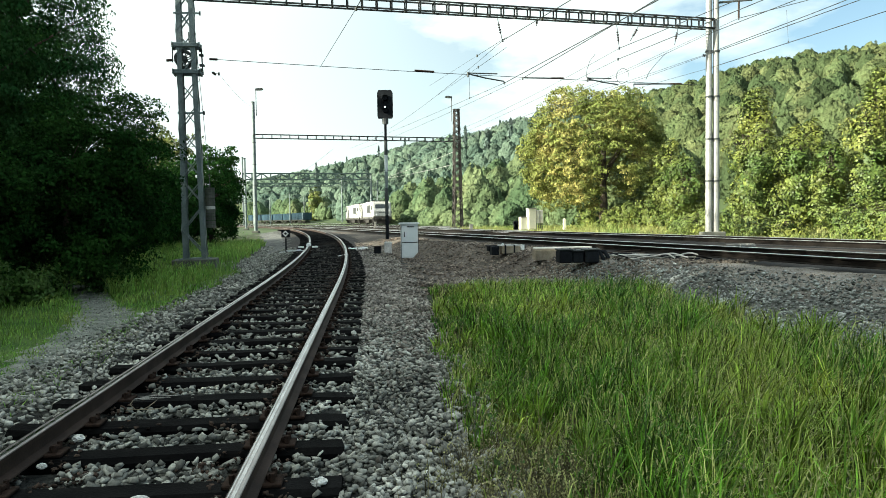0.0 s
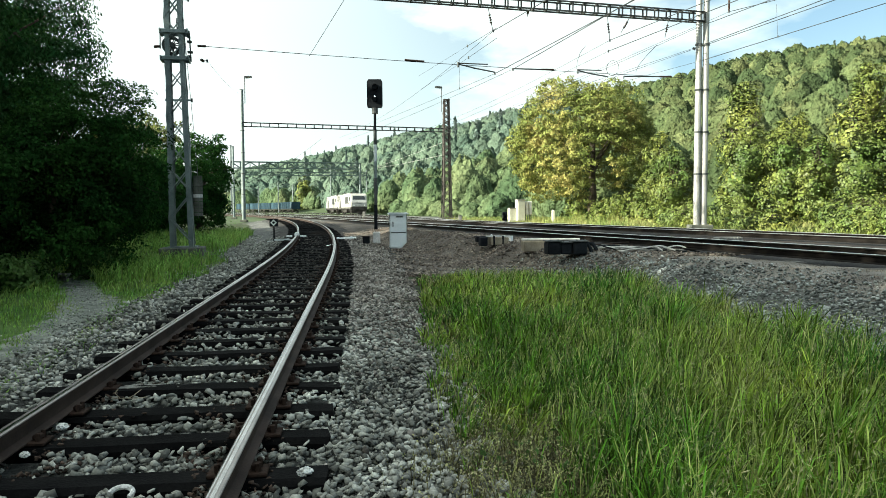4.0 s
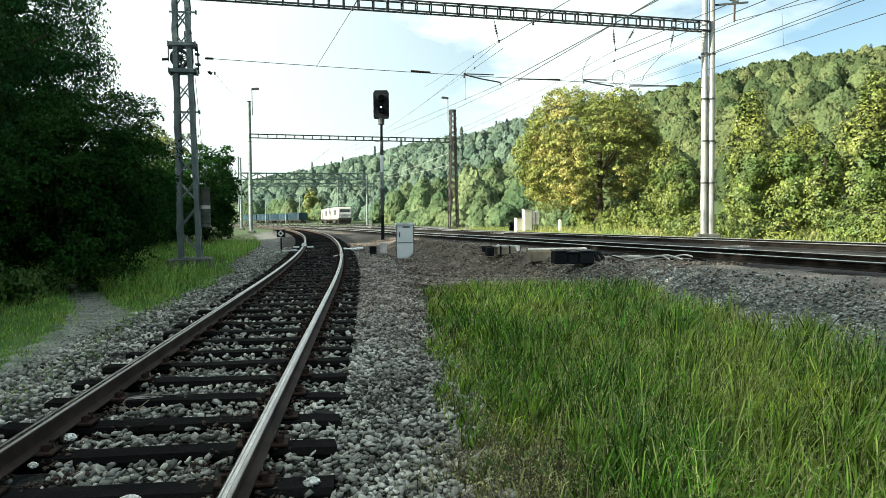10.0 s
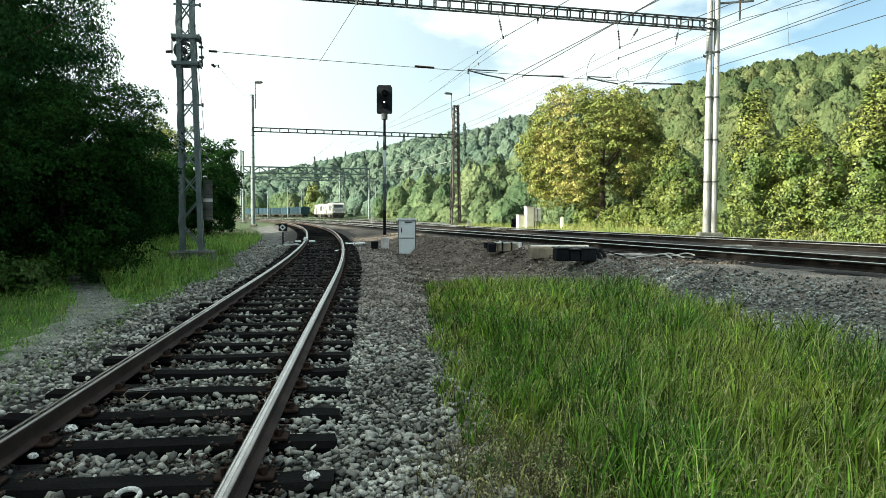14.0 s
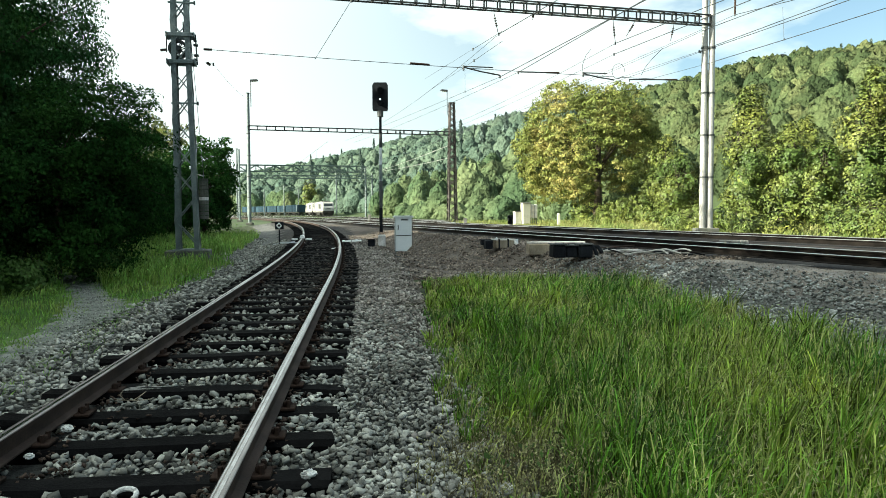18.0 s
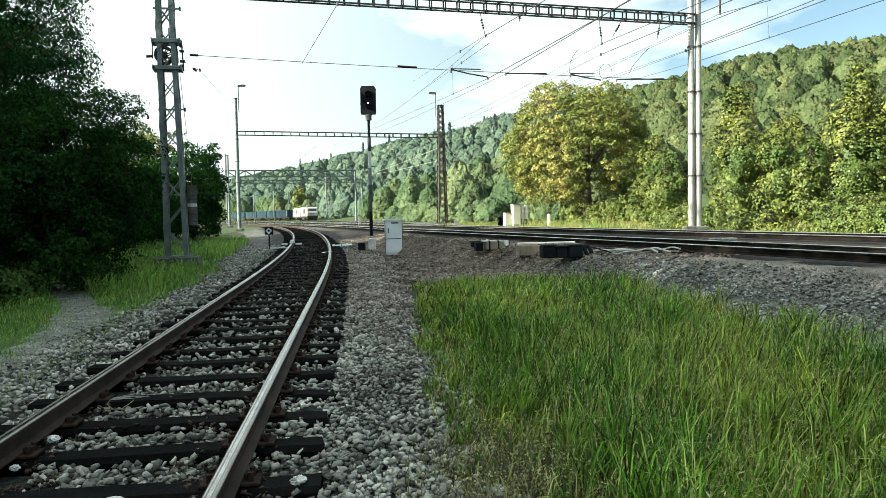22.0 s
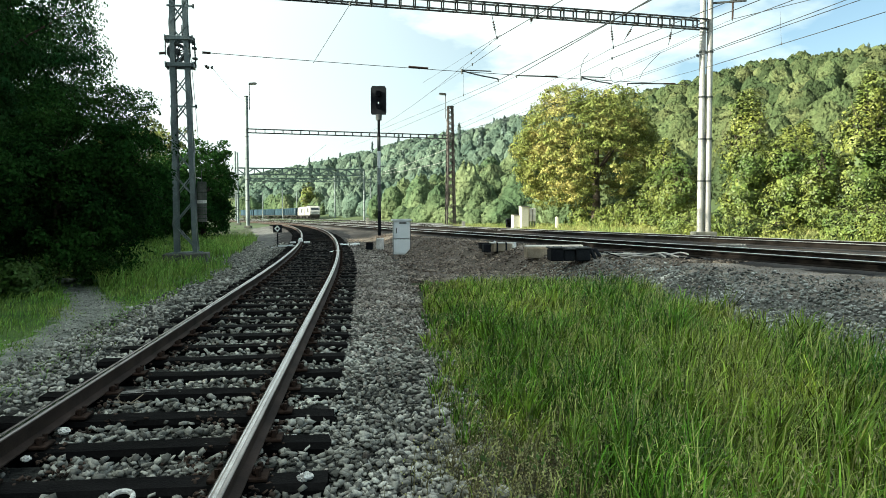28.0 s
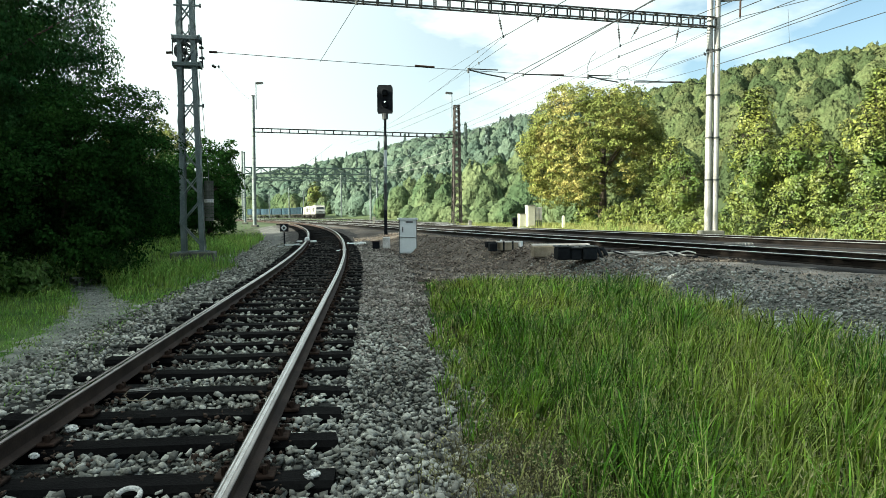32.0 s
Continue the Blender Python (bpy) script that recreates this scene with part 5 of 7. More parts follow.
    part("roof_hatch", Mesh().box((0, 0.0, 3.78), (1.9, 7.5, 0.18), bevel=0.04), LOCO_GREY, lo)
    for k in (-6.1, 6.1):
        up = pantograph_up and k < 0
        pg = part("pantograph", Mesh().box((0, k, 3.86), (1.5, 1.7, 0.08), bevel=0.02), DARK_STEEL, lo, "dark pantograph")
        top = 5.5 if up else 4.15
        mid = (3.9 + top) / 2
        for sx in (-0.45, 0.45):
            part("lower_arm", Mesh().bar((sx, k - 0.6, 3.9), (sx * 0.8, k + 0.8, mid), 0.05), DARK_STEEL, pg)
            part("upper_arm", Mesh().bar((sx * 0.8, k + 0.8, mid), (sx * 0.7, k - 0.4, top), 0.04), DARK_STEEL, pg)
        for dy in (-0.55, -0.25):
            part("collector_strip", Mesh().bar((-0.85, k + dy, top + 0.03), (0.85, k + dy, top + 0.03), 0.05), DARK_STEEL, pg)
    for k in (-3.8, 3.9):
        for sx in (-0.5, 0.5):
            part("roof_insulator", Mesh().tube((sx, k, 3.72), (sx, k, 4.08), 0.07, n=8), PORCELAIN, lo)
    return lo


def open_wagon(m, end_pale):
    w = thing("bulk_wagon", m, "blue high-sided bulk freight wagon with steel ribs", "freight wagon", "blue wagons")
    part("floor_frame", Mesh().box((0, 0, 1.15), (2.7, 13.6, 0.25), bevel=0.02), LOCO_DARK, w, "dark underframe")
    for sx in (-1, 1):
        part("side_wall", Mesh().box((sx * 1.42, 0, 2.45), (0.07, 13.4, 2.4), bevel=0.01), WAGON_BLUE, w)
        for i in range(10):
            part("side_rib", Mesh().box((sx * 1.49, -6.5 + i * 1.444, 2.45), (0.1, 0.14, 2.3), bevel=0.01), WAGON_BLUE, w)
        part("top_rail", Mesh().box((sx * 1.45, 0, 3.68), (0.14, 13.5, 0.12), bevel=0.01), WAGON_BLUE, w)
        part("side_sill", Mesh().box((sx * 1.44, 0, 1.27), (0.13, 13.5, 0.16), bevel=0.01), LOCO_DARK, w)
        if end_pale:
            part("pale_panel", Mesh().box((sx * 1.475, -4.9, 2.5), (0.03, 2.0, 1.9)), WAGON_GREY, w, "pale panel on the wagon side")
    for end in (-1, 1):
        part("end_wall", Mesh().box((0, end * 6.7, 2.45), (2.8, 0.07, 2.4), bevel=0.01), WAGON_BLUE, w)
        for i in range(3):
            part("end_rib", Mesh().box((-0.9 + i * 0.9, end * 6.77, 2.45), (0.13, 0.08, 2.3), bevel=0.01), WAGON_BLUE, w)
        bogie = part("bogie", Mesh().box((0, end * 4.6, 0.7), (1.9, 2.6, 0.3), bevel=0.04), LOCO_DARK, w, "grimy bogie")
        for dy in (-0.9, 0.9):
            wheelset(bogie, end * 4.6 + dy, 0.46)
        for sx in (-1, 1):
            part("buffer", Mesh().tube((sx * 0.875, end * 6.8, 1.05), (sx * 0.875, end * 7.25, 1.05), 0.13, n=8), LOCO_DARK, w)
    part("load", Mesh().box((0, 0, 3.1), (2.7, 13.2, 0.5), bevel=0.15), LOCO_DARK, w, "dark bulk load")
    return w


loco_front = locomotive(on_t3(81.0 + 9.9), True)
loco_rear = locomotive(on_t3(81.0 + 29.7), False)
for i in range(6):
    open_wagon(on_t3(181.9 + 39.8 + 7.6 + i * 14.6), i == 0)


# ================= trees and woods =================
def leaves(centres, normals, size, rng, droop=0.25, wide=0.62, loose=0.75):
    """Pointed leaf quads at the centres, roughly facing their normals."""
    n = len(centres)
    nr = normals + rng.normal(0, loose, (n, 3))
    nr /= np.linalg.norm(nr, axis=1)[:, None] + 1e-9
    t = rng.normal(0, 1, (n, 3))
    t[:, 2] -= droop * 3
    t -= nr * (t * nr).sum(1)[:, None]
    t /= np.linalg.norm(t, axis=1)[:, None] + 1e-9
    b = np.cross(nr, t)
    s = size * rng.uniform(0.6, 1.35, (n, 1))
    q = np.empty((n, 4, 3))
    q[:, 0] = centres - t * s * 0.5
    q[:, 1] = centres + b * s * wide * 0.5 + nr * s * 0.08 - t * s * 0.05
    q[:, 2] = centres + t * s * 0.5
    q[:, 3] = centres - b * s * wide * 0.5 + nr * s * 0.08 - t * s * 0.05
    return q


def on_ball(n, rng):
    d = rng.normal(0, 1, (n, 3))
    return d / np.linalg.norm(d, axis=1)[:, None]


def crown_leaves(centre, radii, clumps, clump_r, per_clump, size, rng, low=-0.75, droop=0.25, fill=0.55, loose=0.75):
    """A crown of many leaf clumps in an uneven ellipsoid."""
    d = on_ball(clumps * 2, rng)
    d = d[d[:, 2] > low][:clumps]
    rad = fill + (1 - fill) * rng.uniform(0, 1, (len(d), 1)) ** 0.6
    uneven = 1 + 0.16 * np.sin(d[:, :1] * 5 + centre[0]) + 0.13 * np.cos(d[:, 1:2] * 6 + d[:, 2:] * 4 + centre[1])
    cc = np.array(centre) + d * np.array(radii) * rad * uneven
    rr = clump_r * rng.uniform(0.55, 1.3, (len(cc), 1))
    k = np.repeat(np.arange(len(cc)), per_clump)
    e = on_ball(len(k), rng)
    e[:, 2] = np.where(e[:, 2] < -0.35, -e[:, 2], e[:, 2])
    e /= np.linalg.norm(e, axis=1)[:, None]
    pos = cc[k] + e * rr[k] * np.array([1, 1, 0.75]) * rng.uniform(0.55, 1.08, (len(k), 1))
    return leaves(pos, e * 0.8 + d[k] * 0.5 + np.array([0, 0, 0.25]), size, rng, droop, loose=loose)


def lobed_crown(centre, radii, lobes, leaf_n, size, rng, low=-0.8, loose=0.35, clump=0.42, open_to=None, inner=True):
    """A dense crown: a few large boughs, each covered with small hanging leaf clumps."""
    c, rad = np.array(centre), np.array(radii)
    d = on_ball(lobes * 3, rng)
    d = d[d[:, 2] > low][:lobes]
    flat = np.hypot(d[:, 0], d[:, 1])
    d[:, :2] *= ((1 - np.abs(d[:, 2]) ** 2.6) ** (1 / 2.6) / np.maximum(flat, 0.05))[:, None]
    lr = rad[0] * rng.uniform(0.32, 0.52, (len(d), 1))
    lc = c + d * (rad - lr * 0.75) * rng.uniform(0.78, 1.06, (len(d), 1))
    per = int(leaf_n / len(d) / 34)
    k = np.repeat(np.arange(len(d)), per)
    e = on_ball(len(k), rng) + d[k] * 0.55
    e /= np.linalg.norm(e, axis=1)[:, None]
    cc = lc[k] + e * lr[k] * rng.uniform(0.78, 1.05, (len(k), 1)) * np.array([1, 1, 0.8])
    if open_to is not None:
        ox, oz, ow = open_to
        keep = ~((np.abs(cc[:, 0] - ox) < ow * rng.uniform(0.3, 1.2, len(cc))) & (cc[:, 2] < oz) & (cc[:, 1] < 1.0))
        cc, e = cc[keep], e[keep]
    j = np.repeat(np.arange(len(cc)), 34)
    g = on_ball(len(j), rng)
    g[:, 2] = np.abs(g[:, 2]) * 1.3 - 0.5
    pos = cc[j] + g * clump * rng.uniform(0.5, 1.0, (len(j), 1)) * np.array([1, 1, 0.85])
    outer = leaves(pos, g * 0.7 + e[j] * 0.7 + np.array([0, 0, 0.12]), size, rng, 0.45, 0.8, loose)
    # the shaded leaves inside the boughs
    if not inner:
        return outer
    i = np.repeat(np.arange(len(d)), 180)
    w = on_ball(len(i), rng)
    ip = lc[i] + w * lr[i] * 0.82 * np.array([1, 1, 0.85])
    return np.concatenate([outer, leaves(ip, w, size * 0.9, rng, 0.3, 0.85, 0.5)])


def bough_crown(r, h, rng, boughs=14, clumps=700, per=12, leaf=0.2, clump=0.3, low=0.62, taper=2.3, core=(20, 14), loose=0.36, ragged=1.0, inside=0.5, fan=0.55, solid=False, bulge=0.32):
    """A domed crown from the ground up: bulging boughs, each shingled with drooping fans of leaves round a shaded core."""
    bt = rng.uniform(0.04, 0.96, boughs) ** 0.9
    ba = np.linspace(0, 2 * math.pi * 3.8, boughs) + rng.uniform(-0.5, 0.5, boughs)
    bw = rng.uniform(0.30, 0.50, boughs)
    bs = rng.uniform(0.75, 1.15, boughs)

    def prof(t):
        return (1 - t ** taper) ** 0.62 * (low + (1 - low) * np.clip(t / 0.3, 0, 1))
    bc = np.column_stack([np.cos(ba) * prof(bt) * r * 0.55, np.sin(ba) * prof(bt) * r * 0.55, bt * h * 0.93 - 0.04 * h])

    def shell(a, t):
        da = (a[:, None] - ba[None] + math.pi) % (2 * math.pi) - math.pi
        q = (da / (bw * 1.35)) ** 2 + ((t[:, None] - bt[None]) * h / (r * bw * 1.5)) ** 2
        g = np.exp(-q) * bs
        k = g.argmax(1)
        f = 1.06 - bulge * (1 - g.max(1))
        rr = prof(t) * r * f
        p = np.column_stack([rr * np.cos(a), rr * np.sin(a), t * h * (0.94 + 0.06 * f)])
        return p, k
    a, t = rng.uniform(0, 2 * math.pi, clumps * 2), rng.uniform(0, 1, clumps * 2)
    ok = rng.uniform(0, 1, clumps * 2) < prof(t) * 1.05 + 0.12
    a, t = a[ok][:clumps], t[ok][:clumps]
    p, k = shell(a, t)
    n = p - bc[k]
    n /= np.linalg.norm(n, axis=1)[:, None] + 1e-9
    n = n * 0.75 + np.column_stack([np.cos(a), np.sin(a), 0.25 + 0.5 * t]) * 0.45
    n /= np.linalg.norm(n, axis=1)[:, None]
    p += n * rng.uniform(-1.1, 0.45, (len(p), 1)) * clump * ragged
    u = np.cross(n, np.array([0.02, 0.01, 1.0]))
    u /= np.linalg.norm(u, axis=1)[:, None] + 1e-9
    v = np.cross(u, n)
    j = np.repeat(np.arange(len(p)), per)
    ang, rad = rng.uniform(0, 2 * math.pi, len(j)), np.sqrt(rng.uniform(0, 1, len(j))) * clump * rng.uniform(0.7, 1.3, len(p))[j]
    pos = p[j] + u[j] * (np.cos(ang) * rad)[:, None] + v[j] * (np.sin(ang) * rad * 0.8)[:, None] - n[j] * (rad ** 2 / clump * 0.55)[:, None]
    tilt = n[j] + (u[j] * np.cos(ang)[:, None] + v[j] * np.sin(ang)[:, None]) * (rad / clump * fan)[:, None] + np.array([0, 0, 0.1])
    quads = leaves(pos, tilt, leaf, rng, 0.35, 0.75, loose)
    # the shaded inside
    na, nt = core
    ga, gt = np.meshgrid(np.linspace(0, 2 * math.pi, na + 1), np.linspace(0.0, 0.97, nt + 1))
    cp, _ = shell(ga.ravel(), gt.ravel())
    rough = rng.uniform(0.9, 1.04, len(cp)) if solid else rng.uniform(0.8, 1.02, len(cp))
    cp = (cp * np.array([inside, inside, 0.5 + inside * 0.5]) * rough[:, None]).reshape(nt + 1, na + 1, 3)
    cp[:, -1] = cp[:, 0]
    if solid:
        # a closed, lumpy body of shared corners with loose leaves over it
        grid = np.arange(cp.shape[0] * cp.shape[1]).reshape(cp.shape[:2])
        body = np.stack([grid[:-1, :-1], grid[:-1, 1:], grid[1:, 1:], grid[1:, :-1]], 2).reshape(-1, 4)
        loose_f = np.arange(len(quads) * 4).reshape(-1, 4) + grid.size
        return np.concatenate([cp.reshape(-1, 3), quads.reshape(-1, 3)]), np.concatenate([body, loose_f])
    return np.concatenate([quads, np.stack([cp[:-1, :-1], cp[:-1, 1:], cp[1:, 1:], cp[1:, :-1]], 2).reshape(-1, 4, 3)])


def leafy_tree(x, y, height, r, material, label, seed, clumps=800, per=12, leaf=0.2, clump=0.3, boughs=16, trunk_r=0.18, low=0.62, taper=2.3, category="tree", name="tree", group=""):
    rng = np.random.default_rng(seed)
    t = thing(name, pose(x, y, ground_z1(x, y)), label, category, group)
    part("trunk", limbs(height * 0.6, trunk_r, (0, 0, height * 0.6), (r * 0.8, r * 0.8, height * 0.38), rng), BARK, t)
    q = bough_crown(r, height, rng, boughs, clumps, per, leaf, clump, low, taper, (20, 14), 0.3, 1.5, 0.45, 0.7, bulge=0.55)
    q[..., 2] -= 0.05
    part("crown", quick_mesh("crown", q, 4, material), None, t)
    return t


def limbs(trunk_h, r, centre, radii, rng, n_limb=9, base=(0, 0, 0), lean=(0, 0)):
    """A tapered trunk with forking limbs into the crown."""
    m = Mesh()
    b = Vector(base)
    p, rad = b + Vector((0, 0, -0.3)), r * 1.25
    top = b + Vector((lean[0], lean[1], trunk_h))
    segs = 5
    for i in range(segs):
        q = (b + Vector((0, 0, -0.3))).lerp(top, (i + 1) / segs) + Vector((rng.uniform(-0.05, 0.05), rng.uniform(-0.05, 0.05), 0))
        m.tube(p, q, rad, rad * 0.86, 9, caps=False)
        p, rad = q, rad * 0.86
    for i in range(n_limb):
        d = Vector(on_ball(1, rng)[0])
        d.z = abs(d.z) * 0.8 + 0.15
        end = Vector(centre) + Vector((d.x * radii[0], d.y * radii[1], d.z * radii[2])) * 0.8
        start = (b + Vector((0, 0, trunk_h * 0.45))).lerp(top, rng.uniform(0.2, 1.0))
        mid = start.lerp(end, 0.5) + Vector(rng.uniform(-0.25, 0.25, 3))
        m.tube(start, mid, rad * 0.55, rad * 0.32, 6, caps=False)
        m.tube(mid, end, rad * 0.32, rad * 0.08, 5, caps=False)
        for j in range(2):
            e2 = mid.lerp(end, 0.4) + Vector(rng.uniform(-1, 1, 3)) * min(radii) * 0.4
            m.tube(mid, e2, rad * 0.22, rad * 0.06, 4, caps=False)
    return m


def tree(x, y, height, radii, material, label, seed, clumps=90, clump_r=0.8, per=130, size=0.24, trunk_r=0.2, low=-0.75, crown_low=0.22, fill=0.55, loose=0.75, droop=0.25, category="tree", name="tree", group="", lobes=0, leaf_n=0, open_to=None, crown_at=(0, 0)):
    rng = np.random.default_rng(seed)
    t = thing(name, pose(x, y, ground_z1(x, y)), label, category, group)
    rz = (height * (1 - crown_low)) / 2
    c = (crown_at[0], crown_at[1], height * crown_low + rz)
    rad = (radii[0], radii[1], rz)
    part("trunk", limbs(height * 0.55, trunk_r, c, rad, rng), BARK, t)
    if lobes:
        q = lobed_crown(c, rad, lobes, leaf_n, size, rng, low, loose, clump_r, open_to, open_to is None)
    else:
        q = crown_leaves(c, (rad[0] - clump_r * 0.6, rad[1] - clump_r * 0.6, rad[2] - clump_r * 0.5), clumps, clump_r, per, size, rng, low, droop, fill, loose)
    part("crown", quick_mesh("crown", q, 4, material), None, t)
    return t


# the yellowing tree beyond the main tracks
tree(13.5, 62, 11.9, (5.7, 5.0), LEAF_YELLOW, "broad tree with yellowing leaves in the sunlit grass", 11, size=0.15, trunk_r=0.34, crown_low=0.02, low=-0.9, lobes=74, leaf_n=86000, clump_r=0.42, loose=0.55, open_to=(-0.2, 6.2, 1.5), crown_at=(-0.9, 0))
# the row of maples
for i, (x, y, h, r) in enumerate(((19.0, 45.0, 9.0, 2.4), (16.2, 49.0, 5.2, 1.7), (20.4, 42.8, 6.6, 1.7), (21.5, 41.0, 5.3, 1.4), (24.0, 40.8, 9.5, 2.5), (25.9, 38.9, 9.0, 2.4), (25.0, 50.0, 7.6, 1.9), (17.4, 56.0, 7.0, 2.0), (28.4, 37.0, 8.0, 2.5))):
    leafy_tree(x, y, h, r, LEAF_GREEN, "leafy green maple in the sunlit row behind the tracks", 20 + i, clumps=int(46 * r * h), per=18, leaf=0.145, clump=0.33, boughs=int(9 + 1.1 * h), low=0.8, taper=2.0 if h > 7 else 2.6, group="maples beyond the tracks")
# shrubs filling the foot of the row
rsh = random.Random(31)
for i in range(9):
    t = i / 8
    x, y = 18.0 + 18.5 * t + rsh.uniform(-0.8, 0.8), 61 - 28 * t + rsh.uniform(-1.5, 1.5)
    leafy_tree(x, y, rsh.uniform(1.8, 3.4), rsh.uniform(1.2, 1.8), LEAF_GREEN, "leafy green shrub at the foot of the maples", 300 + i, clumps=210, per=14, leaf=0.135, clump=0.26, boughs=9, trunk_r=0.06, low=0.9, taper=3.0, category="shrub", name="shrub", group="shrubs beyond the tracks")
for i in range(10):
    t = i / 9
    yy = 15 + 21 * t
    lx0, ly0, lh0 = T2[int(np.argmin(np.abs(T2[:, 1] - yy)))]
    off = 6.0 + rsh.uniform(-0.4, 2.0)
    leafy_tree(lx0 + off * math.cos(lh0), ly0 + off * math.sin(lh0), rsh.uniform(0.7, 1.4) + 0.6 * (1 - t), rsh.uniform(1.2, 1.8), LEAF_GREEN, "leafy green shrub close behind the main tracks", 400 + i, clumps=260, per=15, leaf=0.095, clump=0.2, boughs=9, trunk_r=0.06, low=0.9, taper=3.0, category="shrub", name="shrub", group="shrubs beyond the tracks")
for i, (x, y, h, r) in enumerate(((12.4, 55.0, 1.5, 1.0), (13.5, 54.3, 2.2, 1.2), (14.8, 53.5, 2.7, 1.4), (16.2, 52.2, 3.0, 1.5), (11.3, 58.5, 1.6, 1.1))):
    leafy_tree(x, y, h, r, LEAF_GREEN, "leafy green shrub below the yellowing tree", 470 + i, clumps=210, per=14, leaf=0.135, clump=0.26, boughs=9, trunk_r=0.05, low=0.9, taper=3.0, category="shrub", name="shrub", group="shrubs beyond the tracks")
# small far trees by the wagons
leafy_tree(-48.7, 283, 13.2, 4.6, LEAF_GREEN, "sunlit yellow-green tree standing behind the wagons", 41, clumps=220, per=9, leaf=0.75, clump=1.0, boughs=12, low=0.85, taper=2.6)
tree(-8.85, 19.2, 5.1, (2.4, 2.3), LEAF_DARK, "dense dark bush rising behind the lattice mast", 59, clumps=230, clump_r=0.45, per=150, size=0.085, crown_low=0.0, low=-1.0, fill=0.4, trunk_r=0.08, category="bush", name="bush")
# left side: tall willow, dark bushes and trees along the siding
tree(-13.2, 20.5, 12.4, (4.85, 4.8), WILLOW_LEAF, "tall dark willow shading the siding", 51, clumps=500, clump_r=0.62, per=190, size=0.095, crown_low=0.12, low=-0.9, droop=0.9, fill=0.3)
tree(-12.2, 12.0, 10.6, (4.4, 4.4), WILLOW_LEAF, "tall dark willow shading the siding", 52, clumps=300, clump_r=0.75, per=190, size=0.09, crown_low=0.05, low=-0.95, droop=0.8, fill=0.4)
tree(-9.3, 18.2, 4.85, (2.7, 2.4), LEAF_DARK, "dense dark bush beside the lattice mast", 53, clumps=240, clump_r=0.45, per=170, size=0.085, crown_low=0.0, low=-1.0, fill=0.4, trunk_r=0.08, category="bush", name="bush")
tree(-10.6, 15.6, 4.2, (2.5, 2.2), LEAF_DARK, "dense dark bush beside the path", 54, clumps=190, clump_r=0.5, per=160, size=0.085, crown_low=0.0, low=-1.0, fill=0.45, trunk_r=0.08, category="bush", name="bush")
tree(-13.4, 32.0, 5.0, (2.6, 2.6), LEAF_DARK, "dark leafy tree beside the siding", 55, clumps=150, clump_r=0.5, per=120, size=0.12, crown_low=0.02, low=-0.95)
tree(-14.0, 44.0, 5.9, (2.7, 2.6), LEAF_DARK, "dark leafy tree beside the siding", 56, clumps=140, clump_r=0.55, per=100, size=0.16, crown_low=0.02, low=-0.95)
tree(-12.9, 41.0, 4.4, (2.0, 2.0), LEAF_DARK, "dark leafy tree beside the siding", 58, clumps=110, clump_r=0.5, per=100, size=0.15, crown_low=-0.05, low=-1.0)
tree(-18.2, 47.0, 7.6, (3.2, 3.2), LEAF_GREEN, "green leafy tree catching the sun", 57, clumps=120, clump_r=0.7, per=80, size=0.22, crown_low=0.02, low=-0.95)
for i in range(16):
    x, y = -11.8 - rsh.uniform(0, 3.4), 6.5 + i * 2.6
    x -= 0.12 * max(0, y - 22)
    tree(x, y, rsh.uniform(3.0, 4.6), (2.1, 2.1), LEAF_DARK, "dark undergrowth bush at the edge of the wood", 340 + i, clumps=70, clump_r=0.6, per=36, size=0.27, crown_low=-0.1, low=-1.0, fill=0.3, trunk_r=0.06, category="bush", name="bush", group="undergrowth beside the siding")
for i, (x, y, h, r) in enumerate(((-9.3, 14.2, 1.1, 1.0), (-10.4, 13.2, 1.5, 1.2), (-9.0, 16.0, 0.9, 0.8), (-8.9, 12.6, 0.7, 0.8), (-10.9, 11.6, 1.3, 1.2), (-8.6, 18.9, 0.8, 0.7))):
    tree(x, y, h, (r, r), BUSH_LEAF, "low light green weeds at the foot of the bushes", 640 + i, clumps=50, clump_r=0.28, per=60, size=0.09, crown_low=-0.2, low=-1.0, fill=0.4, trunk_r=0.02, category="weeds", name="weed_clump", group="weeds below the bushes")
# Only a few of these are seen; the rest are added to cast shade.
for i, (x, y, h) in enumerate(((-17.5, 26, 12.9), (-18.5, 16, 13.3), (-18.0, 6, 13.3), (-16.5, -3, 12.9), (-18.5, -13, 13.4), (-19.0, -25, 13.4), (-20.5, 36, 10.9), (-25, 8, 14.9), (-26, 24, 14.9), (-24, -10, 14.9), (-20.5, 11.5, 13.7), (-21.5, 20.5, 13.9), (-21, 1.5, 13.9), (-22, -18, 14.4), (-15.5, -9, 12.4), (-14.5, 2.5, 11.7), (-18.5, -7.5, 13.4))):
    near = i in (0, 1, 2, 6)
    tree(x, y, h, (4.6, 4.6), LEAF_DARK, "tall dark tree in the partly unseen wood that shades the siding", 60 + i, clumps=150 if near else 130, clump_r=1.15, per=150 if near else 44, size=0.2 if near else 0.55, crown_low=0.0, low=-0.95, fill=0.45, group="wood beside the siding")


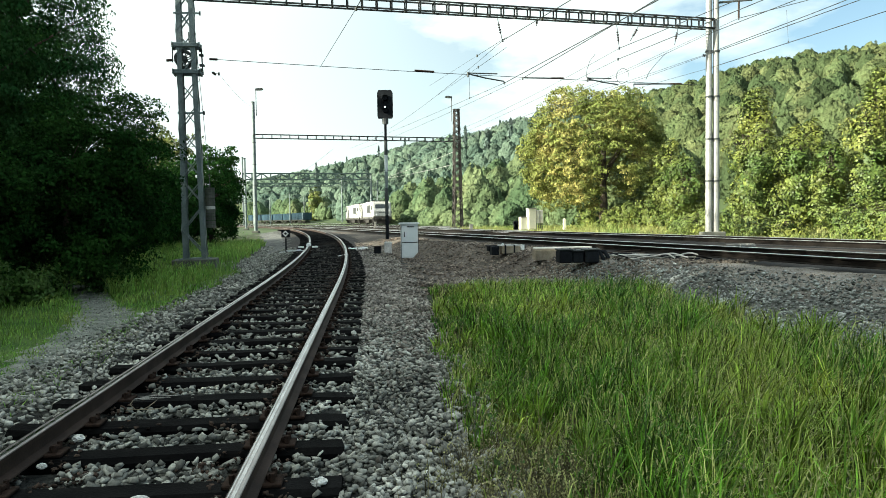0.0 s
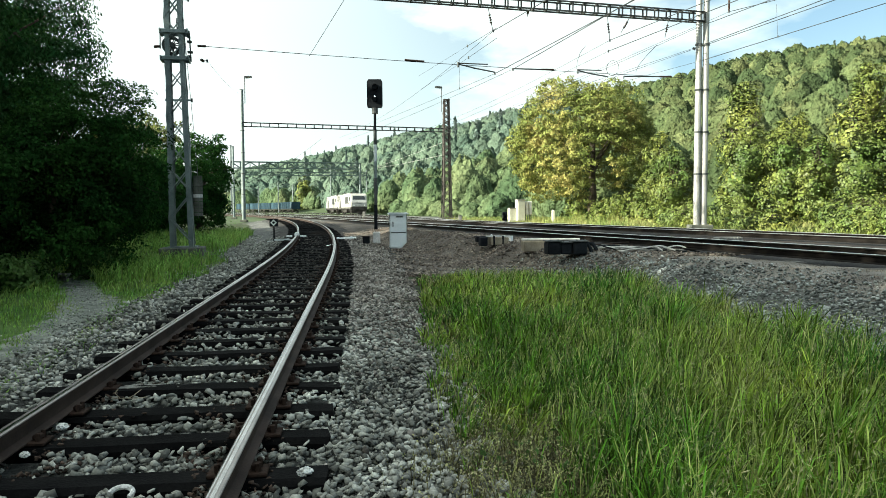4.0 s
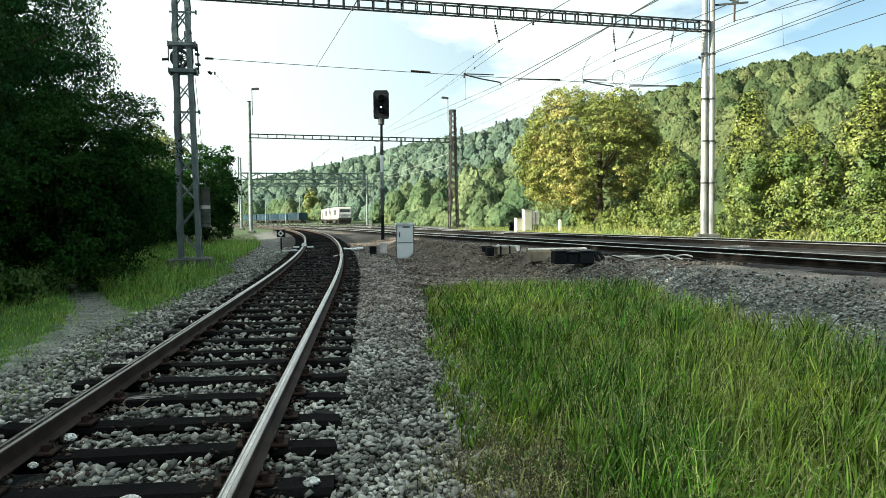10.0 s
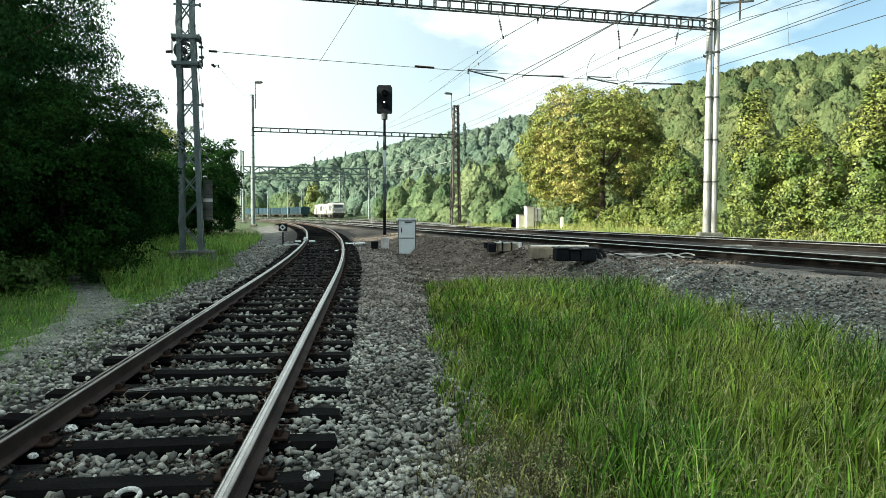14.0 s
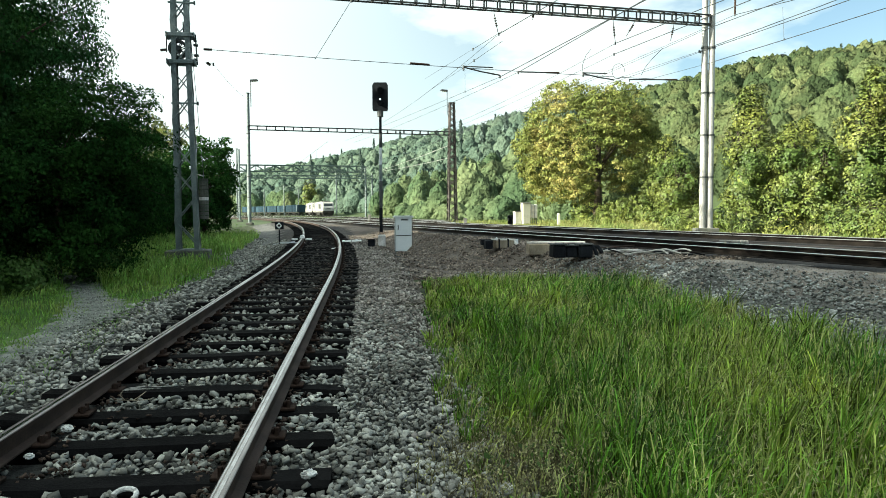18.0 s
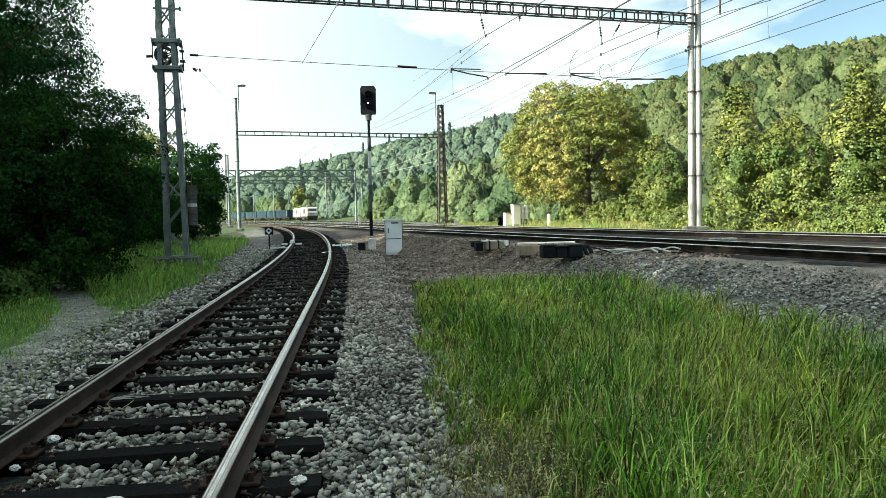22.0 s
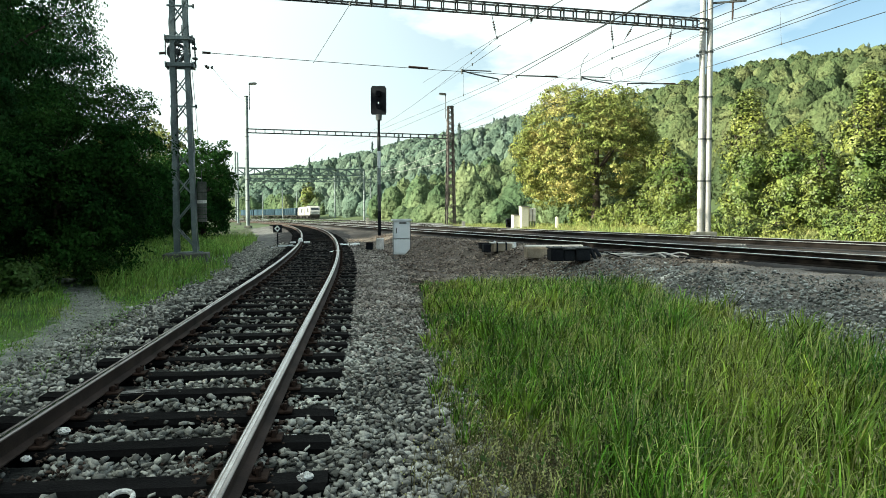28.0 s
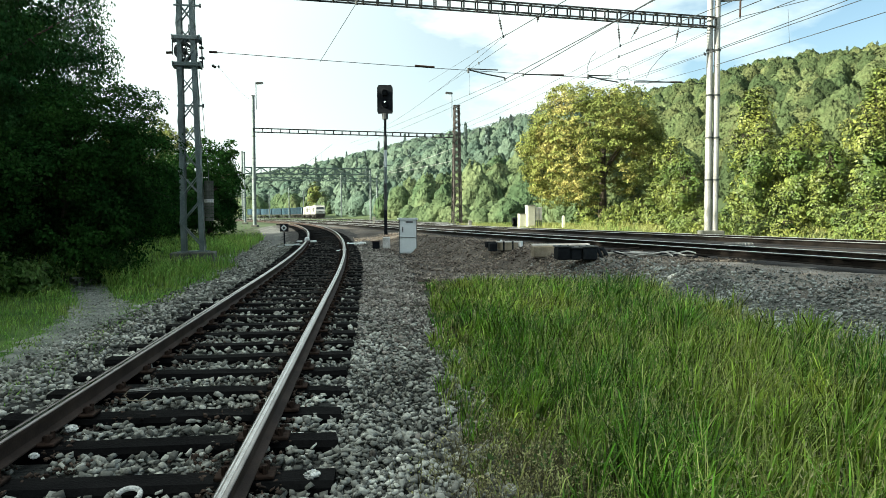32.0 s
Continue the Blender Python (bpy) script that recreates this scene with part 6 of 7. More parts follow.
def build_woods():
    """The forest on the far valley side: many crowns of a few shapes, and conifers on the ridge."""
    rng = np.random.default_rng(7)
    pts = []
    for u0, u1, v0, v1, sp in ((30, 330, 32, 92, 5.0), (30, 330, 92, 215, 6.8), (330, 620, -70, 210, 9.6), (620, 1000, -230, 160, 15.0)):
        gu, gv = np.meshgrid(np.arange(u0, u1, sp), np.arange(v0, v1, sp))
        gu = gu.ravel() + rng.uniform(-0.45, 0.45, gu.size) * sp
        gv = gv.ravel() + rng.uniform(-0.45, 0.45, gv.size) * sp
        ve = gv + np.clip(gu - 330, 0, None) * 0.34
        k = (ve > 34) & (ve < 208)
        pts.append(np.column_stack([gu[k], gv[k], np.full(k.sum(), sp)]))
    p = np.vstack(pts)
    x = -math.sin(A19) * p[:, 0] + math.cos(A19) * p[:, 1]
    y = math.cos(A19) * p[:, 0] + math.sin(A19) * p[:, 1]
    keep = (y > 40) & (x > -0.35 * y - 12) & (x < 0.62 * y + 8) & (dist_to(T3, x, y) > 4 + p[:, 2] * 0.95) & (dist_to(T2, x, y) > 10) & ~((np.hypot(x, y) < 84) & (x > 0.2 * y))
    x, y, sp = x[keep], y[keep], p[keep, 2]
    z = ground_z(x, y)
    u = -math.sin(A19) * x + math.cos(A19) * y
    ve = (math.cos(A19) * x + math.sin(A19) * y) + np.clip(u - 330, 0, None) * 0.34
    # crown shapes of radius and height one, in three degrees of detail
    shapes = []
    for count, per, leaf, clump, core, inner, rag in ((90, 5, 0.10, 0.14, (23, 16), 0.95, 0.45), (44, 4, 0.13, 0.16, (17, 12), 0.96, 0.35), (16, 4, 0.2, 0.2, (12, 9), 0.97, 0.25)):
        row = []
        for k in range(10):
            tall = rng.uniform(1.7, 2.5)
            q = bough_crown(1.0, tall, rng, 9, count, per, leaf, clump, rng.uniform(0.7, 0.95), rng.uniform(1.9, 3.0), core, 0.15, rag, inner, 0.32, True)
            q[0][:, 2] /= tall
            row.append(q)
        shapes.append(row)
    cone = []
    for k in range(6):
        n = 170
        t = rng.uniform(0, 1, n) ** 0.75
        a = rng.uniform(0, 2 * math.pi, n)
        side = 0.8 + 0.3 * np.sin(a * 2 + k) * np.sin(t * 9 + k)
        rr = (1 - t) ** 0.85 * (0.62 + 0.38 * np.sin(t * 44 + a)) * side + 0.03
        pos = np.column_stack([rr * np.cos(a), rr * np.sin(a), 0.06 + 0.94 * t])
        q = leaves(pos, np.column_stack([np.cos(a), np.sin(a), np.full(n, 0.7)]), 0.62, rng, 0.5, 0.5, 0.3)
        q[..., 2] = pos[:, None, 2] + (q[..., 2] - pos[:, None, 2]) * 0.2
        stem = np.array([[[-0.05, 0, 0], [0.05, 0, 0], [0.012, 0, 1.0], [-0.012, 0, 1.0]], [[0, -0.05, 0], [0, 0.05, 0], [0, 0.012, 1.0], [0, -0.012, 1.0]]])
        q = np.concatenate([q, stem])
        cone.append((q.reshape(-1, 3), np.arange(len(q) * 4).reshape(-1, 4)))
    woods = {"hill": [], "lit": [], "far": [], "spruce": []}
    for i in range(len(x)):
        far = math.hypot(x[i], y[i])
        r = sp[i] * rng.uniform(0.46, 0.78)
        h = min(r * rng.uniform(1.7, 2.6), 10.5)
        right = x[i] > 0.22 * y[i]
        if right:
            h = min(h, 8.6)
        ridge = ramp01(150, 190, ve[i])
        # Higher, farther crowns get the hazed leaf colour, lower ones the sun-toned.
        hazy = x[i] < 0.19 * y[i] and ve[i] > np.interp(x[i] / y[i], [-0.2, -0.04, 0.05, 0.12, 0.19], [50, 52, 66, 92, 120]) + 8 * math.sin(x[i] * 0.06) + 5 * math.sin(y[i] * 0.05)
        if far > 220 and x[i] < 0.14 * y[i]:
            cone_chance = 0.015 + 0.2 * ridge + 0.04 * (ve[i] > 90)
        else:
            cone_chance = 0.10 * ridge if right else 0.0
        turn = rng.uniform(0, 2 * math.pi)
        c, sn = math.cos(turn), math.sin(turn)
        if rng.uniform() < cone_chance:
            q, f = cone[rng.integers(0, 6)]
            r, h = (rng.uniform(1.8, 2.9), rng.uniform(10.5, 16.0)) if not right else (1.5, rng.uniform(6, 9.5))
            kind = "spruce"
        else:
            q, f = shapes[0 if far < 170 else 1 if far < 330 else 2][rng.integers(0, 10)]
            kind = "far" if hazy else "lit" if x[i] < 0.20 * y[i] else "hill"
        w = np.empty_like(q)
        w[..., 0] = x[i] + r * (q[..., 0] * c - q[..., 1] * sn)
        w[..., 1] = y[i] + r * (q[..., 0] * sn + q[..., 1] * c)
        w[..., 2] = z[i] - 0.3 + h * q[..., 2]
        woods[kind].append((w, f))
    # bushes along the foot of the wood
    nb = 420
    su = rng.uniform(48, 330, nb)
    sv = rng.uniform(26.5, 38, nb)
    bx, by = -math.sin(A19) * su + math.cos(A19) * sv, math.cos(A19) * su + math.sin(A19) * sv
    ok = (dist_to(T3, bx, by) > 6.5) & (dist_to(T2, bx, by) > 9) & ~((bx < 16) & (by < 72))
    for bx1, by1 in zip(bx[ok], by[ok]):
        q, f = shapes[0 if math.hypot(bx1, by1) < 130 else 1][rng.integers(0, 10)]
        w = q * np.array([1, 1, 1.4]) * rng.uniform(1.2, 2.4) + np.array([bx1, by1, ground_z1(bx1, by1) - 0.3])
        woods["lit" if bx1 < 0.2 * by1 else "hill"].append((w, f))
    for kind, name, mt, lab in (("hill", "hillside_wood", LEAF_HILL, "dense sunlit broadleaf wood covering the valley side"), ("lit", "valley_wood", LEAF_VALLEY_LIT, "yellow-green broadleaf wood behind the tracks, sunlight put into its colour"),
                                ("far", "distant_wood", LEAF_HAZE, "distant broadleaf wood up the valley, haze put into its blue-green"), ("spruce", "hillside_spruces", NEEDLE, "dark spruces scattered along the wooded ridge, their green paled for haze")):
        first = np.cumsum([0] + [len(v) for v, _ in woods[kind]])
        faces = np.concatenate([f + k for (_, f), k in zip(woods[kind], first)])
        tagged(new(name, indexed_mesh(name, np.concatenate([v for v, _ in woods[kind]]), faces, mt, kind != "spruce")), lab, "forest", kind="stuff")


build_woods()


# ================= ballast, grass and sleepers =================
def stone_shapes():
    shapes = []
    rng = np.random.default_rng(3)
    for _ in range(8):
        bm = bmesh.new()
        size = np.array([1.08, rng.uniform(0.5, 0.85), rng.uniform(0.34, 0.56)])
        for k in range(8):
            bm.verts.new(np.array([1 - 2 * (k & 1), 1 - (k & 2), 1 - (k & 4) / 2]) * rng.uniform(0.25, 1.0, 3) * size)
        bmesh.ops.convex_hull(bm, input=bm.verts[:])
        bmesh.ops.delete(bm, geom=[v for v in bm.verts if not v.link_faces], context="VERTS")
        bmesh.ops.triangulate(bm, faces=bm.faces[:])
        bm.verts.index_update()
        v = np.array([p.co[:] for p in bm.verts])
        f = np.array([[q.index for q in t.verts] for t in bm.faces])
        bm.free()
        shapes.append((v, f))
    return shapes


STONES = stone_shapes()


def scatter_stones(name, x, y, z, size, material, label, seed):
    rng = np.random.default_rng(seed)
    V, F, k = [], [], 0
    kind = rng.integers(0, len(STONES), len(x))
    for j, (v, f) in enumerate(STONES):
        i = np.where(kind == j)[0]
        n = len(i)
        if not n:
            continue
        # yawed at random, lying nearly flat
        yaw, tx, ty = rng.uniform(0, 2 * math.pi, n), rng.normal(0, 0.42, n), rng.normal(0, 0.42, n)
        cy, sy, ca, sa, cb, sb = np.cos(yaw), np.sin(yaw), np.cos(tx), np.sin(tx), np.cos(ty), np.sin(ty)
        R = np.stack([cy * cb - sy * sa * sb, -sy * ca, cy * sb + sy * sa * cb, sy * cb + cy * sa * sb, cy * ca, sy * sb - cy * sa * cb, -ca * sb, sa, ca * cb], 1).reshape(n, 3, 3)
        p = np.einsum("nij,kj->nki", R, v) * size[i][:, None, None] + np.column_stack([x[i], y[i], z[i]])[:, None, :]
        V.append(p.reshape(-1, 3))
        F.append((f[None] + (np.arange(n) * len(v))[:, None, None] + k).reshape(-1, 3))
        k += n * len(v)
    me = indexed_mesh(name, np.vstack(V), np.vstack(F), material)
    return tagged(new(name, me), label, "gravel", kind="stuff")


def strip_points(line, y0, y1, d0, d1, count, rng, power=1.0):
    """Random points beside a line, more of them near the camera."""
    y = y0 + (y1 - y0) * rng.uniform(0, 1, count) ** power
    d = rng.uniform(d0, d1, count)
    i = np.clip(np.searchsorted(line[:, 1], y), 0, len(line) - 1)
    return line[i, 0] + d * np.cos(line[i, 2]) - np.sin(line[i, 2]) * (y - line[i, 1]), y + d * np.sin(line[i, 2])


rng6 = np.random.default_rng(17)
SX, SY = strip_points(SIDING, 2.4, 34, -2.85, 2.7, 40000, rng6, 2.3)
TX, TY = strip_points(SIDING, 18, 42, -4.0, -2.6, 3000, rng6)
SX, SY = np.concatenate([SX, TX]), np.concatenate([SY, TY])
QX, QY = strip_points(SIDING, -6.5, 2.6, -3.0, 2.7, 15000, rng6)
RX, RY = strip_points(SIDING, 3.0, 15, 1.2, 2.8, 5500, rng6, 1.5)
UX, UY = strip_points(SIDING, 7.0, 24, 1.25, 2.8, 7000, rng6, 1.2)
QX, QY = np.concatenate([QX, RX, UX]), np.concatenate([QY, RY, UY])
SX, SY = np.concatenate([SX, QX]), np.concatenate([SY, QY])
SS = rng6.uniform(0.024, 0.045, len(SX)) * rng6.uniform(0.75, 1.15, len(SX)) * np.where(SY > 12, 1.15, 1.0)
dsn = dist_to(SIDING, SX, SY)
okk = (np.abs(np.abs(dsn) - 0.7525) > 0.085) & (dsn < 2.45)
# few stones lie on top of the sleepers
S_S = np.concatenate([[0], np.cumsum(np.hypot(np.diff(SIDING[:, 0]), np.diff(SIDING[:, 1])))])
y_first = float(np.interp(4.17, SIDING[:, 1], S_S))
turn_y = np.interp(SY, SIDING[:, 1], SIDING[:, 2])
along = np.interp(SY - dsn * np.sin(turn_y), SIDING[:, 1], S_S)
off = np.abs(((along - y_first) / 0.713 + 0.5) % 1 - 0.5) * 0.713
okk &= (off > 0.14) | (np.abs(dsn) > 1.25) | (rng6.uniform(0, 1, len(SX)) < 0.05)
SX, SY, SS, dsn = SX[okk], SY[okk], SS[okk], dsn[okk]
SS = SS * np.where(dsn > 1.1, 0.88, 1.0)
reach = np.where(np.abs(dsn) < 1.3, 12.5, np.where(dsn > 0, 9.5, 99.0))
grey = SY + rng6.normal(0, 2.2, len(SY)) < reach
SZ = ground_z(SX, SY) + SS * 0.2 + rng6.uniform(-0.02, 0.05, len(SX)) + np.where(np.abs(dsn) < 1.15, 0.015, 0)
scatter_stones("ballast_stones", SX[grey], SY[grey], SZ[grey], SS[grey], STONE, "grey crushed stone ballast of the siding", 1)
# Between the rails the stones turn darker from about 12 m on.
dark_mid = ~grey & (np.abs(dsn) < 1.3)
scatter_stones("dark_ballast_stones", SX[dark_mid], SY[dark_mid], SZ[dark_mid], SS[dark_mid], DARK_BALLAST, "dark ballast between the rails farther along the siding", 12)
grey = grey | dark_mid
scatter_stones("rusty_ballast_stones", SX[~grey], SY[~grey], SZ[~grey], SS[~grey], SHOULDER_STONE, "tan-stained grey ballast further along the siding", 2)
# rusty flakes, dead leaves and grit caught along the rails
DX, DY = strip_points(SIDING, 3.0, 20, -1.0, 1.0, 8000, rng6, 1.8)
dd = np.abs(dist_to(SIDING, DX, DY))
sel = (np.abs(dd - 0.7525) > 0.075) & (np.abs(dd - 0.7525) < 0.24)
DX, DY = DX[sel], DY[sel]
DS = rng6.uniform(0.006, 0.026, len(DX))
scatter_stones("rail_debris", DX, DY, siding_z(DY) - 0.205 + rng6.uniform(0, 0.05, len(DX)), DS, DEBRIS, "rusty brown grit and dead leaves along the rails", 9)
MX, MY = strip_points(T1, 6, 40, -4.2, -0.85, 16000, rng6, 1.4)
NX, NY = strip_points(T1, 6, 20, -5.0, -1.7, 26000, rng6, 1.1)
MX, MY = np.concatenate([MX, NX]), np.concatenate([MY, NY])
MS = rng6.uniform(0.014, 0.036, len(MX)) * rng6.uniform(0.8, 1.25, len(MX))
pale = (MY + rng6.normal(0, 1.5, len(MY)) < 17) & (dist_to(T1, MX, MY) + rng6.normal(0, 0.22, len(MY)) < -2.15)
MZ = ground_z(MX, MY) + MS * 0.3 + rng6.uniform(-0.005, 0.02, len(MX))
scatter_stones("bank_ballast", MX[pale], MY[pale], MZ[pale], MS[pale], BANK_STONE, "pale grey ballast on the bank of the main track", 3)
MS[~pale] *= np.where((MY[~pale] < 17) & (dist_to(T1, MX[~pale], MY[~pale]) > -2.4), 0.35, 1.0)
BX = np.concatenate([MX[~pale], rng6.uniform(-2.5, 6.5, 9000)])
BY = np.concatenate([MY[~pale], 14.5 + 19.5 * rng6.uniform(0, 1, 9000) ** 1.5])
BS = np.concatenate([MS[~pale], rng6.uniform(0.022, 0.06, 9000)])
sel = (dist_to(SIDING, BX, BY) > 1.5) & (dist_to(T1, BX, BY) < -0.85)
BX, BY, BS = BX[sel], BY[sel], BS[sel]
scatter_stones("bank_gravel", BX, BY, ground_z(BX, BY) + BS * 0.25, BS, BROWN_STONE, "brown earth-stained gravel between the tracks", 4)


def blades(x, y, h, width, lean, rng, bend=None):
    """Bent grass blades of three quads, with a drooping narrow tip."""
    n = len(x)
    z = ground_z(x, y) - 0.02
    a = rng.uniform(0, 2 * math.pi, n)
    dx, dy = np.cos(a), np.sin(a)
    b = rng.uniform(0, 2 * math.pi, n) if bend is None else bend
    lx, ly = np.cos(b) * lean * h + 0.10 * h, np.sin(b) * lean * h
    lv = [(0.0, 1.0, 0.0), (0.5, 0.9, 0.2), (0.86, 0.6, 0.62), (0.95, 0.1, 1.2)]
    pts = []
    for t, w, bend in lv:
        cx, cy, cz = x + lx * bend, y + ly * bend, z + h * t * (1 - 0.2 * bend * lean)
        pts += [np.column_stack([cx - dx * width * w / 2, cy - dy * width * w / 2, cz]), np.column_stack([cx + dx * width * w / 2, cy + dy * width * w / 2, cz])]
    verts = np.stack(pts, 1).reshape(-1, 3)
    k = np.arange(n)[:, None] * 8
    f = np.concatenate([k + np.array([0, 1, 3, 2]), k + np.array([2, 3, 5, 4]), k + np.array([4, 5, 7, 6])], 0)
    return verts, f, np.column_stack([x + lx * 1.1, y + ly * 1.1, z + h * 0.93 * (1 - 0.22 * lean)])


def meadow(name, x, y, h, width, lean, material, label, seed, category="grass", bend=None):
    rng = np.random.default_rng(seed)
    v, f, tips = blades(x, y, h, width, lean, rng, bend)
    tagged(new(name, indexed_mesh(name, v, f, material)), label, category, kind="stuff")
    return tips


def patch_points(n, rng):
    x = rng.uniform(-0.6, 7.0, n * 3)
    y = -1.0 + 19 * rng.uniform(0, 1, n * 3) ** 1.35
    edge = np.interp(y, [2, 4.1, 5.5, 9.7, 18.5], [0.33, 0.22, 0.06, -0.13, -0.36]) + waves(x, y, 1.7, 6) * 0.10
    k = in_patch(x, y) & (x > edge + rng.exponential(0.06, n * 3)) & (x < 0.62 * y + 2.5)
    return x[k][:n], y[k][:n]


rg = np.random.default_rng(23)
# tufts: blades fan out from their centres, with darker gaps between
cx0, cy0 = patch_points(3000, rg)
per = 26
tuft = np.repeat(np.arange(len(cx0)), per)
ang = rg.uniform(0, 2 * math.pi, len(tuft))
rad = np.abs(rg.normal(0, 0.042, len(tuft)))
gx, gy = cx0[tuft] + rad * np.cos(ang), cy0[tuft] + rad * np.sin(ang)
border = np.clip((gx - np.interp(gy, [2, 4.1, 9.7, 18.5], [0.42, 0.30, -0.10, -0.35])) / 0.8, 0.25, 1)
bare = 1 - 0.55 * np.exp(-(((gx - 0.5) / 0.4) ** 2 + ((gy - 4.3) / 0.6) ** 2))
gh = rg.uniform(0.20, 0.50, len(gx)) * (0.35 + 0.65 * border) * (rg.uniform(0.5, 1.35, len(cx0)) * (1.0 + 0.28 * waves(cx0, cy0, 2.3, 8)))[tuft] * bare * (1 - 0.6 * ramp01(13.0, 16.5, gy))
gw = rg.uniform(0.006, 0.015, len(gx)) * np.where(gy > 8, 1.6, 1.0)
tips = meadow("tall_grass", gx, gy, gh, gw, rg.uniform(0.08, 0.62, len(gx)), GRASS, "tall lush grass between the siding and the main tracks", 1, bend=ang + rg.normal(0, 0.5, len(ang)))
hx, hy = patch_points(9000, rg)
hb = np.clip((hx - np.interp(hy, [2, 4.1, 9.7, 18.5], [0.42, 0.30, -0.10, -0.35])) / 0.9, 0.45, 1)
tips = meadow("grass_stalks", hx, hy, rg.uniform(0.28, 0.62, len(hx)) * hb * (1 - 0.5 * ramp01(13.0, 16.5, hy)), rg.uniform(0.006, 0.012, len(hx)), rg.uniform(0.1, 0.5, len(hx)), STALK, "long pale bent stalks among the tall grass", 8)
pick = rg.uniform(0, 1, len(tips)) < 0.5
tp = tips[pick]
sv = []
for j in range(4):
    off = rg.normal(0, 0.010, (len(tp), 3)) + np.array([0, 0, 0.02 * j - 0.03])
    sv.append(leaves(tp + off * np.array([0.5, 0.5, 1.6]), rg.normal(0, 1, (len(tp), 3)), 0.034, rg, -1.5, 0.24, 0.5))
tagged(new("grass_seed_heads", quick_mesh("grass_seed_heads", np.concatenate(sv), 4, STRAW)), "straw-coloured seed heads above the tall grass", "grass", kind="stuff")
# thinner grass over the rest of the patch
ox, oy = rg.uniform(0.4, 11.0, 16000), rg.uniform(-8.0, 12.0, 16000)
rest = in_patch(ox, oy) & (ox > 0.62 * oy + 2.3) & (dist_to(SIDING, ox, oy) > 2.6)
rest |= (oy < 0) & (dist_to(SIDING, ox, oy) > 2.6) & in_patch(ox, oy)
ox, oy = ox[rest], oy[rest]
meadow("thin_grass", ox, oy, rg.uniform(0.2, 0.45, len(ox)), rg.uniform(0.012, 0.022, len(ox)), rg.uniform(0.2, 0.6, len(ox)), GRASS, "thinner tall grass beside the main track", 19)
# brown dead stems low among the green blades
qx, qy = patch_points(9000, rg)
low_stem = (waves(qx, qy, 1.1, 4) > -0.1) & (qx < 3.2)
qx, qy = qx[low_stem], qy[low_stem]
meadow("dead_stems", qx, qy, rg.uniform(0.12, 0.34, len(qx)), rg.uniform(0.004, 0.008, len(qx)), rg.uniform(0.2, 0.7, len(qx)), DRY, "brown dead stems among the tall grass", 18)
# dry weeds at the edge of the grass
wx, wy = rg.normal(0.52, 0.26, 2400), rg.normal(4.35, 0.5, 2400)
dtip = meadow("dry_weeds", wx, wy, rg.uniform(0.05, 0.30, 2400) * rg.uniform(0.5, 1.0, 2400), rg.uniform(0.004, 0.008, 2400), rg.uniform(0.3, 1.1, 2400), DRY, "dry brown weeds at the edge of the grass", 2, "weeds")
dtip = np.repeat(dtip[rg.uniform(0, 1, len(dtip)) < 0.3], 6, axis=0)
dtip = dtip + rg.normal(0, 0.022, dtip.shape)
tagged(new("dry_weed_heads", quick_mesh("dry_weed_heads", leaves(dtip, rg.normal(0, 1, dtip.shape), 0.016, rg, 0.0, 0.8, 0.5), 4, STRAW)), "pale dried flower heads of the weeds", "weeds", kind="stuff")
# low broad weeds along the same edge
bx_, by_ = rg.normal(0.55, 0.3, 900), rg.uniform(4.2, 9.0, 900)
bk = bx_ > np.interp(by_, [2, 4.1, 5.5, 9.7], [0.42, 0.30, 0.12, -0.10])
bx_, by_ = bx_[bk], by_[bk]
bpos = np.column_stack([bx_, by_, ground_z(bx_, by_) + rg.uniform(0.02, 0.16, len(bx_))])
tagged(new("edge_weeds", quick_mesh("edge_weeds", leaves(bpos, np.tile([[0.0, -0.3, 0.8]], (len(bx_), 1)), 0.05, rg), 4, BUSH_LEAF)), "low broad-leaved weeds at the edge of the ballast", "weeds", kind="stuff")
# short grass left of the siding
n = 42000
lx = -4.6 - 7.2 * rg.uniform(0, 1, n) ** 1.2
ly = 5.0 + 38 * rg.uniform(0, 1, n) ** 1.5
lx = lx - 0.125 * np.clip(ly - 20, 0, 60)
dl = dist_to(SIDING, lx, ly)
k = (dl < -2.75 + 0.15 * ramp01(9, 13, ly) - 0.7 * ramp01(22, 27, ly) + waves(lx, ly, 1.3, 3) * 0.2) & ~((np.abs(lx - path_x(ly)) < 0.46 + 0.12 * waves(lx, ly, 2.9, 5)) & (ly < 20)) & (dl > -11)
lx, ly = lx[k], ly[k]
lh = rg.uniform(0.04, 0.17, len(lx)) * (0.55 + 0.45 * ramp01(9, 18, ly)) * np.where(lx < -6.5, 1.9, 1.0) * np.where(ly > 17, 2.0, 1.0) * np.where(np.hypot(lx - G1L[0], ly - G1L[1]) < 2.4, 0.3, 1.0)
meadow("bank_grass", lx, ly, lh, rg.uniform(0.008, 0.016, len(lx)) * np.where(ly > 15, 1.8, 1.0), rg.uniform(0.2, 0.7, len(lx)), BANK_GRASS, "short grass on the bank beside the siding", 3)
# sparse short grass and grit on the trodden path
pn = 5200
py_ = 6.0 + 13 * rg.uniform(0, 1, pn)
po = rg.normal(0, 0.42, pn)
po = np.sign(po) * np.maximum(np.abs(po), 0.12)
px_ = path_x(py_) + po
meadow("path_grass", px_, py_, rg.uniform(0.02, 0.11, pn) * np.clip(np.abs(po) / 0.4, 0.3, 1.3), rg.uniform(0.006, 0.012, pn), rg.uniform(0.3, 0.9, pn), BANK_GRASS, "sparse trodden grass along the path", 14)
gy_ = 6.0 + 13 * rg.uniform(0, 1, 3200)
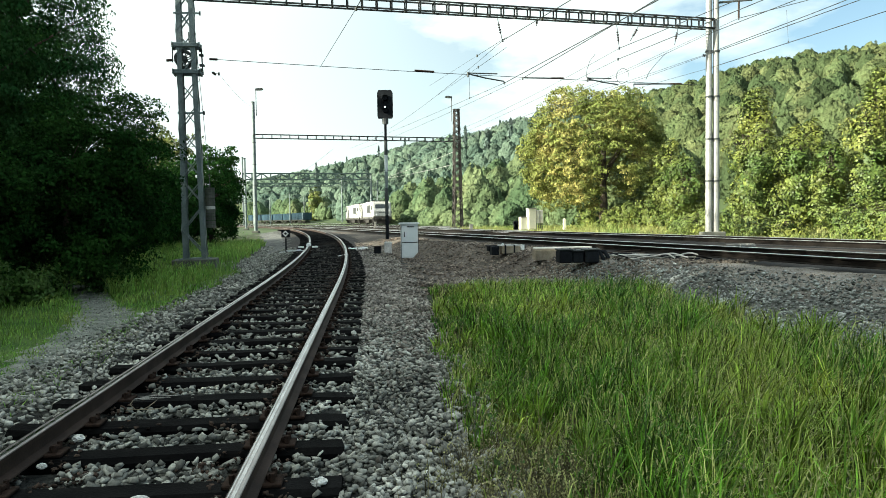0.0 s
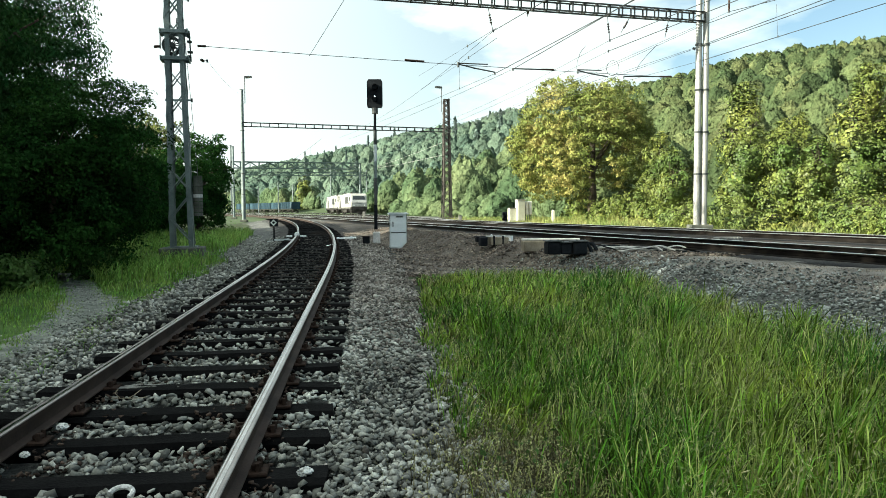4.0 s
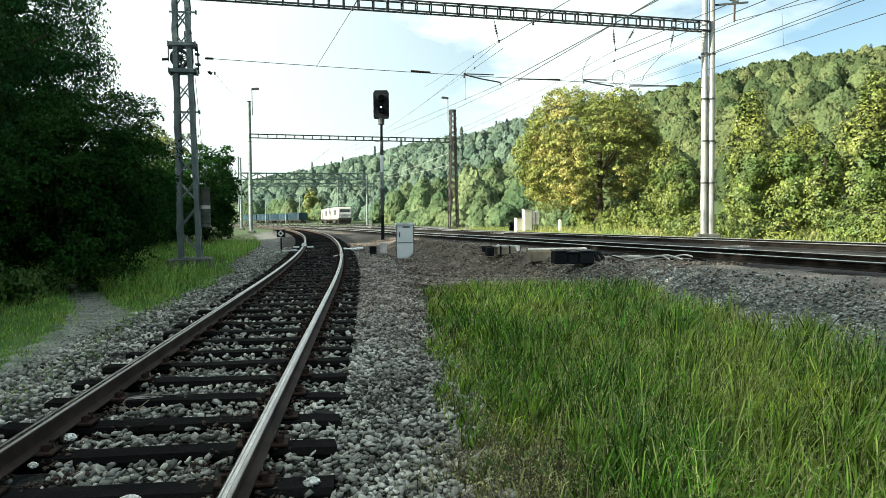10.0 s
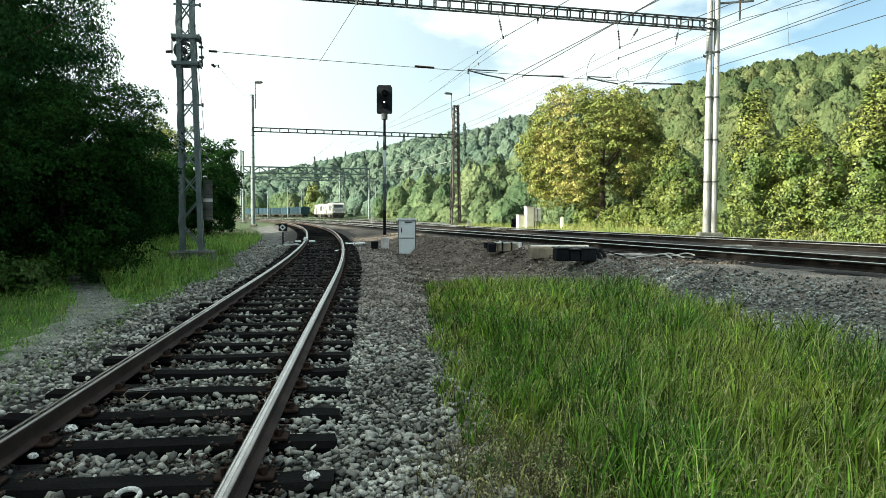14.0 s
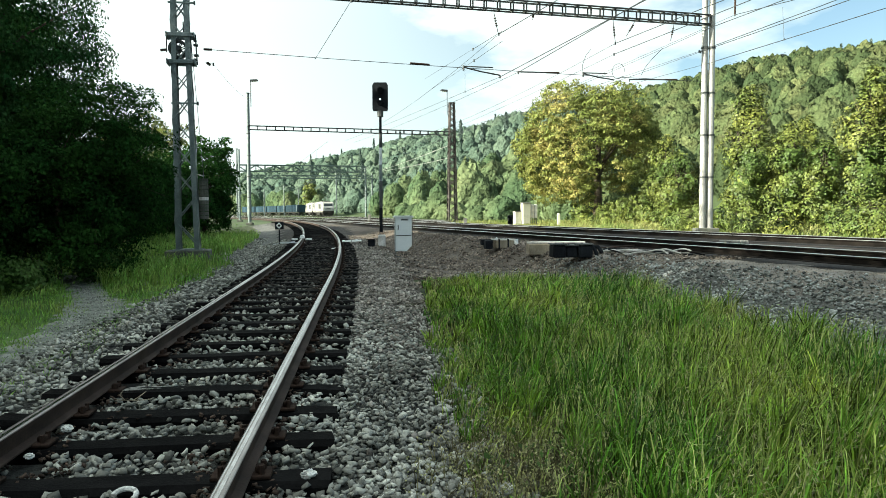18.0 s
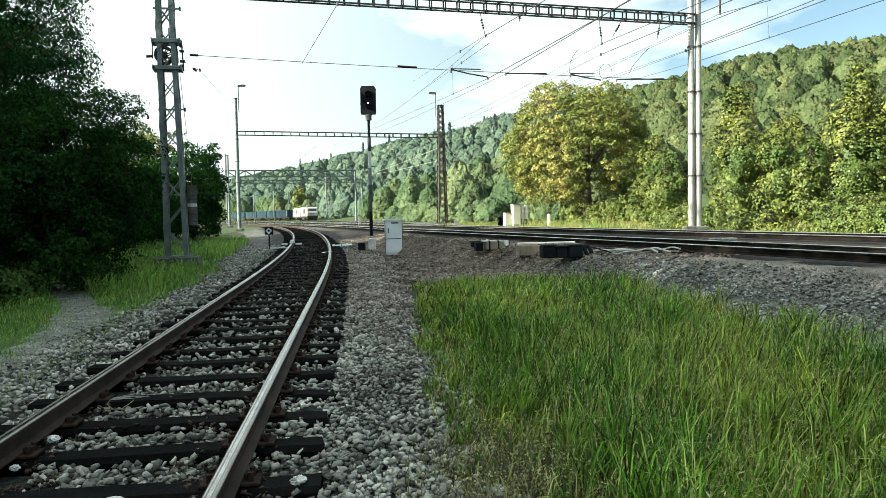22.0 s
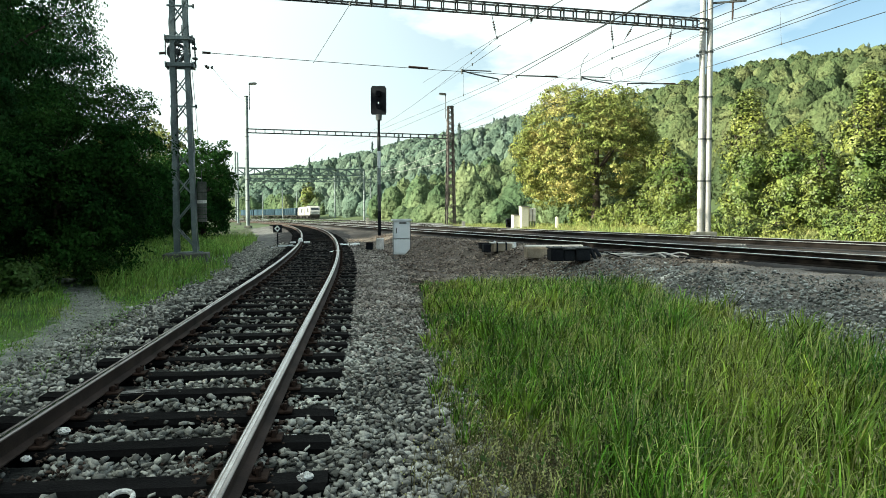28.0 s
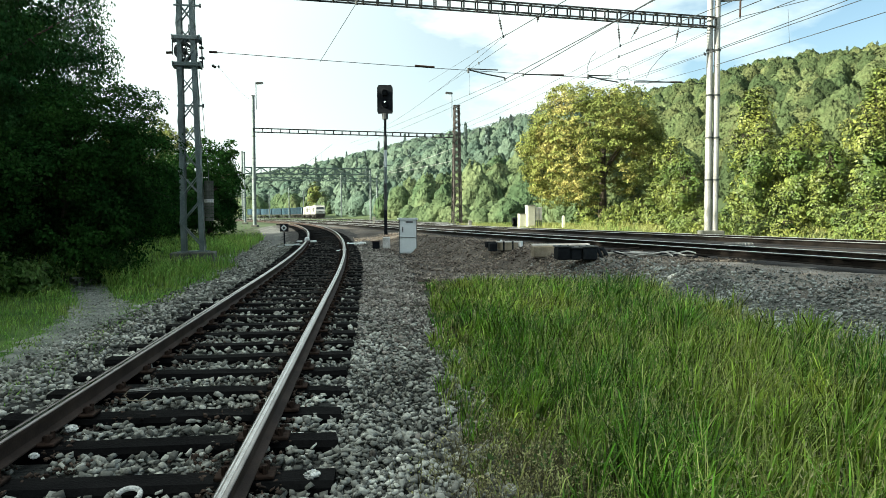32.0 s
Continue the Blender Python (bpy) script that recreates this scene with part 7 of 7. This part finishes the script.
gx_ = path_x(gy_) + rg.normal(0, 0.3, 3200)
gs_ = rg.uniform(0.006, 0.02, 3200)
scatter_stones("path_grit", gx_, gy_, ground_z(gx_, gy_) + gs_ * 0.3, gs_, STONE, "small grey grit trodden into the path", 15)
wn2 = 5200
ex, ey = rg.uniform(-14, -7.0, wn2), rg.uniform(9, 52, wn2)
ex = ex - 0.10 * np.clip(ey - 20, 0, 60)
k = dist_to(SIDING, ex, ey) < -4.6
ex, ey = ex[k], ey[k]
wl_pos = np.column_stack([ex, ey, ground_z(ex, ey) + rg.uniform(0.05, 0.8, len(ex)) * rg.uniform(0.3, 1, len(ex))])
tagged(new("bank_weeds", quick_mesh("bank_weeds", leaves(wl_pos, np.tile([[0.2, -0.3, 0.8]], (len(ex), 1)), 0.09, rg), 4, BUSH_LEAF)), "broad-leaved weeds at the foot of the wood", "weeds", kind="stuff")
# sunlit grass beyond the main tracks
n = 24000
fx, fy = rg.uniform(0, 24, n), rg.uniform(24, 75, n)
k = (dist_to(T2, fx, fy) > 3.4) & (dist_to(T3, fx, fy) > 2.6) & (fx < 0.6 * fy)
fx, fy = fx[k], fy[k]
meadow("dry_meadow", fx, fy, rg.uniform(0.14, 0.42, len(fx)) * (1 + 2.0 * np.exp(-(((fx - 12.3) / 1.6) ** 2 + ((fy - 56) / 4) ** 2))), rg.uniform(0.02, 0.04, len(fx)), rg.uniform(0.2, 0.7, len(fx)), MEADOW, "sunlit straw-coloured meadow beyond the tracks", 4)

# sleepers, each its own piece
def sleeper_mesh(seed):
    """A worn baulk: rounded top edges, uneven along its length, ragged ends."""
    r = random.Random(seed)
    ring = [(-0.130, -0.15), (0.130, -0.15), (0.132, -0.035), (0.10, 0.0), (-0.10, 0.0), (-0.132, -0.035)]
    m = Mesh()
    stops = [-1.25, -0.98, -0.35, 0.3, 0.95, 1.25]
    for x in stops:
        dy, dz = r.uniform(-0.01, 0.01), r.uniform(-0.008, 0.003)
        m.v += [(x + (r.uniform(-0.025, 0.025) if abs(x) > 1.2 else 0), y * r.uniform(0.93, 1.04) + dy, z + dz + r.uniform(-0.006, 0.004)) for y, z in ring]
    for k in range(len(stops) - 1):
        m.f += [(k * 6 + i, k * 6 + (i + 1) % 6, k * 6 + 6 + (i + 1) % 6, k * 6 + 6 + i) for i in range(6)]
    m.f += [(5, 4, 3, 2, 1, 0), tuple(30 + i for i in range(6))]
    me = m.data("sleeper")
    me.materials.append(SLEEPER_WOOD)
    return me


def chair_mesh():
    m = Mesh().box((0, 0, 0.012), (0.34, 0.17, 0.024), bevel=0.006)
    for sx in (-1, 1):
        for sy in (-1, 1):
            m.tube((sx * 0.115, sy * 0.045, 0.0), (sx * 0.115, sy * 0.045, 0.075), 0.017, n=6)
        m.box((sx * 0.10, 0, 0.045), (0.05, 0.07, 0.035), bevel=0.008)
    me = m.data("rail_chair")
    me.materials.append(CHAIR_RUST)
    return me


SLEEPERS = [sleeper_mesh(i) for i in range(5)]
CHAIR = chair_mesh()
rs = random.Random(9)
for i in range(-14, 105):
    s = y_first + 0.713 * i + rs.uniform(-0.025, 0.025)
    x, y, h = (float(np.interp(s, S_S, SIDING[:, c])) for c in range(3))
    z = float(siding_z(y)) - 0.166
    ob = part("sleeper", SLEEPERS[i % 5], None, siding)
    ob.matrix_basis = pose(x + rs.uniform(-0.03, 0.03), y, z, 0, rs.uniform(-0.4, 0.4), math.degrees(h) + rs.uniform(-0.8, 0.8))
    if i < 40:
        if i == 3:
            # bleached streaks dried onto one sleeper
            streaks = Mesh()
            for _ in range(26):
                u, v, w = rs.gauss(-0.55, 0.17), rs.gauss(0.0, 0.035), rs.uniform(0.02, 0.11)
                streaks.add([(u - w, v, 0.0045), (u - 0.3 * w, v - 0.008, 0.006), (u + 0.4 * w, v - 0.006, 0.006), (u + w, v + 0.004, 0.0045), (u + 0.3 * w, v + 0.009, 0.006), (u - 0.5 * w, v + 0.007, 0.006)], [(0, 1, 2, 3, 4, 5)])
            c = part("bleached_streaks", streaks, CONCRETE, siding, "whitish streaks dried onto a sleeper")
            c.matrix_basis = ob.matrix_basis.copy()
        for side in (-1, 1):
            c = part("rail_chair", CHAIR, None, siding)
            c.matrix_basis = pose(x + side * 0.7525 * math.cos(h), y + side * 0.7525 * math.sin(h), z, 0, 0, math.degrees(h))
for tr, line, yy in ((track_1, T1, 9.0), (track_2, T2, 14.0)):
    ls = np.concatenate([[0], np.cumsum(np.hypot(np.diff(line[:, 0]), np.diff(line[:, 1])))])
    s0 = float(np.interp(yy, line[:, 1], ls))
    for i in range(75):
        x, y, h = (float(np.interp(s0 + 0.65 * i, ls, line[:, c])) for c in range(3))
        ob = part("sleeper", SLEEPERS[i % 5], None, tr)
        ob.matrix_basis = pose(x, y, MAIN_Z - 0.25, 0, 0, math.degrees(h))
# crumpled white litter and a broken ring lying on the ballast
for x, y, s, lift in ((-0.74, 4.22, 0.046, 0.10), (-2.58, 5.12, 0.042, 0.10), (-2.53, 4.55, 0.03, 0.10), (0.40, 4.08, 0.04, 0.06)):
    bm = bmesh.new()
    bmesh.ops.create_icosphere(bm, subdivisions=3, radius=s)
    for vert in bm.verts:
        fold = abs(noise.noise(vert.co * 1.6 / s + Vector((x, y, 0))))
        vert.co *= 1.05 - 1.5 * max(fold - 0.12, 0) + 0.2 * noise.noise(vert.co * 3.5 / s)
        vert.co.z *= 0.62
    me = bpy.data.meshes.new("crumpled_paper")
    bm.to_mesh(me)
    bm.free()
    ob = part("crumpled_paper", me, PALE_STONE)
    ob.location = (x, y, ground_z1(x, y) + lift)
    tagged(ob, "crumpled scrap of white paper lying on the ballast", "litter", "white litter")
twig = Mesh()
for pts in (((-2.62, 5.99, 0.0), (-2.52, 5.93, 0.012), (-2.44, 5.90, 0.02), (-2.39, 5.90, 0.05), (-2.345, 5.93, 0.085)), ((-2.52, 5.93, 0.012), (-2.57, 5.95, 0.05), (-2.55, 5.97, 0.08)), ((-2.44, 5.90, 0.02), (-2.36, 5.88, 0.025), (-2.29, 5.90, 0.03))):
    for p0, p1 in zip(pts[:-1], pts[1:]):
        twig.tube(p0, p1, 0.0042, 0.0032, n=5)
ob = part("dry_twig", twig, TAN)
ob.location = (0, 0, ground_z1(-2.45, 5.93) + 0.07)
tagged(ob, "bleached forked twig lying between two sleepers", "twig")
ring = Mesh()
arc = [Vector((0.062 * math.cos(a), 0.05 * math.sin(a), 0.02 * math.sin(a))) for a in (math.radians(d) for d in range(-30, 181, 15))]
for p0, p1 in zip(arc[:-1], arc[1:]):
    ring.tube(p0, p1, 0.015, n=8)
ob = part("broken_ring", ring, PALE_STONE)
ob.location = (-1.70, 3.98, ground_z1(-1.70, 3.98) + 0.075)
tagged(ob, "broken white ring of pipe lying on the ballast", "litter", "white litter")


# ================= what moves =================
def motions():
    """The two coupled locomotives roll away down the station track and stop at the wagons."""
    times = [(0, 81.0), (1.5, 87.3), (3, 92.6), (4.5, 98.6), (6.5, 108.3), (8, 115.9), (9.5, 123.2), (11, 130.2), (12.5, 135.6), (14, 141.5), (16.5, 152.0), (18, 157.6), (21, 165.6), (24, 171.6), (28, 178.8), (30, 181.0), (32, 181.9)]
    walk(loco_front, [(t, on_t3(s + 9.9)) for t, s in times])
    walk(loco_rear, [(t, on_t3(s + 29.7)) for t, s in times])


motions()
